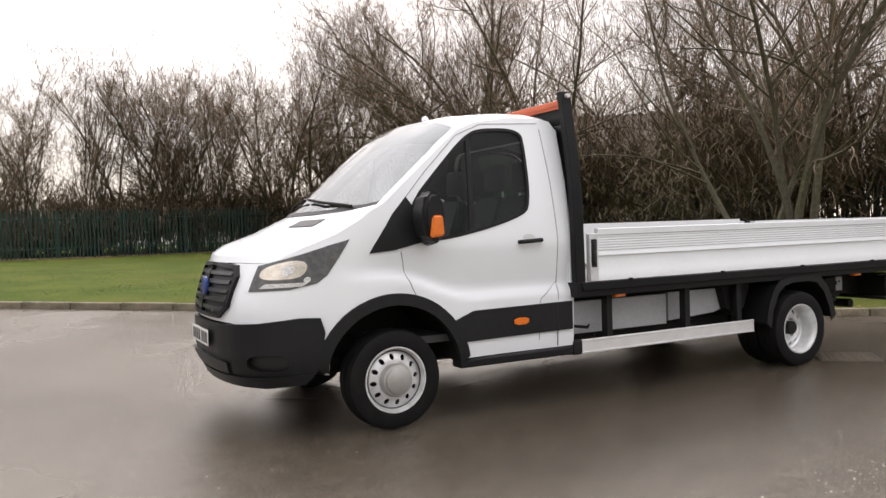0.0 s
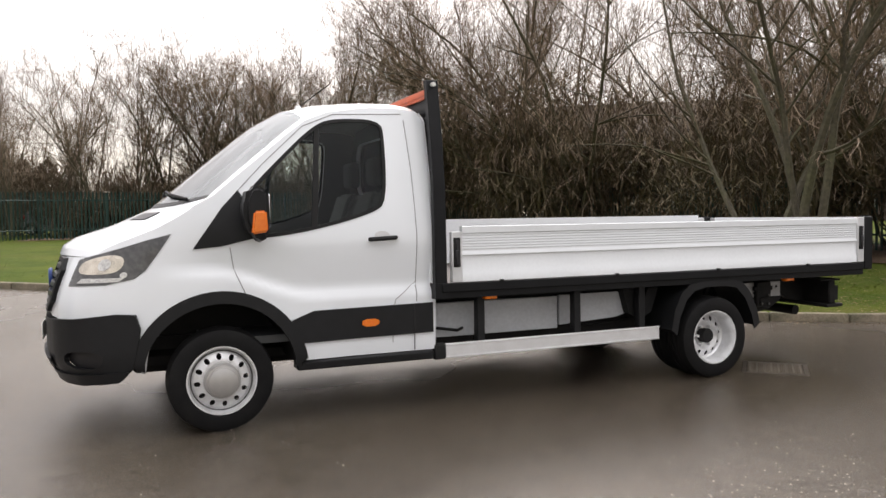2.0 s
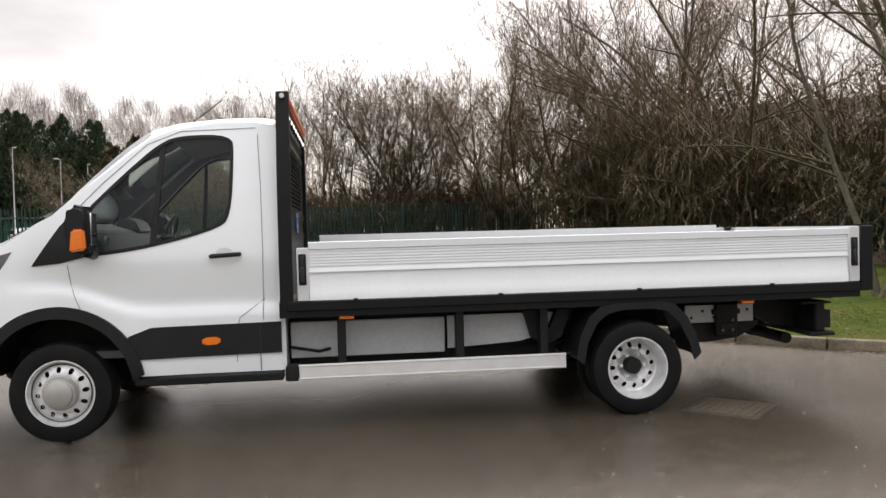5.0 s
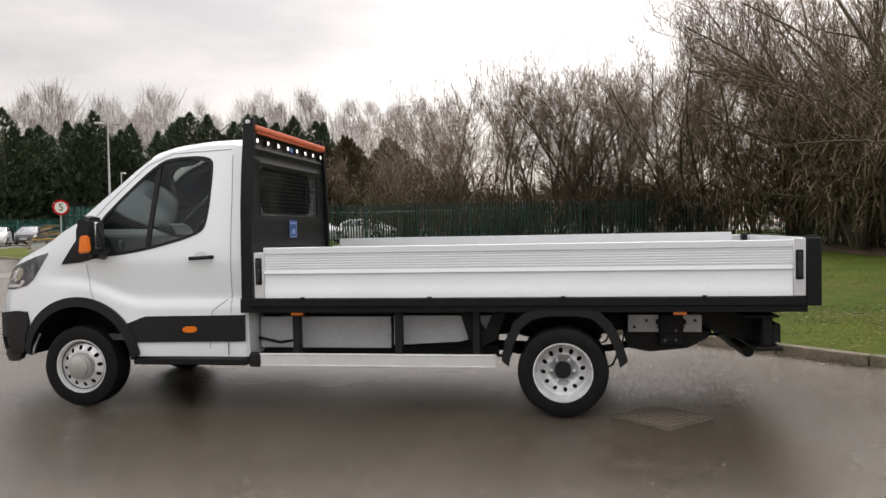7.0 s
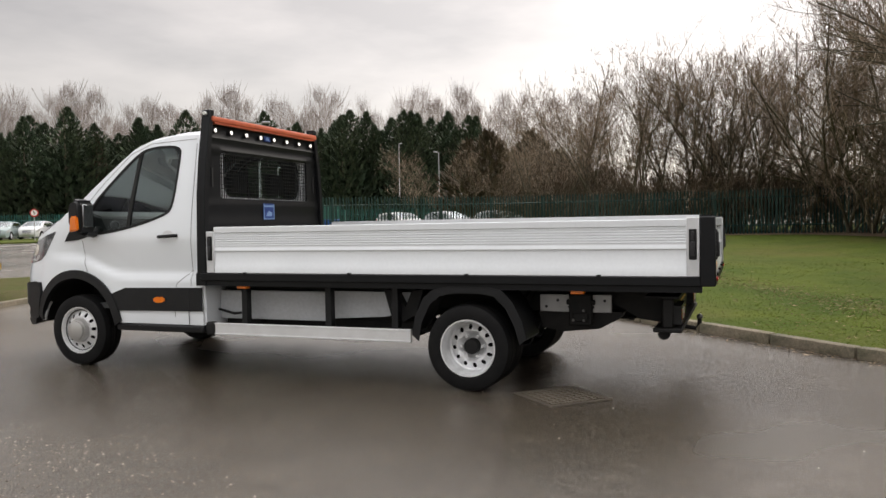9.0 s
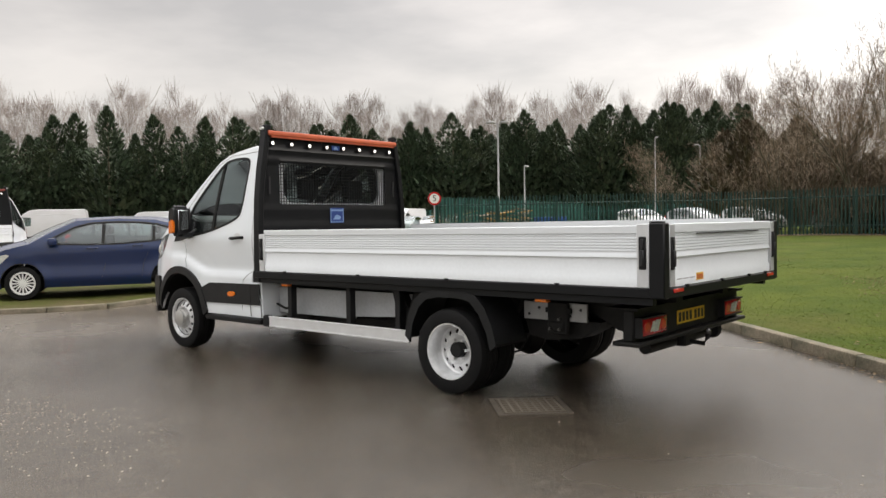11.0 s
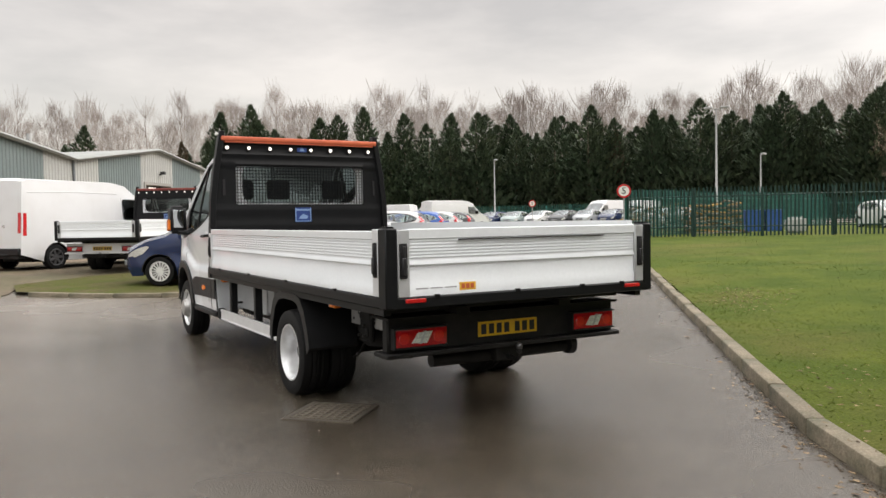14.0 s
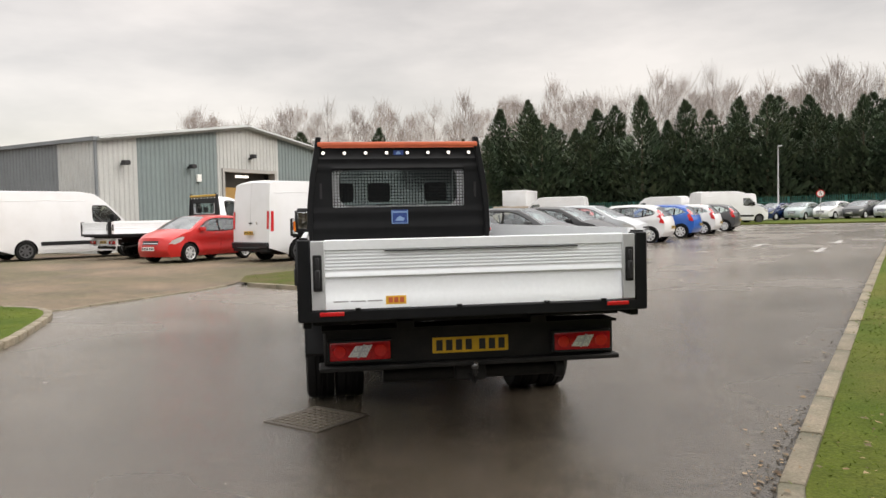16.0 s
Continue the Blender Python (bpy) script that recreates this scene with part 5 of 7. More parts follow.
def far_tree(seed, height):
    """A bare tree seen from afar: rising limbs inside a domed haze of fine twigs."""
    rr = random.Random(seed)
    t = tagged(new("far_bare_tree"), "bare tree far behind the conifers, paled as by haze", "tree")
    zc, rz_, rx = height * 0.64, height * 0.36, height * rr.uniform(0.15, 0.2)
    trunk, limbs, twigs = [], [], []
    p = Vector((0, 0, -0.3))
    for k in range(8):
        q = p + Vector((rr.gauss(0, 0.12), rr.gauss(0, 0.12), height * 0.115))
        trunk.append((tuple(p), tuple(q), 0.16 * (1 - 0.11 * k), 0.16 * (1 - 0.11 * (k + 1))))
        p = q
        for _ in range(4 if k > 1 else 0):
            a, d = rr.uniform(0, 6.283), p.copy()
            reach = rx * rr.uniform(0.5, 1.0) * (1 - 0.06 * k)
            for i in range(3):
                e = d + Vector((math.cos(a) * reach * 0.4, math.sin(a) * reach * 0.4, height * (0.035 + 0.02 * i)))
                limbs.append((tuple(d), tuple(e), 0.045 - 0.011 * i, 0.034 - 0.011 * i))
                d = e
    gaps = [(rr.uniform(0, 6.283), rr.uniform(-0.8, 0.9)) for _ in range(7)]
    for _ in range(2300):
        a, v, u = rr.uniform(0, 6.283), rr.uniform(-1, 1), rr.random() ** 0.45
        if any(abs(v - g) < 0.16 and math.cos(a - b) > 0.6 for b, g in gaps) and rr.random() < 0.75:
            continue
        w = math.sqrt(1 - v * v) * u * (0.8 + 0.2 * math.sin(3 * a + seed))
        c = Vector((rx * w * math.cos(a), rx * w * math.sin(a), zc + rz_ * v * (0.75 + 0.25 * u)))
        d = (c - Vector((0, 0, zc - rz_ * 1.3))).normalized() + Vector((rr.gauss(0, 0.28), rr.gauss(0, 0.28), rr.gauss(0, 0.2)))
        e = c + d.normalized() * rr.uniform(0.7, 1.9)
        twigs.append((tuple(c), tuple(e), 0.014, 0.007))
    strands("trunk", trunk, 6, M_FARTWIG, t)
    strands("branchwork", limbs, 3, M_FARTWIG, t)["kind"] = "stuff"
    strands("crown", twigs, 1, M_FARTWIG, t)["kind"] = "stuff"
    return t


tree_kinds = {
    "big": [bare_tree("bare_tree", 11 + k, 11.0, 0.09, SPEC_TREE, 3, "tall bare multi-stemmed tree with mossy branching limbs", 0.12, None, 0.0062, 0.15) for k in range(3)],
    "slim": [bare_tree("bare_tree", 31 + k, 8.8, 0.05, SPEC_SLIM, 3, "slender leafless multi-stemmed tree behind the fence", 0.11, None, 0.0068) for k in range(3)],
    "shrub": [bare_tree("bare_shrub", 51 + k, 3.9, 0.022, SPEC_SHRUB, 6, "dense tangled leafless brown shrub", 0.16, M_BRAMBLE, 0.0105) for k in range(3)],
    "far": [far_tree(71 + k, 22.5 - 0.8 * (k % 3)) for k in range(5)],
}


def conifer(seed, height, width, material, sprays=1500):
    """A columnar evergreen: drooping sprays of flat foliage round a tapering mast."""
    rr = random.Random(seed)
    t = tagged(new("conifer"), "tall dark evergreen conifer in a dense row" if material is M_CONIFER else "russet brown conifer in a row", "tree")
    vs, fs = [], []
    lumps = [(rr.uniform(0.1, 0.97), rr.uniform(0, 6.28), rr.uniform(-0.5, 0.65)) for _ in range(22)]
    bend = (rr.gauss(0, 0.5), rr.gauss(0, 0.5))
    for k in range(sprays):
        h = height * (0.03 + 0.97 * rr.random() ** 0.95)
        rel = h / height
        prof = min(1, (1 - rel) / (0.62 - 0.05 * (seed % 4))) ** 0.85 * (0.9 + 0.1 * math.sin(rel * 17 + seed)) * min(1, 0.7 + rel * 2)
        a = rr.random() * 2 * math.pi
        lump = 1 + sum(w_ * math.exp(-((rel - h_) / 0.06) ** 2) * max(math.cos(a - a_), 0) for h_, a_, w_ in lumps)
        if lump < 0.72 and rr.random() < 0.6:
            continue
        rad = width / 2 * prof * lump * (0.5 + 0.6 * rr.random()) + 0.08
        c = Vector((rad * math.cos(a) + bend[0] * rel ** 2, rad * math.sin(a) + bend[1] * rel ** 2, h))
        out = Vector((math.cos(a), math.sin(a), rr.uniform(0.1, 0.9))).normalized()
        side = out.cross(Vector((rr.gauss(0, .4), rr.gauss(0, .4), 1))).normalized()
        f_ = 0.35 + 0.65 * (1 - rel)
        L, w = rr.uniform(0.5, 1.15) * f_, rr.uniform(0.24, 0.5) * f_
        o = len(vs)
        vs += [tuple(c - out * L * 0.5), tuple(c + side * w), tuple(c + out * L + Vector((0, 0, rr.uniform(0, .4)))), tuple(c - side * w + Vector((0, 0, -0.25 * w)))]
        fs += [(o, o + 1, o + 2), (o, o + 2, o + 3)]
    me = bpy.data.meshes.new("foliage")
    me.from_pydata(vs, [], fs)
    me.materials.append(material)
    ob = new("foliage", me)
    ob.parent = t
    strands("trunk", [((0, 0, -0.3), (0, 0, height * 0.5), 0.28, 0.16), ((0, 0, height * 0.5), (0, 0, height * 0.97), 0.16, 0.03)], 6, M_BARK, t)
    return t


brown_evergreens = [conifer(60 + k, 9.0, 7.5, M_CONIFER_B, 900) for k in range(2)]
conifers = [conifer(3 + k, 18.5, 10.6 - 0.8 * (k % 4), M_CONIFER, 2300) for k in range(6)] + [conifer(40, 17, 5.5, M_CONIFER_B)]
used = set()


def plant(kind_list, k, x, y, z, s, rz, group):
    src = kind_list[k % len(kind_list)]
    m = pose(x, y, z, 0, 0, rz)
    if src.name not in used:
        used.add(src.name)
        src.matrix_basis = m @ Matrix.Diagonal((s, s, s, 1))
        src["group"] = group
        return src
    sc = src.scale.copy()
    src.scale = (s, s, s)
    c = copy_thing(src, m)
    src.scale = sc
    return c


rt = random.Random(21)
# bare trees along the back fence and down the right-hand boundary
for k, (x, y, s) in enumerate([(-7.2, 36, .62), (-5.0, 34.6, .7), (-3.2, 35.6, .62), (-1.2, 34.8, .82), (0.6, 35.4, .85), (2.0, 34.6, 1.05), (3.2, 35.8, 1.12), (4.6, 34.8, 1.25), (6.0, 35.6, 1.3), (7.4, 34.8, 1.35), (9.3, 34.4, 1.4),
                               (-9.5, 39, .68), (-13, 42, .7), (1.2, 38, 1.0), (5.2, 39, 1.35), (10.5, 36, 1.45), (-2.4, 38, .8), (2.6, 37.2, 1.15), (3.9, 38.4, 1.3), (6.8, 37.6, 1.4), (8.6, 37.2, 1.45), (5.4, 36.4, 1.3), (11.5, 34.9, 1.5), (13.2, 34, 1.5), (-16, 46, .8), (-6, 43, .8), (-13.5, 60, 1.0), (-11, 56, 1.0), (-8.5, 62, 1.1), (-6.5, 55, 1.0), (-4, 60, 1.1), (-2, 52, 1.0), (-9.5, 50, .85), (-5, 48, .85)]):
    plant(tree_kinds["slim"], k, x, y, lawn_h(x, y), s * float(np.interp(x, [-9, -5, -3, 0, 2, 4, 7], [1.0, 1.25, 1.45, 1.25, 1.08, 0.96, 0.82])), rt.uniform(0, 360), "bare trees on the boundary")
for k, (x, y, s) in enumerate([(11.2, 31.0, 1.08), (13.0, 27.0, 1.12), (14.8, 21.5, 1.2), (14.2, 17.0, 1.15), (17.2, 6.8, 1.0), (18.5, 1.5, 1.0), (17.5, 20.5, 1.2), (19.5, 12.5, 1.1), (21.5, 5, 1.1), (16.5, 27, 1.3), (21, 17, 1.15), (20, -5, 1), (8.0, 35.6, 1.0),
                               (13.4, 20.0, 1.15), (12.2, 29.4, 1.1), (18.6, 17, 1.15), (15.4, 24, 1.1), (22.5, 13, 1.2), (19.8, 8.8, 1.1), (18.2, 24.5, 1.3), (9.8, 33.9, 0.98), (10.4, 32.4, 0.95), (3.6, 36.6, 0.95), (5.6, 37.2, 1.08)]):
    plant(tree_kinds["big"], k, x, y, lawn_h(x, y), s, rt.uniform(0, 360), "bare trees on the boundary")
for k in range(118):
    u = k / 118
    if u < 0.34:
        x, y = -3 + 15.5 * u / 0.34 + rt.uniform(-.6, .6), 34.2 + rt.uniform(-.5, 2.8)
        s = rt.uniform(0.65, 1.0) + 0.35 * u
    else:
        v = (u - 0.34) / 0.66
        x, y = 12.5 + 6 * v + rt.uniform(-0.4, 4.0), 32 - 38 * v + rt.uniform(-1, 1)
        s = rt.uniform(1.0, 1.7)
    plant(tree_kinds["shrub"], k, x, y, lawn_h(x, y), s, rt.uniform(0, 360), "scrub along the boundary fence")
for k in range(34):
    x, y = -7 + 19 * k / 33 + rt.uniform(-.4, .4), 37 + rt.uniform(0, 6)
    plant(tree_kinds["shrub"], k, x, y, lawn_h(x, y), rt.uniform(0.95, 1.35), rt.uniform(0, 360), "scrub along the boundary fence")
# two old multi-stemmed trees on the near end of the lawn
for seed, x, y, h, stems, lean in ((101, 10.3, 3.75, 9.6, 4, 0.10), (104, 9.55, 4.4, 8.4, 2, 0.16)):
    old = bare_tree("bare_tree", seed, h, 0.085, SPEC_NEAR, stems, "old bare multi-stemmed tree with mossy limbs overhanging the lawn", lean, None, 0.0032, 0.2)
    old.matrix_basis = pose(x, y, lawn_h(x, y))
# evergreen row and the haze-paled trees behind it
ROW = [(-14, 112), (-32, 108), (-52, 103), (-72, 93), (-90, 75), (-102, 55), (-110, 30), (-114, 5), (-114, -20)]
dist = [0.0]
for p, q in zip(ROW, ROW[1:]):
    dist.append(dist[-1] + math.dist(p, q))
for row, (start, push) in enumerate(((18.0, 1.0), (19.5, 1.06), (17.0, 1.11))):
    a, k = start, row
    while a < dist[-1]:
        x, y = float(np.interp(a, dist, [p[0] for p in ROW])) * push, float(np.interp(a, dist, [p[1] for p in ROW])) * push
        frac = a / dist[-1]
        sc = (rt.uniform(0.74, 1.04) if row < 2 else rt.uniform(0.72, 0.88)) * (0.80 if frac > 0.75 else 1.0)
        if not (frac > 0.78 and rt.random() < 0.35):
            plant(conifers, 6 if (rt.random() < (0.3 if frac > 0.78 else 0.06)) else rt.randrange(6), x + rt.uniform(-1.5, 1.5), y + rt.uniform(-1.5, 1.5), 0.3, sc, rt.uniform(0, 360), "evergreen screen")
        a += (rt.uniform(2.6, 4.0) if row < 2 else rt.uniform(2.0, 3.0)) * (0.75 if frac < 0.45 else 1.0)
        k += 1
for k in range(10):
    u = k / 9
    plant(brown_evergreens, k, -15.5 + 9.5 * u + rt.uniform(-.8, .8), 57.5 + 5 * u + rt.uniform(-2, 2), lift(-14, 60), rt.uniform(0.75, 1.0) * (1 - 0.7 * max(u - 0.5, 0)), rt.uniform(0, 360), "brown evergreens behind the compound")
a, k = 0.0, 0
while a < dist[-1]:
    x, y = float(np.interp(a, dist, [p[0] for p in ROW])), float(np.interp(a, dist, [p[1] for p in ROW]))
    f = 1.22 + rt.uniform(-0.04, 0.22)
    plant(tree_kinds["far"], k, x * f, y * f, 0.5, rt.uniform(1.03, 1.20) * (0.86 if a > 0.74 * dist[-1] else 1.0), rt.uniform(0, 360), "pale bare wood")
    a += rt.uniform(1.05, 1.8)
    k += 1


# ---------- vehicles ----------
def paint(name, c, rough=0.28):
    return mat(name, c, rough, spot=tuple(v * 0.9 for v in c), scale=2, amount=0.5, coat=0.35)


P_BLUE = paint("dark_blue_paint", (0.004, 0.017, 0.072), 0.22)
P_RED = paint("red_paint", (0.50, 0.018, 0.016))
P_SILVER = paint("silver_paint", (0.42, 0.44, 0.46))
P_GREY = paint("dark_grey_paint", (0.05, 0.052, 0.056))
P_BLACK = paint("black_paint", (0.012, 0.012, 0.014))
P_BRIGHTBLUE = paint("bright_blue_paint", (0.012, 0.09, 0.38))
P_TEAL = paint("pale_green_grey_paint", (0.30, 0.36, 0.36))
M_DARKGLASS = glass("dark_car_glass", (0.78, 0.86, 0.85), 0.07)
M_CARSCREEN = glass("sky_bright_windscreen", (0.74, 0.82, 0.80), 0.16)
M_DARKWHEEL = mat("dark_steel_wheel", (0.10, 0.10, 0.105), 0.45, 0.4, scale=12)
M_REDBAR = mat("dark_red_bar", (0.24, 0.045, 0.035), 0.45, scale=8)
M_RIMW = mat("white_alloy", (0.78, 0.78, 0.76), 0.35, 0.1, spot=(0.65, 0.65, 0.64), scale=10)

HATCH = dict(wb=2.49, hw=0.86, tum=(0.90, 0.22), wheel=0.30,
             W=[(-0.86, 0.48), (-0.74, 0.62), (-0.6, 0.72), (-0.4, 0.80), (0, 0.855), (2.4, 0.86), (2.85, 0.81), (3.0, 0.75), (3.16, 0.66)],
             path=[(-0.62, 0.20, -0.74, 0.20), (-0.72, 0.38, -0.86, 0.38), (-0.70, 0.54, -0.86, 0.58), (-0.60, 0.73, -0.80, 0.80), (-0.28, 0.90, -0.46, 0.95), (0.12, 1.00, -0.06, 1.06),
                   (0.50, 1.22, 0.34, 1.27), (0.90, 1.405, 0.80, 1.455), (1.6, 1.44, 1.6, 1.495), (2.25, 1.41, 2.28, 1.475), (2.62, 1.31, 2.68, 1.39),
                   (2.95, 0.98, 3.07, 1.02), (3.03, 0.74, 3.15, 0.76), (3.03, 0.45, 3.17, 0.45), (2.92, 0.25, 3.0, 0.25)],
             screen=(5, 7), rear=(10, 11), rear_in=0.86,
             window=[(0.36, 1.0), (0.55, 1.12), (0.97, 1.335), (1.5, 1.375), (2.2, 1.345), (2.52, 1.25), (2.70, 1.13), (2.3, 1.02), (1.3, 0.965)], pillars=[1.33, 2.2], belt=0.93,
             head=[(-0.69, 0.60), (-0.52, 0.59), (-0.34, 0.66), (-0.20, 0.80), (-0.26, 0.82), (-0.44, 0.78), (-0.60, 0.70)], tail=[(2.86, 0.78), (3.02, 0.74), (3.0, 0.86), (2.86, 1.10), (2.76, 1.02)])
VAN = dict(wb=3.68, hw=1.03, tum=(1.25, 0.085), wheel=0.345,
           W=[(-0.95, 0.70), (-0.8, 0.85), (-0.5, 0.96), (0.1, 1.02), (4.62, 1.03), (4.74, 1.01)],
           path=[(-0.78, 0.28, -0.88, 0.28), (-0.86, 0.50, -0.96, 0.50), (-0.84, 0.80, -0.95, 0.82), (-0.72, 1.02, -0.84, 1.06), (-0.35, 1.20, -0.48, 1.25), (0.02, 1.33, -0.16, 1.38),
                 (0.40, 1.72, 0.24, 1.79), (0.80, 2.10, 0.68, 2.18), (1.15, 2.36, 1.10, 2.44), (1.6, 2.44, 1.6, 2.50), (4.5, 2.44, 4.5, 2.50), (4.63, 2.38, 4.65, 2.43),
                 (4.69, 1.9, 4.71, 1.9), (4.74, 1.0, 4.76, 1.0), (4.76, 0.45, 4.78, 0.45)],
           screen=(5, 7), rear=None, rear_in=0.9,
           window=[(0.20, 1.37), (0.30, 1.50), (0.70, 1.90), (0.80, 1.94), (1.24, 1.95), (1.29, 1.90), (1.28, 1.42), (1.22, 1.36), (0.9, 1.34)], pillars=[], belt=0.45,
           head=[(-0.86, 0.86), (-0.62, 0.88), (-0.34, 1.12), (-0.5, 1.14), (-0.78, 1.0)], tail=[(4.60, 0.95), (4.70, 0.95), (4.67, 1.55), (4.58, 1.55)])


def vehicle(name, spec, body, x, y, z, rz, label, category="car", far=False, rims=None):
    V = thing(name, x, y, z, rz, label, category)
    WX, WY = [p[0] for p in spec["W"]], [p[1] for p in spec["W"]]
    tz, ta = spec["tum"]
    path = spec["path"]

    def half(px, pz):
        w = float(np.interp(px, WX, WY))
        if pz > tz:
            w *= 1 - ta * ((pz - tz) / 0.5) ** 1.25 if spec is not VAN else 1 - ta * ((pz - tz) / 1.2) ** 1.6
        if pz < 0.4:
            w -= 0.05 * (0.4 - pz) / 0.2
        if spec is HATCH:
            # shoulder line, sill bulge and flared arches
            fade = min(max((px + 0.5) / 0.5, 0), 1) * min(max((3.0 - px) / 0.4, 0), 1)
            w += fade * (0.016 * math.exp(-((pz - 0.80 - 0.03 * px) / 0.05) ** 2) + 0.022 * math.exp(-((pz - 0.34) / 0.09) ** 2) - 0.018 * math.exp(-((pz - 0.60) / 0.10) ** 2))
            for ax in (0, spec["wb"]):
                rr_ = math.hypot(px - ax, pz - spec["wheel"])
                if rr_ < 0.52:
                    w += 0.022 * (1 - max(rr_ - 0.36, 0) / 0.16)
        return w

    def sf(px, pz, off=0.0):
        return (px, -half(px, pz) - off, pz)

    def tp(u, t, off=0.0):
        r = [float(np.interp(u, range(len(path)), [q[k] for q in path])) for k in range(4)]
        w = half(r[0], r[1])
        f = 1 - abs(t) ** 2.6
        return (r[0] + (r[2] - r[0]) * (1 - t * t), w * t, r[1] + (r[3] - r[1]) * f + off)

    def ts(u0, u1, t0, t1, nu, nt, off=0.0):
        bm = nb()
        g = [[bm.verts.new(tp(u0 + (u1 - u0) * i / nu, t0 + (t1 - t0) * j / nt, off)) for j in range(nt + 1)] for i in range(nu + 1)]
        for i in range(nu):
            for j in range(nt):
                bm.faces.new((g[i][j], g[i + 1][j], g[i + 1][j + 1], g[i][j + 1]))
        return bm
    wb, wr = spec["wb"], spec["wheel"]
    ra = wr + 0.055
    n = 8 if far else 14
    edge = [(q[0], q[1]) for q in path]
    outline = edge + arc(ra, -15, 195, n, (wb, wr))[0:] + arc(ra, -15, 195, n, (0, wr))
    hole = spec["window"] if far else chaikin(spec["window"], 1)
    st = 0.22 if far else 0.075
    both("body_side", lambda: skin(outline, [hole], sf, st), body, V)
    s0, s1 = spec["screen"]
    nt = 8 if far else 14
    part("bonnet", ts(0, s0, -1, 1, 3 * s0, nt), body, V)
    part("screen_pillars", ts(s0, s1, -1, -0.9, 5, 1), body, V)
    part("screen_pillars", ts(s0, s1, 0.9, 1, 5, 1), body, V)
    part("windscreen", ts(s0, s1, -0.9, 0.9, 5, nt), M_CARSCREEN, V)
    last = len(path) - 1
    if spec["rear"]:
        r0, r1 = spec["rear"]
        ri = spec["rear_in"]
        part("roof", ts(s1, r0, -1, 1, 3 * (r0 - s1), nt), body, V)
        part("rear_pillar", ts(r0, r1, -1, -ri, 4, 2), body, V)
        part("rear_pillar", ts(r0, r1, ri, 1, 4, 2), body, V)
        part("rear_screen", ts(r0, r1, -ri, ri, 4, nt), M_DARKGLASS, V)
        part("tailgate", ts(r1, last, -1, 1, 9, nt), body, V)
    else:
        part("roof", ts(s1, last - 3, -1, 1, 3 * (last - 3 - s1), nt), body, V)
        part("rear_door", ts(last - 3, last, -1, 0, 9, nt // 2), body, V)
        part("rear_door", ts(last - 3, last, 0, 1, 9, nt // 2), body, V)
        part("rear_door_gap", tube(nb(), [tp(last - 3 + 0.3 * k, 0.0, 0.0) for k in range(10)], 0.004, 4), M_GREYINK, V)
        both("side_swage", lambda: tube(nb(), [sf(1.5, 2.12), sf(3.0, 2.14), sf(4.5, 2.10)], 0.012, 4), body, V)
        both("side_rub_strip", lambda: skin([(0.45, 0.52), (wb - 0.5, 0.52), (wb - 0.5, 0.66), (0.45, 0.66)], [], sf, 0.4, thick=0.02, off=0.012), M_PLASTIC, V)
        part("rear_bumper", bx(box(4.66, 4.84, -0.99, 0.99, 0.42, 0.62, bev=0.03), 4.6, 4.8, -0.95, 0.95, 0.34, 0.44), M_PLASTIC, V, "black rear bumper")
        part("door_handle", box(4.73, 4.775, -0.06, 0.10, 1.18, 1.22), M_RUBBER, V)
        def corner_lamp():
            bm = ts(last - 1.62, last - 1.02, -1.0, -0.88, 6, 2)
            bmesh.ops.translate(bm, vec=(0.014, 0, 0), verts=bm.verts)
            return bm
        both("rear_lamp", corner_lamp, M_RED, V, "tall red rear lamp")
        part("rear_step", box(4.70, 4.86, -0.6, 0.6, 0.40, 0.47, bev=0.02), M_RUBBER, V, "black rear step")
        part("rear_badge", lathe(nb(), [(0.05, 0), (0.05, 0.012)], 14, (4.74, 0.35, 1.2), "x"), M_CHROME, V)
    both("side_window", lambda: skin(inset(hole, 0.002), [], sf, 0.3, off=-0.012), M_DARKGLASS, V)
    if not far:
        both("door_card", lambda: skin(outline, [inset(hole, 0.012)], sf, 0.25, off=-0.035), M_DASH, V)
        part("roof_lining", ts(s1, spec["rear"][0] if spec["rear"] else last - 3, -0.97, 0.97, 6, 8, -0.035), M_LINING, V)
    if not far:
        both("window_trim", lambda: skin(inset(hole, 0.022), [inset(hole, -0.004)], sf, 0.1, thick=0.01, off=0.003), M_RUBBER, V)
    for px in spec["pillars"]:
        zt = 1.34 - max(px - 1.6, 0) * 0.1
        both("door_pillar", lambda: skin([(px - 0.03, 1.0), (px + 0.03, 1.0), (px + 0.05, zt), (px - 0.01, zt)], [], sf, 0.2, thick=0.01, off=0.003), M_RUBBER, V)
    part("cabin", box(0.35, wb + (0.2 if spec is HATCH else -2.2), -half(1.2, 0.5) + 0.09, half(1.2, 0.5) - 0.09, 0.3, 0.80 if spec is HATCH else 1.1), M_SEAT, V)
    if not far:
        for sx in ((1.35, 2.2) if spec is HATCH else (1.25,)):
            for sy in (-0.36, 0.36):
                part("seat_back", box(sx, sx + 0.16, sy - 0.23, sy + 0.23, 0.75, 1.13 + (0.45 if spec is VAN else 0), bev=0.05, seg=2), M_SEAT, V)
                part("headrest", box(sx + 0.06, sx + 0.15, sy - 0.12, sy + 0.12, 1.15 + (0.45 if spec is VAN else 0), 1.30 + (0.45 if spec is VAN else 0), bev=0.03), M_SEAT, V)
        both("door_gap", lambda: tube(nb(), [sf(1.34, 0.97 if spec is HATCH else 2.0, 0.0), sf(1.36, 0.6, 0.0), sf(1.30, 0.36, 0.0)], 0.004, 4), M_INK, V)
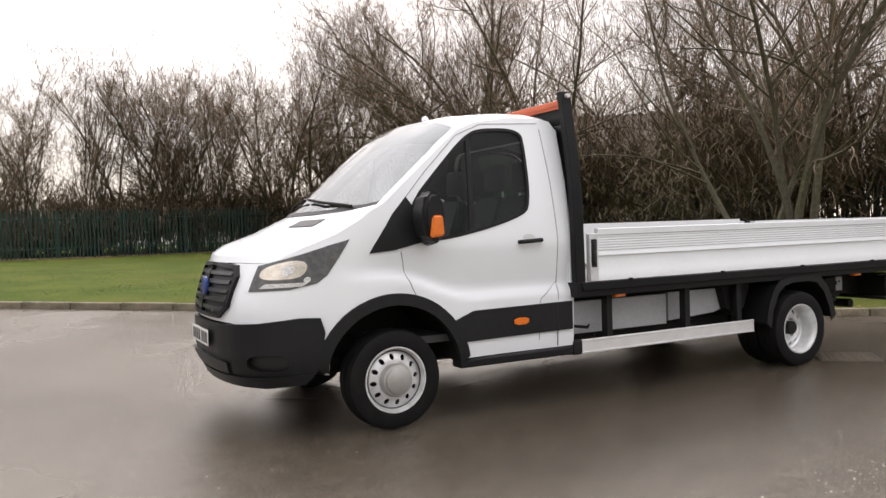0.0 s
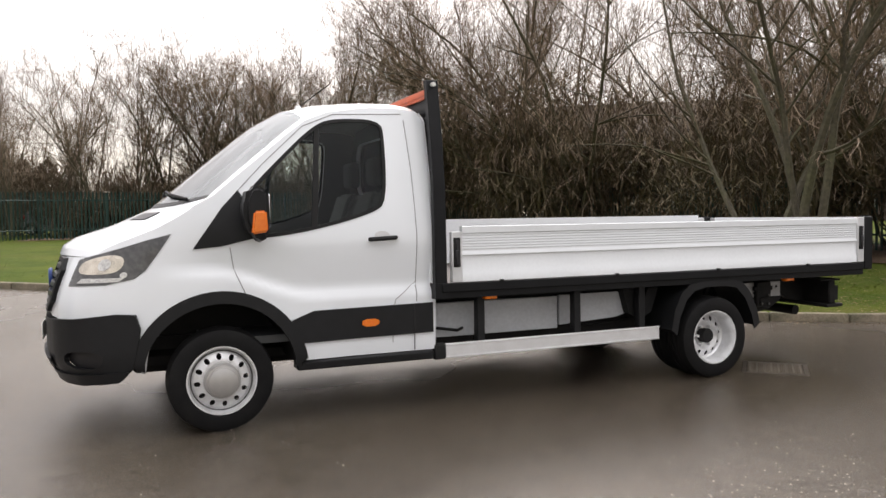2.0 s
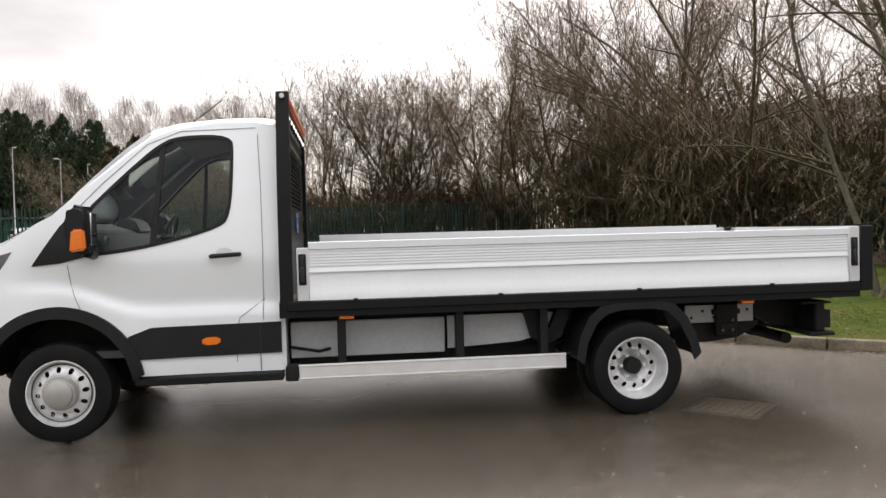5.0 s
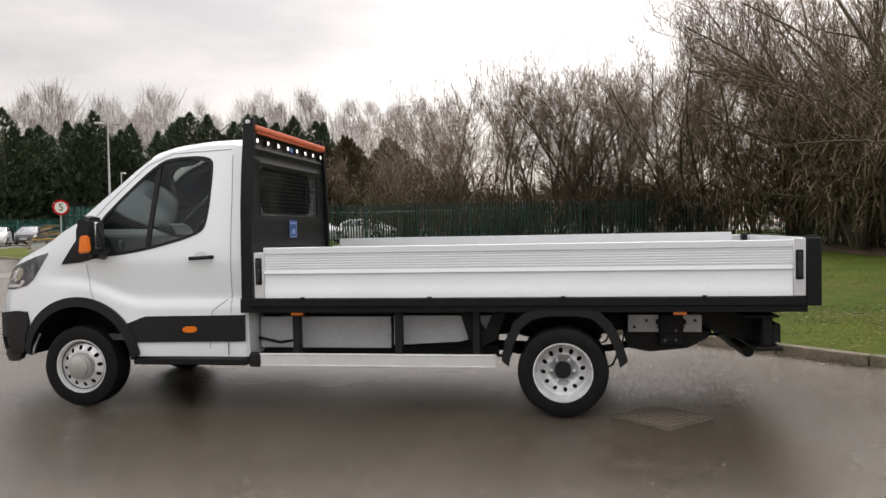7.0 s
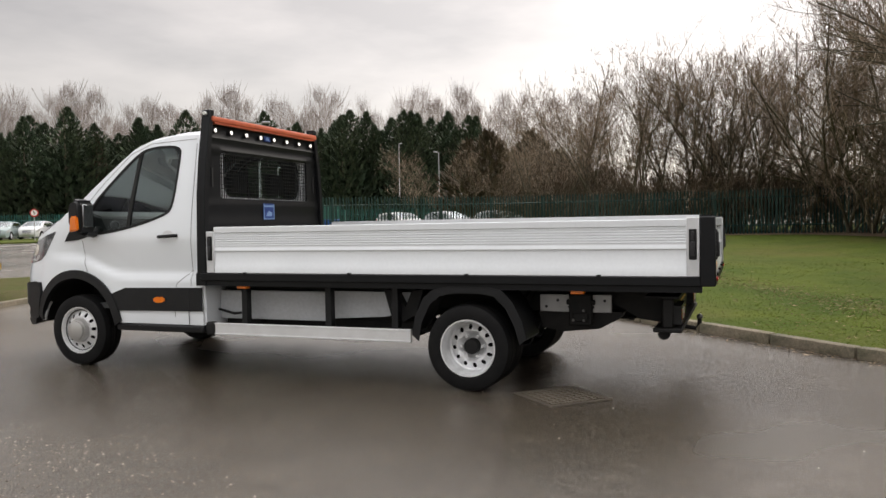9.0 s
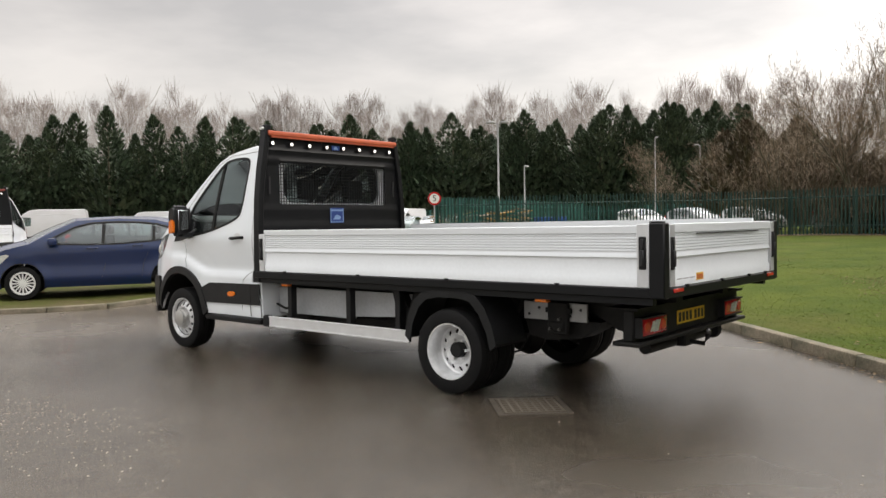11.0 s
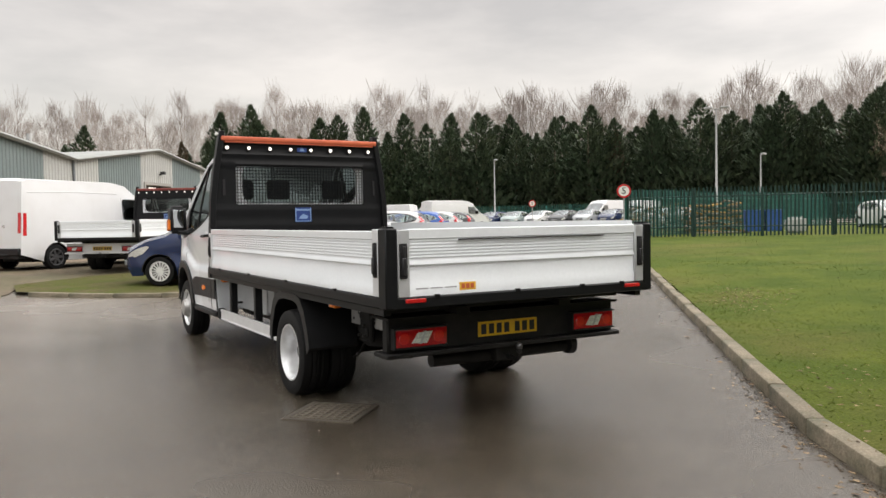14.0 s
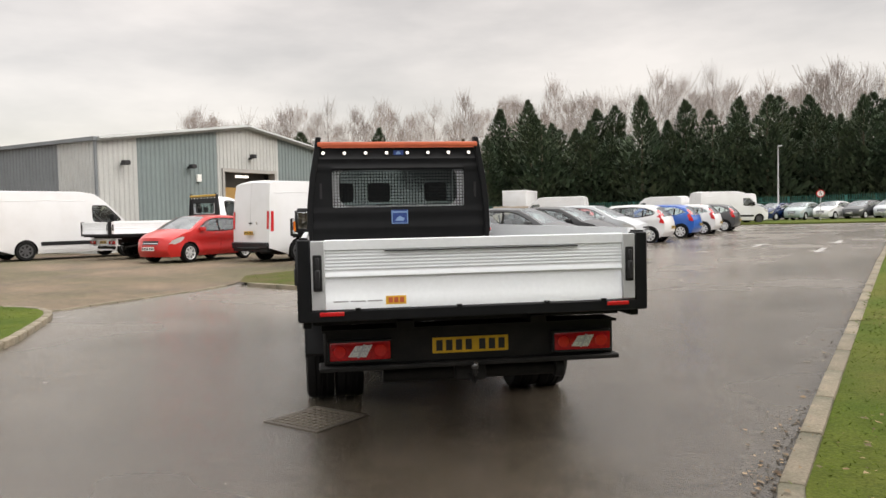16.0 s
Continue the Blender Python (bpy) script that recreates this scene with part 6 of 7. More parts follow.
        if spec is HATCH:
            both("rear_door_gap", lambda: tube(nb(), [sf(2.12, 1.02, 0.0), sf(2.10, 0.80, 0.0), sf(2.02, 0.62, 0.0), sf(1.98, 0.36, 0.0)], 0.004, 4), M_INK, V)
            both("rear_door_handle", lambda: tube(nb(), [sf(1.84, 0.93, 0.0), sf(1.86, 0.93, 0.025), sf(1.98, 0.935, 0.025), sf(2.0, 0.935, 0.0)], 0.013, 6), body, V)
        both("door_handle", lambda: tube(nb(), [sf(1.06, 0.90 if spec is HATCH else 1.15, 0.0), sf(1.08, 0.90 if spec is HATCH else 1.15, 0.025), sf(1.22, 0.905 if spec is HATCH else 1.155, 0.025), sf(1.24, 0.905 if spec is HATCH else 1.155, 0.0)], 0.013, 6), body if spec is HATCH else M_RUBBER, V)
    both("headlight", lambda: skin(spec["head"], [], sf, 0.15, thick=0.01, off=0.006), M_CLEAR, V)
    both("tail_light", lambda: skin(spec["tail"], [], sf, 0.15, thick=0.012, off=0.006), M_RED, V, "red tail light")
    if spec is HATCH:
        both("tail_light_wrap", lambda: ts(last - 4.05 + 0.35, last - 3.1, -1.0, -0.74, 4, 3, 0.016), M_RED, V)
    both("door_mirror", lambda: box(0.42, 0.58, -half(0.5, 1.0) - 0.17, -half(0.5, 1.0) - 0.0, 0.96 if spec is HATCH else 1.35, 1.10 if spec is HATCH else 1.62, bev=0.04, seg=2), M_PLASTIC if spec is VAN else body, V)
    part("grille", ts(1.75, 2.55, -0.5, 0.5, 3, 8, 0.006), M_INK, V)
    part("lower_intake", ts(0.35, 1.0, -0.62, 0.62, 3, 8, 0.006), M_INK, V)
    part("grille_bar", ts(2.1, 2.22, -0.5, 0.5, 1, 8, 0.012), M_CHROME, V)
    bm = ts(0.0, 0.8, -1, 1, 3, 10, 0.0)
    part("lower_bumper", bm, M_PLASTIC if spec is VAN else body, V)
    plate(V, -0.905 if spec is HATCH else -0.985, 0, 0.46, 180, M_PLATEW, label="white plate with plain dark bars")
    rx = path[-2][2] + 0.012
    plate(V, rx + (0.06 if spec is VAN else 0), 0, 0.60 if spec is HATCH else 0.9, 0, M_PLATEY, label="yellow plate with plain dark bars")
    for wx in (0, wb):
        for sd in (-1, 1):
            w = new("wheel")
            w.parent = V
            yy = half(wx, 0.5) - 0.015
            w.matrix_basis = pose(wx, sd * yy, wr, 0, 0, 0 if sd < 0 else 180)
            sg = 20 if far else 32
            part("tyre", lathe(nb(), [(wr * 0.66, 0.01), (wr * 0.70, -0.005), (wr * 0.95, 0.0), (wr, 0.03), (wr, 0.17), (wr * 0.95, 0.2), (wr * 0.66, 0.19)], sg, close=True), M_TYRE, w)
            bm = lathe(nb(), [(wr * 0.69, 0.0), (wr * 0.67, -0.006), (wr * 0.62, 0.012), (wr * 0.60, 0.05), (wr * 0.585, 0.05), (wr * 0.585, 0.0)], sg, close=True)
            ns = 16 if rims else 7
            for k in range(ns):
                th = 2 * math.pi * k / ns
                hw_ = 0.010 if rims else 0.03
                u, v = Vector((math.cos(th), 0, math.sin(th))), Vector((-math.sin(th), 0, math.cos(th)))
                q = [u * wr * 0.12 - v * hw_, u * wr * 0.62 - v * hw_ * 1.2, u * wr * 0.62 + v * hw_ * 1.2, u * wr * 0.12 + v * hw_]
                A = [bm.verts.new(c + Vector((0, 0.012, 0))) for c in q]
                B = [bm.verts.new(c + Vector((0, 0.04, 0))) for c in q]
                bm.faces.new(A)
                for i in range(4):
                    bm.faces.new((A[i], A[(i + 1) % 4], B[(i + 1) % 4], B[i]))
            cyl(bm, (0, 0.02, 0), wr * 0.16, 0.03, "y", 12)
            part("rim", bm, M_RIMW if rims else M_DARKWHEEL if spec is VAN else M_RIM, w)
            part("wheel_back", cyl(nb(), (0, 0.09, 0), wr * 0.6, 0.06, "y", 16), M_CHASSIS, w)
    for hx in (0, wb):
        both("wheel_housing", lambda: prism(nb(), arc(ra + 0.01, 0, 180, 10, (hx, wr)) + arc(ra - 0.005, 180, 0, 10, (hx, wr)), -half(hx, 0.5) + 0.01, -0.4), M_CHASSIS, V)
    part("underbody", box(-0.5, wb + 0.4, -0.6, 0.6, 0.22, 0.4), M_CHASSIS, V)
    return V


def at_rear(px, py, az, back):
    """Front axle place and turn for a vehicle that heads along az and whose point back metres behind the axle is at (px, py)."""
    return px + math.cos(radians(az)) * back, py + math.sin(radians(az)) * back, az - 180


# parked beside the yard
vehicle("hatchback_car", HATCH, P_BLUE, -7.60, 0.37, left_h(-7.0, 1.2), 62.4, "dark blue five-door hatchback on the grass verge", rims=True)
vehicle("hatchback_car", HATCH, P_RED, -15.5, -5.45, gravel_h(-16, -4.5), 143.1, "bright red five-door hatchback parked on gravel")
X, Y, R = at_rear(-14.85, -2.0, 126, 3.68)
vehicle("panel_van", VAN, M_VANWHITE, X, Y, gravel_h(X, Y), R, "white medium-roof panel van with black bumper on gravel", "van")
X, Y, R = at_rear(-20.0, -11.6, 129, 3.68)
vehicle("panel_van", VAN, M_VANWHITE, X, Y, gravel_h(X, Y), R, "long white panel van parked on gravel by the warehouse", "van")
X, Y, R = at_rear(-11.3, -0.58, 146, 5.5)
make_truck("dropside_truck", X, Y, gravel_h(-12.5, 0.3), R, "white dropside truck with a red bar parked behind the hatchback", bar=M_REDBAR, full=False, tail_white=True)
X, Y, R = at_rear(-18.3, -8.2, 129, 5.5)
make_truck("dropside_truck", X, Y, gravel_h(X, Y), R, "white dropside truck with a yellow bar on gravel", bar=M_YELLOWBAR, full=False, tail_white=True)
# the row along the road
ROWDIR, ROWHEAD = (-0.768, 0.640), 229.8


def in_row(s, off=0.0):
    return -16.65 + ROWDIR[0] * s + off * 0.64, 11.49 + ROWDIR[1] * s + off * 0.768


for s, body, rear_out, lab in ((-7.8, P_GREY, False, "dark grey hatchback nose-out in the parking row"), (-4.7, P_BLACK, False, "black car nose-out in the parking row"), (-1.6, P_SILVER, False, "silver car nose-out in the parking row"),
                               (1.7, M_VANWHITE, True, "white hatchback tail-out in the parking row"), (6.5, P_BRIGHTBLUE, True, "bright blue hatchback tail-out in the parking row"),
                               (11.0, M_VANWHITE, True, "white hatchback tail-out in the parking row"), (16.2, P_GREY, True, "dark grey hatchback tail-out in the parking row")):
    cx, cy = in_row(s)
    if rear_out:
        X, Y, R = at_rear(cx, cy, ROWHEAD, 3.05)
    else:
        X, Y, R = at_rear(cx, cy, ROWHEAD - 180, -0.8)
    vehicle("hatchback_car", HATCH, body, X, Y, lift(X, Y), R, lab, far=s > 4)
X, Y = in_row(37)
vehicle("panel_van", VAN, M_VANWHITE, X - 0.8, Y - 2.4, lift(X, Y), 268, "white panel van at the end of the parking row", "van", far=True)
vehicle("panel_van", VAN, M_VANWHITE, -49, 15.5, lift(-49, 15), 60, "white van beyond the parked cars", "van", far=True)
vehicle("hatchback_car", HATCH, P_RED, -36, 13.5, lift(-36, 13), 50, "red hatchback beyond the parked cars", far=True)
vehicle("panel_van", VAN, M_VANWHITE, -60, 29.5, lift(-60, 29), 40, "white van by the far fence", "van", far=True)
vehicle("panel_van", VAN, M_VANWHITE, -58, 33.5, lift(-58, 33), 45, "white van by the far fence", "van", far=True)
# box lorry behind the timber fence
def box_lorry(x, y, z, rz):
    L = thing("box_lorry", x, y, z, rz, "white box-bodied lorry behind the timber fence", "lorry")
    part("box_body", box(0.0, 4.6, -1.15, 1.15, 1.0, 3.5, bev=0.04, seg=2), M_VANWHITE, L, "white box body")
    part("box_trim", bx(box(-0.01, 4.61, -1.165, 1.165, 1.0, 1.12), -0.01, 4.61, -1.165, 1.165, 3.36, 3.46), M_RAWALU, L)
    cab_ = part("cab", prism_round([(-1.75, 0.5), (-1.8, 1.35), (-1.45, 1.6), (-1.0, 2.45), (-0.1, 2.55), (-0.1, 0.5)], -1.0, 1.0, 0.06), M_VANWHITE, L)
    for sd in (-1, 1):
        part("side_window", prism(nb(), [(-1.3, 1.6), (-0.95, 2.25), (-0.35, 2.25), (-0.35, 1.55)], sd * 1.004 - 0.004, sd * 1.004 + 0.004), M_INK, cab_)
    part("chassis", box(-1.6, 4.5, -0.5, 0.5, 0.5, 1.0), M_CHASSIS, L)
    for wx in (-0.9, 3.3):
        for sd in (-1, 1):
            part("wheel", cyl(nb(), (wx, sd * 0.92, 0.4), 0.4, 0.24, "y", 20), M_TYRE, L)


box_lorry(-66.0, 20.2, lift(-66, 20), 330)
# cars beyond the far verge
base_cars = [vehicle("hatchback_car", HATCH, b, -200, -200 - 10 * k, 0, 0, "parked car beyond the far verge", far=True) for k, b in enumerate((M_VANWHITE, P_SILVER, P_TEAL, P_GREY, P_BLUE))]
for k in range(12):
    az = 152.5 - 1.75 * k
    px, py = 10 + 72 * math.cos(radians(az)), -2 + 72 * math.sin(radians(az))
    src = base_cars[(k * 3) % 5]
    m = pose(px, py, lift(px, py) + 0.1, 0, 0, 118 + rt.uniform(-8, 8))
    if k < 5:
        base_cars[(k * 3) % 5].matrix_basis = m
    else:
        copy_thing(src, m)
for az, d in ((151, 80), (139.5, 80), (137, 84)):
    vehicle("panel_van", VAN, M_VANWHITE, 10 + d * math.cos(radians(az)), -2 + d * math.sin(radians(az)), lift(-50, 45) + 0.1, 100, "white van beyond the far verge", "van", far=True)
# cars behind the boundary fence
for k, (px, py, r) in enumerate([(-13.5, 38.5, 150), (-10.6, 40, 155), (-7.4, 41, 160), (-2.0, 41, 170), (1.5, 41.5, 175), (-17, 43, 120)]):
    copy_thing(base_cars[k % 2], pose(px, py, lawn_h(px, py), 0, 0, r))

# ---------- boundary fence ----------
FENCE_H = 2.15


def pale_mesh():
    """A pressed steel pale: shallow W section with a three-pointed top."""
    bm = nb()
    sec = [(-0.034, 0.0), (-0.018, 0.012), (0.0, 0.002), (0.018, 0.012), (0.034, 0.0)]
    tops = [FENCE_H - 0.08, FENCE_H - 0.03, FENCE_H, FENCE_H - 0.03, FENCE_H - 0.08]
    fr = [[bm.verts.new((a, b, z)) for (a, b), z in zip(sec, zz)] for zz in ([0.05] * 5, tops)]
    bk = [[bm.verts.new((a, b + 0.006, z)) for (a, b), z in zip(sec, zz)] for zz in ([0.05] * 5, tops)]
    for k in range(4):
        bm.faces.new((fr[0][k], fr[0][k + 1], fr[1][k + 1], fr[1][k]))
        bm.faces.new((bk[0][k], bk[0][k + 1], bk[1][k + 1], bk[1][k]))
        bm.faces.new((fr[1][k], fr[1][k + 1], bk[1][k + 1], bk[1][k]))
    for k in (0, 4):
        bm.faces.new((fr[0][k], fr[1][k], bk[1][k], bk[0][k]))
    return bm


def fence(name, pts, h, label, single=300, material=None, spacing=0.157):
    material = material or M_PALE
    F = tagged(new(name), label, "fence")
    d = [0.0]
    for p, q in zip(pts, pts[1:]):
        d.append(d[-1] + math.dist(p, q))
    XX, YY = [p[0] for p in pts], [p[1] for p in pts]
    first = part("pale", pale_mesh(), material, F, smooth=0)
    me = first.data
    bpy.data.objects.remove(first)
    joined = nb()
    a, k = 0.0, 0
    while a < d[-1]:
        x0, y0 = float(np.interp(a, d, XX)), float(np.interp(a, d, YY))
        i = min(max(int(np.searchsorted(d, a, side="right")) - 1, 0), len(pts) - 2)
        ang = math.degrees(math.atan2(pts[i + 1][1] - pts[i][1], pts[i + 1][0] - pts[i][0]))
        m = pose(x0, y0, h(x0, y0) - 0.03, rt.uniform(-.6, .6), rt.uniform(-.6, .6), ang)
        if k < single:
            o = new("pale", me)
            o.parent = F
            o.matrix_basis = m
        else:
            n0 = len(joined.verts)
            joined.from_mesh(me)
            joined.verts.ensure_lookup_table()
            bmesh.ops.transform(joined, matrix=m, verts=joined.verts[n0:])
        a += spacing
        k += 1
    if len(joined.verts):
        j = part("pale_run", joined, material, F, smooth=0)
        j["kind"] = "stuff"
    else:
        joined.free()
    n = int(d[-1] / 2.75)
    for j in range(n + 1):
        x0, y0 = float(np.interp(j * 2.75, d, XX)), float(np.interp(j * 2.75, d, YY))
        i = min(max(int(np.searchsorted(d, j * 2.75, side="right")) - 1, 0), len(pts) - 2)
        ux, uy = pts[i + 1][0] - pts[i][0], pts[i + 1][1] - pts[i][1]
        L = math.hypot(ux, uy)
        ux, uy = ux / L, uy / L
        zz = h(x0, y0)
        px, py = x0 - uy * 0.09, y0 + ux * 0.09
        part("post", box(px - 0.05, px + 0.05, py - 0.05, py + 0.05, zz - 0.2, zz + FENCE_H - 0.12), material, F, smooth=0)
        if j < n:
            x1, y1 = float(np.interp((j + 1) * 2.75, d, XX)), float(np.interp((j + 1) * 2.75, d, YY))
            z1 = h(x1, y1)
            for hh in (0.42, 1.72):
                part("rail", tube(nb(), [(x0 - uy * 0.035, y0 + ux * 0.035, zz + hh), (x1 - uy * 0.035, y1 + ux * 0.035, z1 + hh)], 0.028, 4), material, F, smooth=0)
    return F


fence("palisade_fence", [(-15.4, 21.0), (-4.8, 32.0), (9.5, 33.2), (12.2, 31.5)], lawn_h, "dark green steel palisade fence along the grass")
fence("palisade_fence", [(17.6, 12.0), (16.9, 3.0), (19.5, -8.0), (22, -16)], lawn_h, "dark green steel palisade fence behind bare trees")
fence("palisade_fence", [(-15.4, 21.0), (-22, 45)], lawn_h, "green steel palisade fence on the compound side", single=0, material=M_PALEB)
fence("palisade_fence", [(17.6, 12.2), (12.4, 31.4)], lawn_h, "dark green steel palisade fence in the scrub", single=0)
FENCE_H = 2.4
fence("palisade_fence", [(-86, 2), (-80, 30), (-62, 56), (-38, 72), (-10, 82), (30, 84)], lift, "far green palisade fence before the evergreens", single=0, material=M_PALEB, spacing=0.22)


# ---------- speed sign, lamp posts ----------
def speed_sign(x, y, z, rz):
    s = thing("speed_limit_sign", x, y, z, rz, "round speed limit sign with red ring and black 5", "sign")
    part("sign_post", cyl(nb(), (0, 0, 1.1), 0.03, 2.2, "z", 10), M_GREYSTEEL, s)
    part("sign_disc", lathe(nb(), [(0.30, -0.006), (0.30, 0.006)], 32, (0, -0.045, 2.05), "y"), M_PLATEW, s)
    ring_ = lathe(nb(), [(0.30, -0.009), (0.30, -0.0065), (0.225, -0.0065), (0.225, -0.009)], 32, (0, -0.045, 2.05), "y", close=True)
    part("sign_ring", ring_, M_RED, s, "red ring")
    cu = bpy.data.curves.new("numeral", "FONT")
    cu.body, cu.size, cu.align_x, cu.align_y, cu.extrude = "5", 0.40, "CENTER", "CENTER", 0.002
    ob = new("numeral_five", cu)
    ob.parent = s
    ob.matrix_basis = pose(0, -0.056, 2.05, 90, 0, 0)
    cu.materials.append(M_INK)
    return s


speed_sign(-15.45, 20.85, lawn_h(-15.4, 21), 48)
far_sign = (-43.7, 37.1)
speed_sign(far_sign[0], far_sign[1], lift(*far_sign) + 0.1, 55)


def lamp_post(x, y, z, h, label, heads=1):
    L = thing("lamp_post", x, y, z, rt.uniform(0, 360), label, "street lamp")
    part("pole", lathe(nb(), [(0.10, 0), (0.10, 1.2), (0.07, 1.25), (0.045, h)], 10, axis="z"), M_GREYSTEEL, L)
    for k in range(heads):
        sgn = 1 if k == 0 else -1
        part("lamp_arm", tube(nb(), [(0, 0, h - 0.05), (sgn * 0.45, 0, h + 0.06)], 0.03, 6), M_GREYSTEEL, L)
        part("lamp_head", box(sgn * 0.45 - 0.25, sgn * 0.45 + 0.25, -0.13, 0.13, h, h + 0.12, bev=0.03), M_GREYSTEEL, L)


lamp_post(-21.4, 33.7, lift(-21.4, 33.7), 7.1, "tall grey floodlight mast in the compound", 2)
for px, py, h in ((-29.0, 83.2, 9.2), (-26.4, 83.9, 8.6), (-23.8, 84.6, 9.0), (-20.9, 85.4, 8.6), (-30.3, 74.2, 9.5), (-29.3, 47.9, 5.4), (-52.0, 38.9, 6.4)):
    lamp_post(px, py, lift(px, py), h, "slim grey lamp post before the evergreens")


# ---------- warehouse ----------
M_CLADL = mat("pale_grey_cladding", (0.43, 0.435, 0.42), 0.5, spot=(0.37, 0.375, 0.365), scale=0.8, amount=0.7, fine=0.05)
M_CLADG = mat("blue_grey_cladding", (0.165, 0.205, 0.205), 0.5, spot=(0.145, 0.175, 0.18), scale=0.8, amount=0.7, fine=0.05)
M_CLADD = mat("dark_grey_cladding", (0.16, 0.175, 0.185), 0.5, scale=0.8, fine=0.05)
M_ROOF = mat("grey_roof_sheet", (0.27, 0.28, 0.27), 0.6, spot=(0.22, 0.23, 0.22), scale=0.6, amount=0.7)
M_DOORDARK = mat("dark_doorway", (0.05, 0.045, 0.04), 0.8)
M_SHUTTER = mat("tan_shutter", (0.40, 0.24, 0.07), 0.6, scale=2)
M_PANELGREY = mat("grey_door_panel", (0.33, 0.32, 0.30), 0.6, scale=2)


def corrugated(bm, p0, p1, top, bottom, pitch=0.25, depth=0.035):
    """Upright ribbed sheet between two plan points; top is a function of the distance along."""
    L = math.dist(p0, p1)
    ux, uy = (p1[0] - p0[0]) / L, (p1[1] - p0[1]) / L
    nx, ny = uy, -ux
    pts = []
    a = 0.0
    while a < L:
        for q, dd in ((0, 0), (0.35, 0), (0.5, 1), (0.85, 1)):
            if a + q * pitch < L:
                pts.append((a + q * pitch, dd * depth))
        a += pitch
    pts.append((L, 0))
    lo = [bm.verts.new((p0[0] + ux * s + nx * o, p0[1] + uy * s + ny * o, bottom)) for s, o in pts]
    hi = [bm.verts.new((p0[0] + ux * s + nx * o, p0[1] + uy * s + ny * o, top(s))) for s, o in pts]
    for k in range(len(pts) - 1):
        bm.faces.new((lo[k], lo[k + 1], hi[k + 1], hi[k]))
    return bm


def warehouse():
    B = thing("warehouse", -31.5, -4.4, 0.1, math.degrees(math.atan2(0.645, -0.764)), "pale and blue-grey clad twin-gable industrial warehouse", "building")
    # local x along the facade, local +y away from the yard is negative: the facade faces local +y < 0
    apex, eave, hw = 6.15, 4.9, 8.7

    def roof(s):
        c = s if s < hw else s - 2 * hw
        return apex - (apex - eave) * abs(c) / hw
    D = 34.0
    bays = [(-8.7, -6.6, M_CLADL), (-6.6, -1.9, M_CLADG), (-1.9, 2.5, M_CLADL), (2.5, 6.3, M_CLADG), (6.3, 11.1, M_CLADL), (11.1, 15.6, M_CLADG), (15.6, 19.6, M_CLADL), (19.6, 23.6, M_CLADG), (23.6, 26.1, M_CLADL)]
    doors = {2: (-1.5, 2.1, 3.85), 6: (16.0, 19.2, 3.85)}
    for k, (a, b, m) in enumerate(bays):
        if k in doors:
            d0, d1, dz = doors[k]
            segs = [(a, d0, -0.3), (d0, d1, dz), (d1, b, -0.3)]
        else:
            segs = [(a, b, -0.3)]
        for s0, s1, bot in segs:
            # split at a ridge or valley so that the top follows the roofline
            cuts = [s0] + [c for c in (0.0, hw, 2 * hw) if s0 < c < s1] + [s1]
            for c0, c1 in zip(cuts, cuts[1:]):
                part("cladding_panel", corrugated(nb(), (c1, 0), (c0, 0), lambda q, c1=c1: roof(c1 - q), bot), m, B, smooth=0)
        if k in doors:
            d0, d1, dz = doors[k]
            part("door_frame", bx(bx(box(d0 - 0.15, d0, -0.35, 0.12, -0.3, dz), d1, d1 + 0.15, -0.35, 0.12, -0.3, dz), d0 - 0.15, d1 + 0.15, -0.35, 0.12, dz, dz + 0.18), M_PANELGREY, B)
            part("strip_lamp", box(d0 + 1.2, d0 + 2.1, -0.42, -0.36, dz - 0.24, dz - 0.12), M_LED, B, "lit strip lamp inside the doorway")
            sh = part("shutter", box(d0, d1, -0.7, -0.62, -0.3, dz - 0.75), M_SHUTTER, B, "tan roller shutter")
            part("shutter_panel", box(d0, d1, -0.72, -0.66, dz - 0.75, dz + 0.1), M_DOORDARK, B)
            part("floodlight", bx(box(d0 + 1.7, d0 + 1.95, 0.15, 0.45, dz + 0.75, dz + 0.95, bev=0.03), d0 + 1.78, d0 + 1.86, 0.0, 0.2, dz + 0.7, dz + 0.8), M_INK, B)
    for c0 in (0, 2 * hw):
        for sg in (-1, 1):
            bm = nb()
            q = [(c0, 0.25, apex + 0.12), (c0 + sg * hw, 0.25, eave + 0.12), (c0 + sg * hw, -D, eave + 0.12), (c0, -D, apex + 0.12)]
            A = [bm.verts.new(p) for p in q]
            Bv = [bm.verts.new((p[0], p[1], p[2] - 0.14)) for p in q]
            bm.faces.new(A)
            bm.faces.new(Bv)
            for i in range(4):
                bm.faces.new((A[i], A[(i + 1) % 4], Bv[(i + 1) % 4], Bv[i]))
            part("roof_slope", bm, M_ROOF, B, smooth=0)
            part("verge_trim", tube(nb(), [(c0, 0.28, apex + 0.05), (c0 + sg * hw, 0.28, eave + 0.05)], 0.11, 4), M_ROOF, B, smooth=0)
    part("side_cladding", corrugated(nb(), (-8.7, 0), (-8.7, -2.6), lambda q: eave, -0.3), M_CLADL, B, smooth=0)
    part("side_cladding", corrugated(nb(), (-8.7, -2.6), (-8.7, -14), lambda q: eave, -0.3), M_CLADD, B, smooth=0)
    part("side_cladding", corrugated(nb(), (-8.7, -14), (-8.7, -D), lambda q: eave, -0.3), M_CLADG, B, smooth=0)
    part("side_cladding", corrugated(nb(), (26.1, -D), (26.1, 0), lambda q: eave, -0.3), M_CLADL, B, smooth=0)
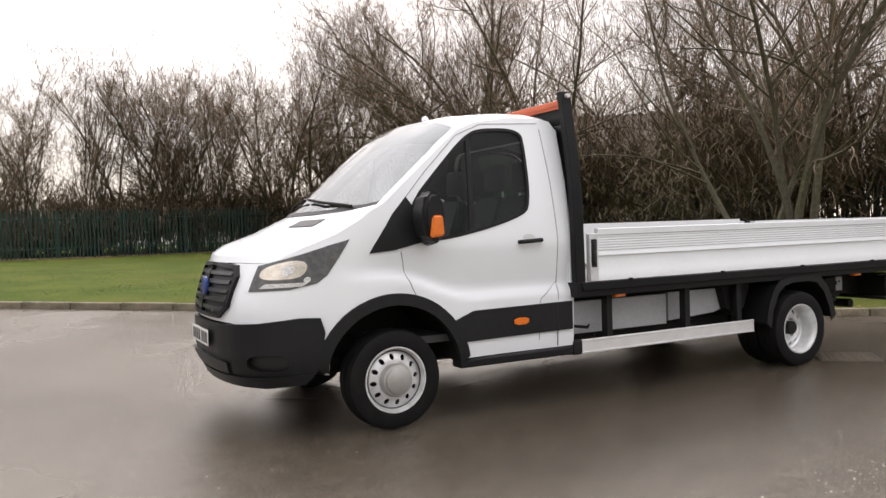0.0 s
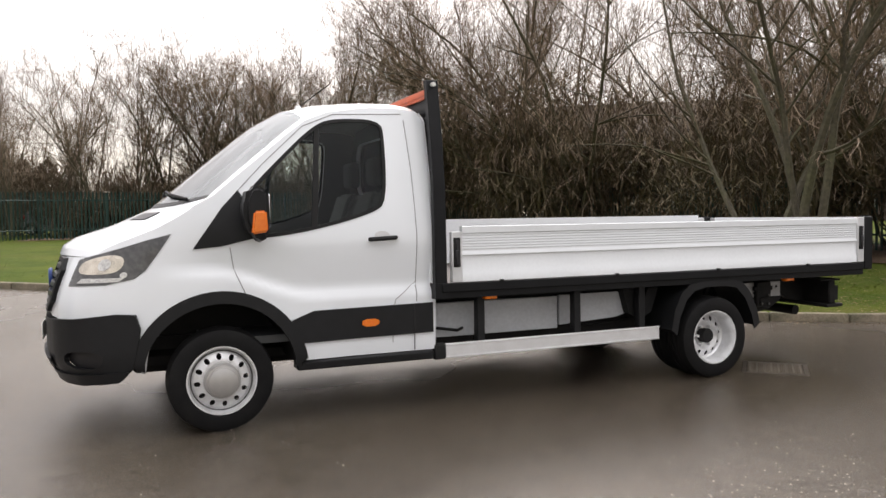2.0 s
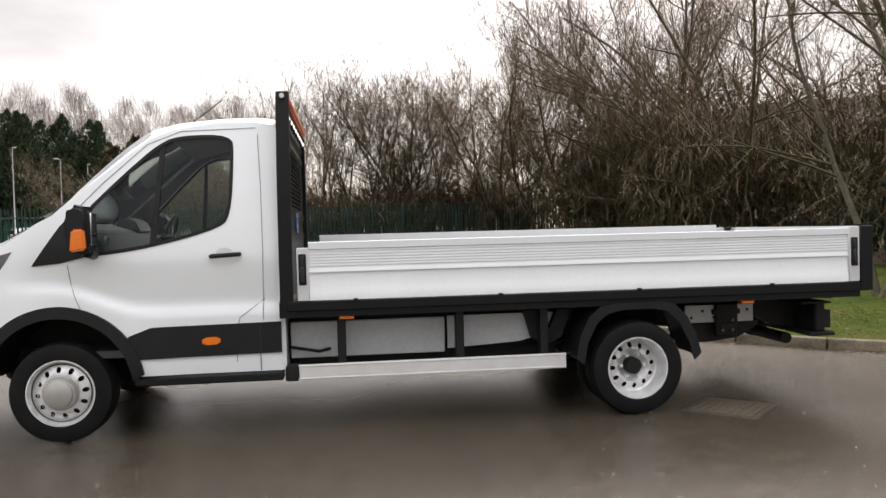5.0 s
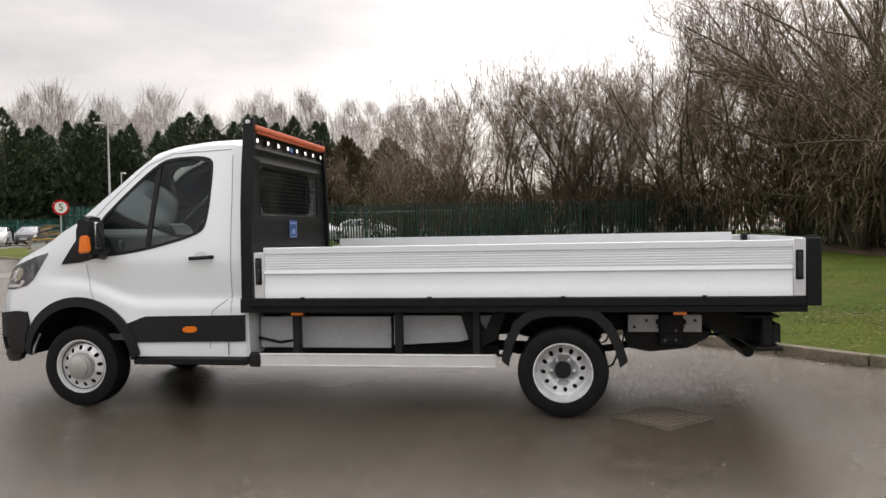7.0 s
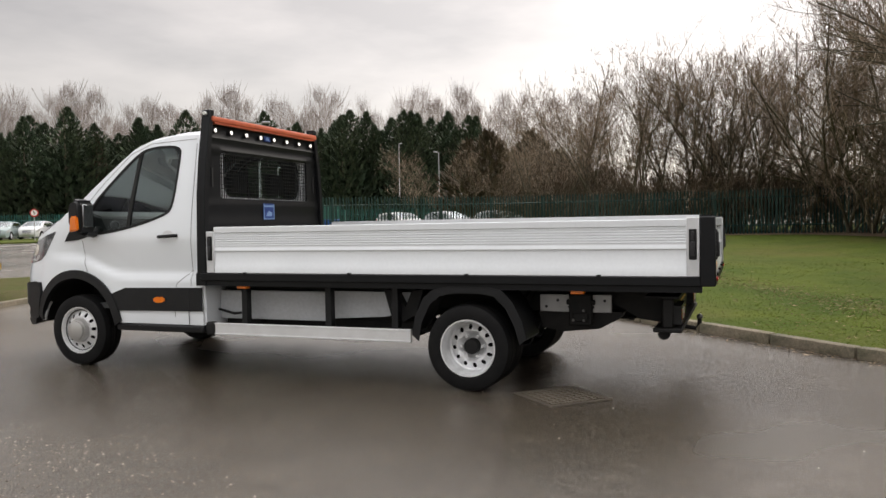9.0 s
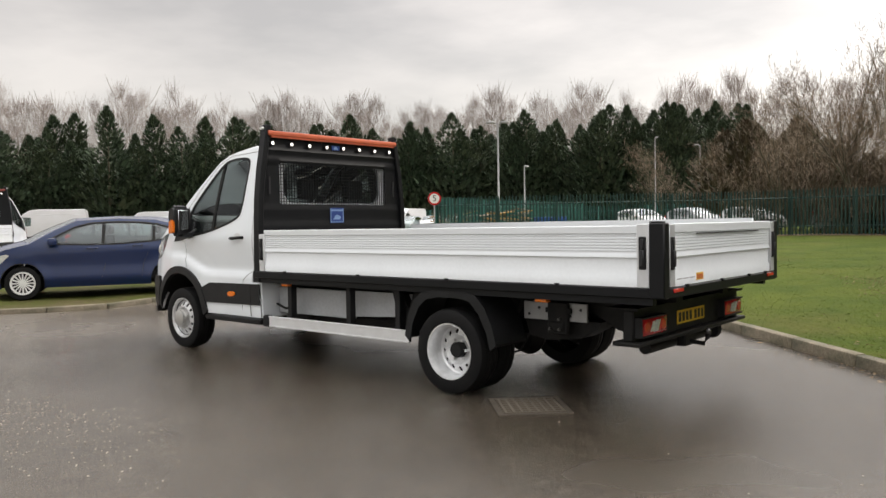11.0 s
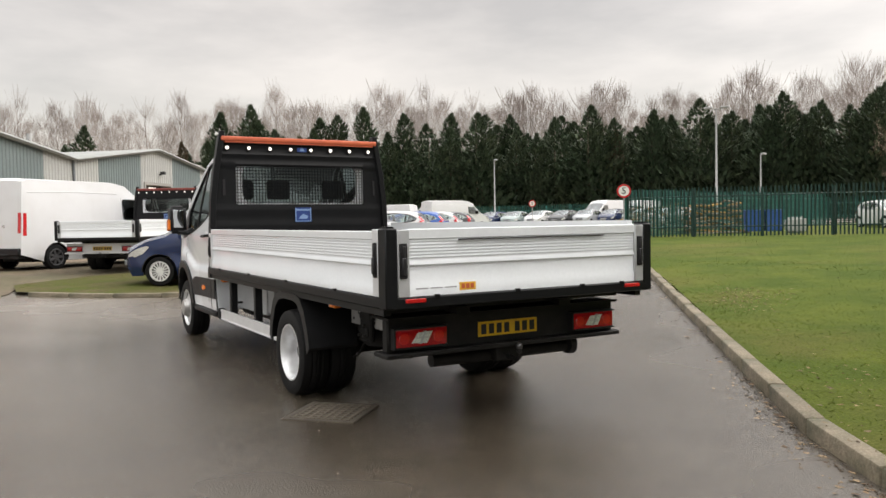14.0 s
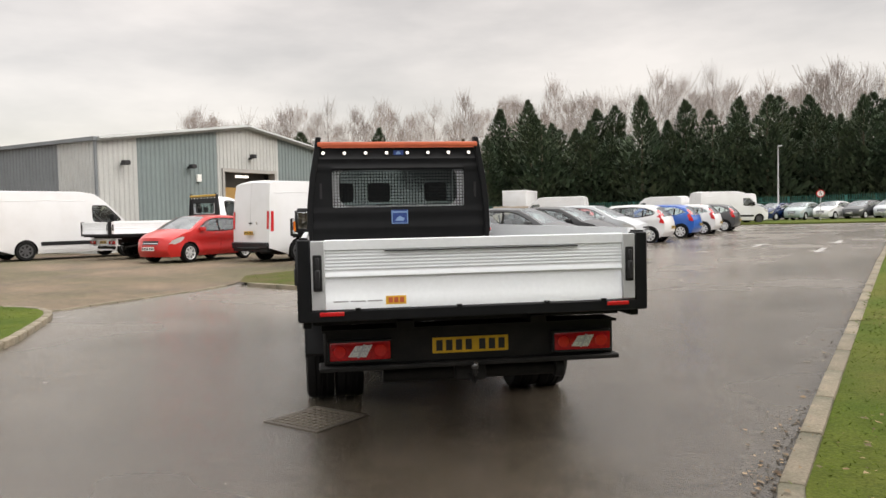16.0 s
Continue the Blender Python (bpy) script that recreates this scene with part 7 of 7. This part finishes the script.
    part("back_wall", box(-8.6, 26.0, -D, -D + 0.1, -0.3, eave), M_CLADL, B)
    part("gutter", box(-8.9, -8.68, -D, 0.2, eave - 0.02, eave + 0.14), M_CLADD, B)
    part("downpipe", cyl(nb(), (-8.75, 0.1, 2.4), 0.07, 5.0, "z", 8), M_CLADD, B)
    part("downpipe", cyl(nb(), (8.7, 0.1, 2.4), 0.07, 5.0, "z", 8), M_CLADD, B)
    part("flue", cyl(nb(), (10.5, -4, 5.9), 0.16, 1.6, "z", 10), M_GREYSTEEL, B)
    part("flue", cyl(nb(), (-9.5, -12, 5.2), 0.16, 1.2, "z", 10), M_GREYSTEEL, B)
    for s0 in (-7.6, -3.9):
        part("floodlight", bx(box(s0, s0 + 0.3, 0.2, 0.5, 3.9, 4.1, bev=0.03), s0 + 0.1, s0 + 0.2, 0.0, 0.25, 3.9, 4.0), M_INK, B)
    part("wall_box", box(-3.3, -3.05, 0.03, 0.15, 3.3, 3.65), M_PLATEW, B)
    # the facade looks the other way: turn every piece over the building line
    for o in B.children_recursive:
        o.data.transform(Matrix.Diagonal((1, -1, 1, 1)))
        o.data.flip_normals()
    return B


warehouse()

# ---------- far verge, timber fence, compound stores ----------
sheet("far_verge", [(10 + d * math.cos(radians(a_)), -2 + d * math.sin(radians(a_))) for a_, d in [(153, 62), (148, 61), (142, 60), (136, 60), (136, 76), (142, 76), (148, 77), (153, 78)]], lambda x, y: lift(x, y) + 0.09, M_GRASS, 4, "grass verge beyond the road", "grass verge", 0.1)
M_TIMBER = mat("weathered_timber", (0.33, 0.28, 0.22), 0.85, spot=(0.25, 0.21, 0.16), scale=2, amount=0.7, obj_random=0.12)
M_CRATE = mat("blue_plastic_bin", (0.03, 0.10, 0.32), 0.5)
tf = tagged(new("timber_fence"), "weathered upright timber board fence by the warehouse", "fence")
bm = box(-0.07, 0.07, -0.012, 0.012, 0, 1.9)
me = part("board", bm, M_TIMBER, tf, smooth=0).data
bpy.data.objects.remove(tf.children[0])
for k in range(70):
    o = new("board", me)
    o.parent = tf
    x0, y0 = -50.5 - 0.11 * k, 13.2 + 0.095 * k
    o.matrix_basis = pose(x0, y0, lift(x0, y0) + rt.uniform(-0.03, 0.03), 0, 0, 139)
for k in range(2):
    part("timber_rail", tube(nb(), [(-50.5, 13.15, 0.6 + k + lift(-50, 13)), (-58.2, 19.8, 0.6 + k + lift(-58, 20))], 0.04, 4), M_TIMBER, tf, smooth=0)
for k, (px, py) in enumerate([(-14.35, 27.9), (-13.75, 28.5)]):
    b_ = thing("storage_bin", px, py, lawn_h(px, py), 50, "large blue plastic storage bin in the compound", "bin", "compound bins")
    b_.scale = (0.68, 0.68, 0.85)
    part("bin_body", prism_round([(-0.5, 0.1), (0.5, 0.1), (0.55, 1.2), (-0.55, 1.2)], -0.5, 0.5, 0.04), M_CRATE, b_)
    part("bin_lid", box(-0.58, 0.58, -0.55, 0.55, 1.2, 1.27, bev=0.02), M_CRATE, b_)
for k in range(6):
    px, py = -18.6 + 0.62 * k, 24.6 + 0.66 * k
    st_ = thing("timber_stack", px, py, lawn_h(px, py), 45 + rt.uniform(-25, 25), "untidy heap of pale timber, pallets and boards", "timber", "compound timber")
    zz = 0.0
    for j in range(15):
        w_ = rt.uniform(0.35, 0.95) * (1 - 0.03 * j)
        bm = box(-w_, w_, -0.09, 0.09, -0.03, 0.03, bev=0.006)
        tilt = pose(rt.uniform(-.25, .25), rt.uniform(-.4, .4), 0.06 + zz, rt.uniform(-8, 8), rt.uniform(-14, 14) * min(j, 1), rt.uniform(-40, 40))
        bmesh.ops.transform(bm, matrix=tilt, verts=bm.verts)
        part("plank", bm, (M_TIMBER, M_SHUTTER, M_KERB)[j % 3], st_)
        zz += rt.uniform(0.06, 0.13)
for k, (px, py) in enumerate([(-18.9, 24.6), (-12.9, 29.0)]):
    sk = thing("rubble_bag", px, py, lawn_h(px, py), 40 * k, "bulging pale builders bag beside the timber", "bag", "compound bags")
    part("bag_body", prism_round([(-0.42, 0), (0.42, 0), (0.48, 0.4), (0.40, 0.75), (-0.42, 0.7), (-0.48, 0.35)], -0.42, 0.42, 0.1), M_CLADL, sk)

# ---------- manhole cover ----------
M_IRON = mat("rusty_cast_iron", (0.085, 0.070, 0.055), 0.6, 0.1, spot=(0.12, 0.10, 0.075), scale=8, amount=0.8, fine=0.3)
mh = thing("manhole_cover", 4.67, -0.98, 0.0, 45, "rusty square cast-iron drain cover in the asphalt", "drain cover")
mh.scale = (0.85, 0.85, 1)
part("cover_frame", bx(bx(bx(box(-0.31, 0.31, -0.31, -0.27, -0.02, 0.008), -0.31, 0.31, 0.27, 0.31, -0.02, 0.008), -0.31, -0.27, -0.27, 0.27, -0.02, 0.008), 0.27, 0.31, -0.27, 0.27, -0.02, 0.008), M_IRON, mh, smooth=0)
part("cover_plate", box(-0.265, 0.265, -0.265, 0.265, -0.02, 0.004), M_IRON, mh)
M_IRONL = mat("worn_iron_ribs", (0.19, 0.16, 0.125), 0.6, 0.2, spot=(0.12, 0.10, 0.078), scale=9, amount=0.8, fine=0.3)
bm = box(-0.262, 0.262, -0.009, 0.009, 0.002, 0.011)
me = part("cover_rib", bm, M_IRONL, mh, smooth=0).data
bpy.data.objects.remove([c for c in mh.children if c.name.startswith("cover_rib")][0])
for i in range(8):
    for turn in (0, 90):
        o = new("cover_rib", me)
        o.parent = mh
        c_ = -0.238 + 0.068 * i
        o.matrix_basis = pose(0, c_, 0) if turn == 0 else pose(c_, 0, 0.0006, 0, 0, 90)

# ---------- buildings behind the trees ----------
M_BRICK = mat("brown_brick_far", (0.10, 0.075, 0.06), 0.85, spot=(0.08, 0.06, 0.05), scale=1.5, amount=0.8, fine=0.15)
M_TILE = mat("brown_roof_tiles", (0.12, 0.095, 0.08), 0.8, spot=(0.09, 0.075, 0.065), scale=1.5, amount=0.8, fine=0.15)


def house(x, y, rz, L, W_, eave, ridge, label):
    H = thing("house", x, y, lift(x, y), rz, label, "house")
    part("wall", prism(nb(), [(-W_ / 2, 0), (W_ / 2, 0), (W_ / 2, eave), (0, ridge - 0.1), (-W_ / 2, eave)], -L / 2, L / 2, "x"), M_BRICK, H, smooth=0)
    for sg in (-1, 1):
        part("roof", prism(nb(), [(0, ridge + 0.05), (sg * (W_ / 2 + 0.4), eave - 0.15), (sg * (W_ / 2 + 0.4), eave - 0.32), (0, ridge - 0.12)], -L / 2 - 0.3, L / 2 + 0.3, "x"), M_TILE, H, smooth=0)
    n = int(L / 3)
    for k in range(n):
        cx = -L / 2 + (k + 0.5) * L / n
        for sg in (-1, 1):
            for zz in ((1.0, 2.2), (3.6, 4.8)):
                if zz[1] < eave:
                    w = part("window", box(cx - 0.6, cx + 0.6, sg * W_ / 2 - 0.04, sg * W_ / 2 + 0.04, zz[0], zz[1]), M_PLATEW, H, smooth=0)
                    part("pane", box(cx - 0.52, cx + 0.52, sg * W_ / 2 - 0.06, sg * W_ / 2 + 0.06, zz[0] + 0.08, zz[1] - 0.08), M_DARKGLASS, w, smooth=0)


house(44, 46, -35, 26, 14, 6.0, 10.0, "brown brick building with a pitched roof behind bare trees")
house(28, 60, -20, 12, 9, 5.2, 8.0, "brown brick house behind bare trees")
house(66, 20, -50, 24, 12, 6.5, 10.0, "brown brick building behind bare trees")


# ---------- grass blades ----------
def blades(name, spots, h, label, seed, tall=0.024):
    """A scatter of single blades at the given places."""
    rg = np.random.RandomState(seed)
    vs, fs = [], []
    R = rg.uniform(0, 1, (len(spots), 3))
    B = rg.normal(0, 1.7, (len(spots), 2))
    for (x, y), (ra, rw, rt_), (bx0, by0) in zip(spots, R.tolist(), B.tolist()):
        z = h(x, y) - 0.01
        a, w, t = 6.283 * ra, 0.004 + 0.007 * rw, tall * (0.4 + 0.9 * rt_)
        o = len(vs)
        vs += [(x - w * math.cos(a), y - w * math.sin(a), z), (x + w * math.cos(a), y + w * math.sin(a), z), (x + bx0 * t, y + by0 * t, z + t)]
        fs.append((o, o + 1, o + 2))
    me = bpy.data.meshes.new(name)
    me.from_pydata(vs, [], fs)
    me.materials.append(M_BLADE)
    return tagged(new(name, me), label, "grass", kind="stuff")


def scatter(x0, x1, y0, y1, n, keep):
    rg = np.random.RandomState(n)
    return [(x, y) for x, y in zip(rg.uniform(x0, x1, n).tolist(), rg.uniform(y0, y1, n).tolist()) if keep(x, y)]


def right_of_kerb(x, y):
    kx = [p[0] for p in KERB][::-1]
    ky = [p[1] for p in shifted(KERB, -0.13)][::-1]
    return y > float(np.interp(x, kx, ky))


def lawn_spots(n):
    """Places for blades, fewer the farther they stand from the yard's corner."""
    rg = np.random.RandomState(12)
    x, y = rg.uniform(-16, 13, n), rg.uniform(0, 32, n)
    kx, ky = [p[0] for p in KERB][::-1], [p[1] for p in shifted(KERB, -0.13)][::-1]
    ok = (y > np.interp(x, kx, ky)) & (rg.uniform(0, 1, n) < np.minimum(1, (6.0 / (2.0 + np.hypot(x - 7, y))) ** 1.6))
    return list(zip(x[ok].tolist(), y[ok].tolist()))


blades("lawn_grass", lawn_spots(620000), lawn_h, "short uneven winter grass blades", 5)
blades("verge_grass", scatter(-11, -5, -2.5, 7, 14000, lambda x, y: inside((x, y), [(-7.3, -2.6), (-6.55, -2.0), (-5.45, -0.6), (-5.1, 0.6), (-5.55, 2.6), (-5.65, 4.2), (-8.2, 7.5), (-11, 5.0), (-12, 2.5), (-10.2, -1.0), (-8.8, -2.6)]) and noise.noise(Vector((x, y, 0))) > -0.15), left_h, "sparse grass blades on the verge", 6)
blades("island_grass", scatter(-4.5, 1.6, -9, -4.5, 12000, lambda x, y: inside((x, y), inset(NEAR_ISLAND, -0.12))), lambda x, y: lift(x, y) + 0.075, "short grass blades on the island", 7)


# ---------- worn road arrows ----------
M_ROADPAINT = mat("worn_white_road_paint", (0.42, 0.41, 0.39), 0.7, spot=(0.16, 0.15, 0.14), scale=5, amount=0.9, fine=0.3)
for ax, ay, rz_ in ((-13.2, 13.4, 139.8), (-13.4, 16.4, -40.2), (-9.5, 13.0, -40.2)):
    bm = nb()
    q = [(-1.2, -0.08), (0.4, -0.08), (0.4, -0.28), (1.1, 0), (0.4, 0.28), (0.4, 0.08), (-1.2, 0.08)]
    c_, s_ = math.cos(radians(rz_)), math.sin(radians(rz_))
    bm.faces.new([bm.verts.new((ax + c_ * u - s_ * v, ay + s_ * u + c_ * v, lift(ax + c_ * u - s_ * v, ay + s_ * u + c_ * v) + 0.006)) for u, v in q])
    tagged(part("road_arrow", bm, M_ROADPAINT, smooth=0), "worn white arrow painted on the asphalt", "road marking")


# ---------- loose grit and fallen leaves ----------
M_GRIT = mat("pale_grit", (0.24, 0.21, 0.18), 0.85, spot=(0.12, 0.10, 0.085), scale=3, amount=0.8, island=0.5)
M_LEAF = mat("dead_leaves", (0.12, 0.072, 0.038), 0.8, spot=(0.30, 0.22, 0.13), scale=9, amount=0.8, island=0.6)
# Dark grit carries the kerb's shadow line as well as its wet dirt.
M_GUTTER = mat("wet_shadow_gutter_grit", (0.035, 0.028, 0.02), 0.5, spot=(0.06, 0.045, 0.03), scale=3, amount=0.8, island=0.4)


def litter(name, n, place, size, flat, material, label, seed):
    """Small stones or leaves lying on the ground: squashed four-cornered bits."""
    rg = np.random.RandomState(seed)
    vs, fs = [], []
    for _ in range(n):
        x, y, z = place(rg)
        r, a = size * (0.4 + 1.6 * rg.uniform() ** 3), rg.uniform(0, 6.283)
        o = len(vs)
        for k in range(4):
            q = r * rg.uniform(0.7, 1.2)
            vs.append((x + q * math.cos(a + 1.571 * k), y + q * math.sin(a + 1.571 * k) * (0.6 if flat else 0.9), z + 0.001 + (rg.uniform(0, 0.01) if flat else 0)))
        vs.append((x, y, z + (0.004 if flat else r * 0.8)))
        fs += [(o, o + 1, o + 4), (o + 1, o + 2, o + 4), (o + 2, o + 3, o + 4), (o + 3, o, o + 4)]
    me = bpy.data.meshes.new(name)
    me.from_pydata(vs, [], fs)
    me.materials.append(material)
    return tagged(new(name, me), label, "debris", kind="stuff")


def by_kerb(rg, wide=0.12):
    k = rg.randint(2, 9)
    f = rg.uniform()
    x, y = KERB[k][0] * (1 - f) + KERB[k + 1][0] * f, KERB[k][1] * (1 - f) + KERB[k + 1][1] * f
    d = abs(rg.normal(0, wide)) + 0.03
    return x - d * 0.62, y - d * 0.78, lift(x, y)


def in_yard(rg):
    x, y = rg.uniform(-2, 7.5), rg.uniform(-4.6, -0.6)
    return x, y, lift(x, y)


def in_patch(rg):
    x, y = 2.2 + rg.normal(0, 0.75), -3.55 + rg.normal(0, 0.38)
    return x, y, lift(x, y)


def on_lawn(rg):
    while True:
        x, y = rg.uniform(-14, 13), rg.uniform(1, 31)
        if right_of_kerb(x, y):
            return x, y, lawn_h(x, y) + 0.015


litter("loose_grit", 1800, in_patch, 0.0055, False, M_GRIT, "loose pale grit washed onto the asphalt", 8)
litter("yard_grit", 900, in_yard, 0.0045, False, M_GRIT, "scattered small stones on the asphalt", 9)
litter("gutter_leaves", 700, by_kerb, 0.016, True, M_LEAF, "dead leaves and dirt along the kerb", 10)
def under_trees(rg):
    """In loose clusters on the grass round the two old trees."""
    while True:
        k = rg.randint(0, 60)
        cx, cy = 9.0 + 3.2 * math.sin(k * 2.4) + 0.03 * k, 2.4 + 1.9 * math.cos(k * 1.7)
        x, y = cx + rg.normal(0, 0.45), cy + rg.normal(0, 0.4)
        if right_of_kerb(x, y + 0.1):
            return x, y, lawn_h(x, y) + 0.03


litter("fallen_leaves", 2600, under_trees, 0.018, True, M_LEAF, "brown and pale fallen leaves in clusters on the grass", 13)
litter("gutter_grit", 2200, lambda rg: by_kerb(rg, 0.04), 0.006, False, M_GUTTER, "dark wet grit for the shadow line along the kerb foot", 14)
def along_lawn(rg):
    """In loose clusters on the lawn within a few metres of the kerb."""
    while True:
        k = rg.randint(0, 90)
        cx, back = 2.0 + 6.5 * ((k * 0.618) % 1.0), 0.4 + 3.6 * ((k * 0.381 + 0.2) % 1.0)
        cy = 0.55 + (7.9 - cx) * 0.82 + back
        x, y = cx + 0.45 * back + rg.normal(0, 0.32), cy + rg.normal(0, 0.26)
        if right_of_kerb(x, y):
            return x, y, lawn_h(x, y) + 0.02


litter("lawn_edge_leaves", 4200, along_lawn, 0.014, True, M_LEAF, "small brown dead leaves trodden into the grass near the kerb", 15)
litter("lawn_leaves", 500, on_lawn, 0.017, True, M_LEAF, "scattered dead leaves on the grass", 11)
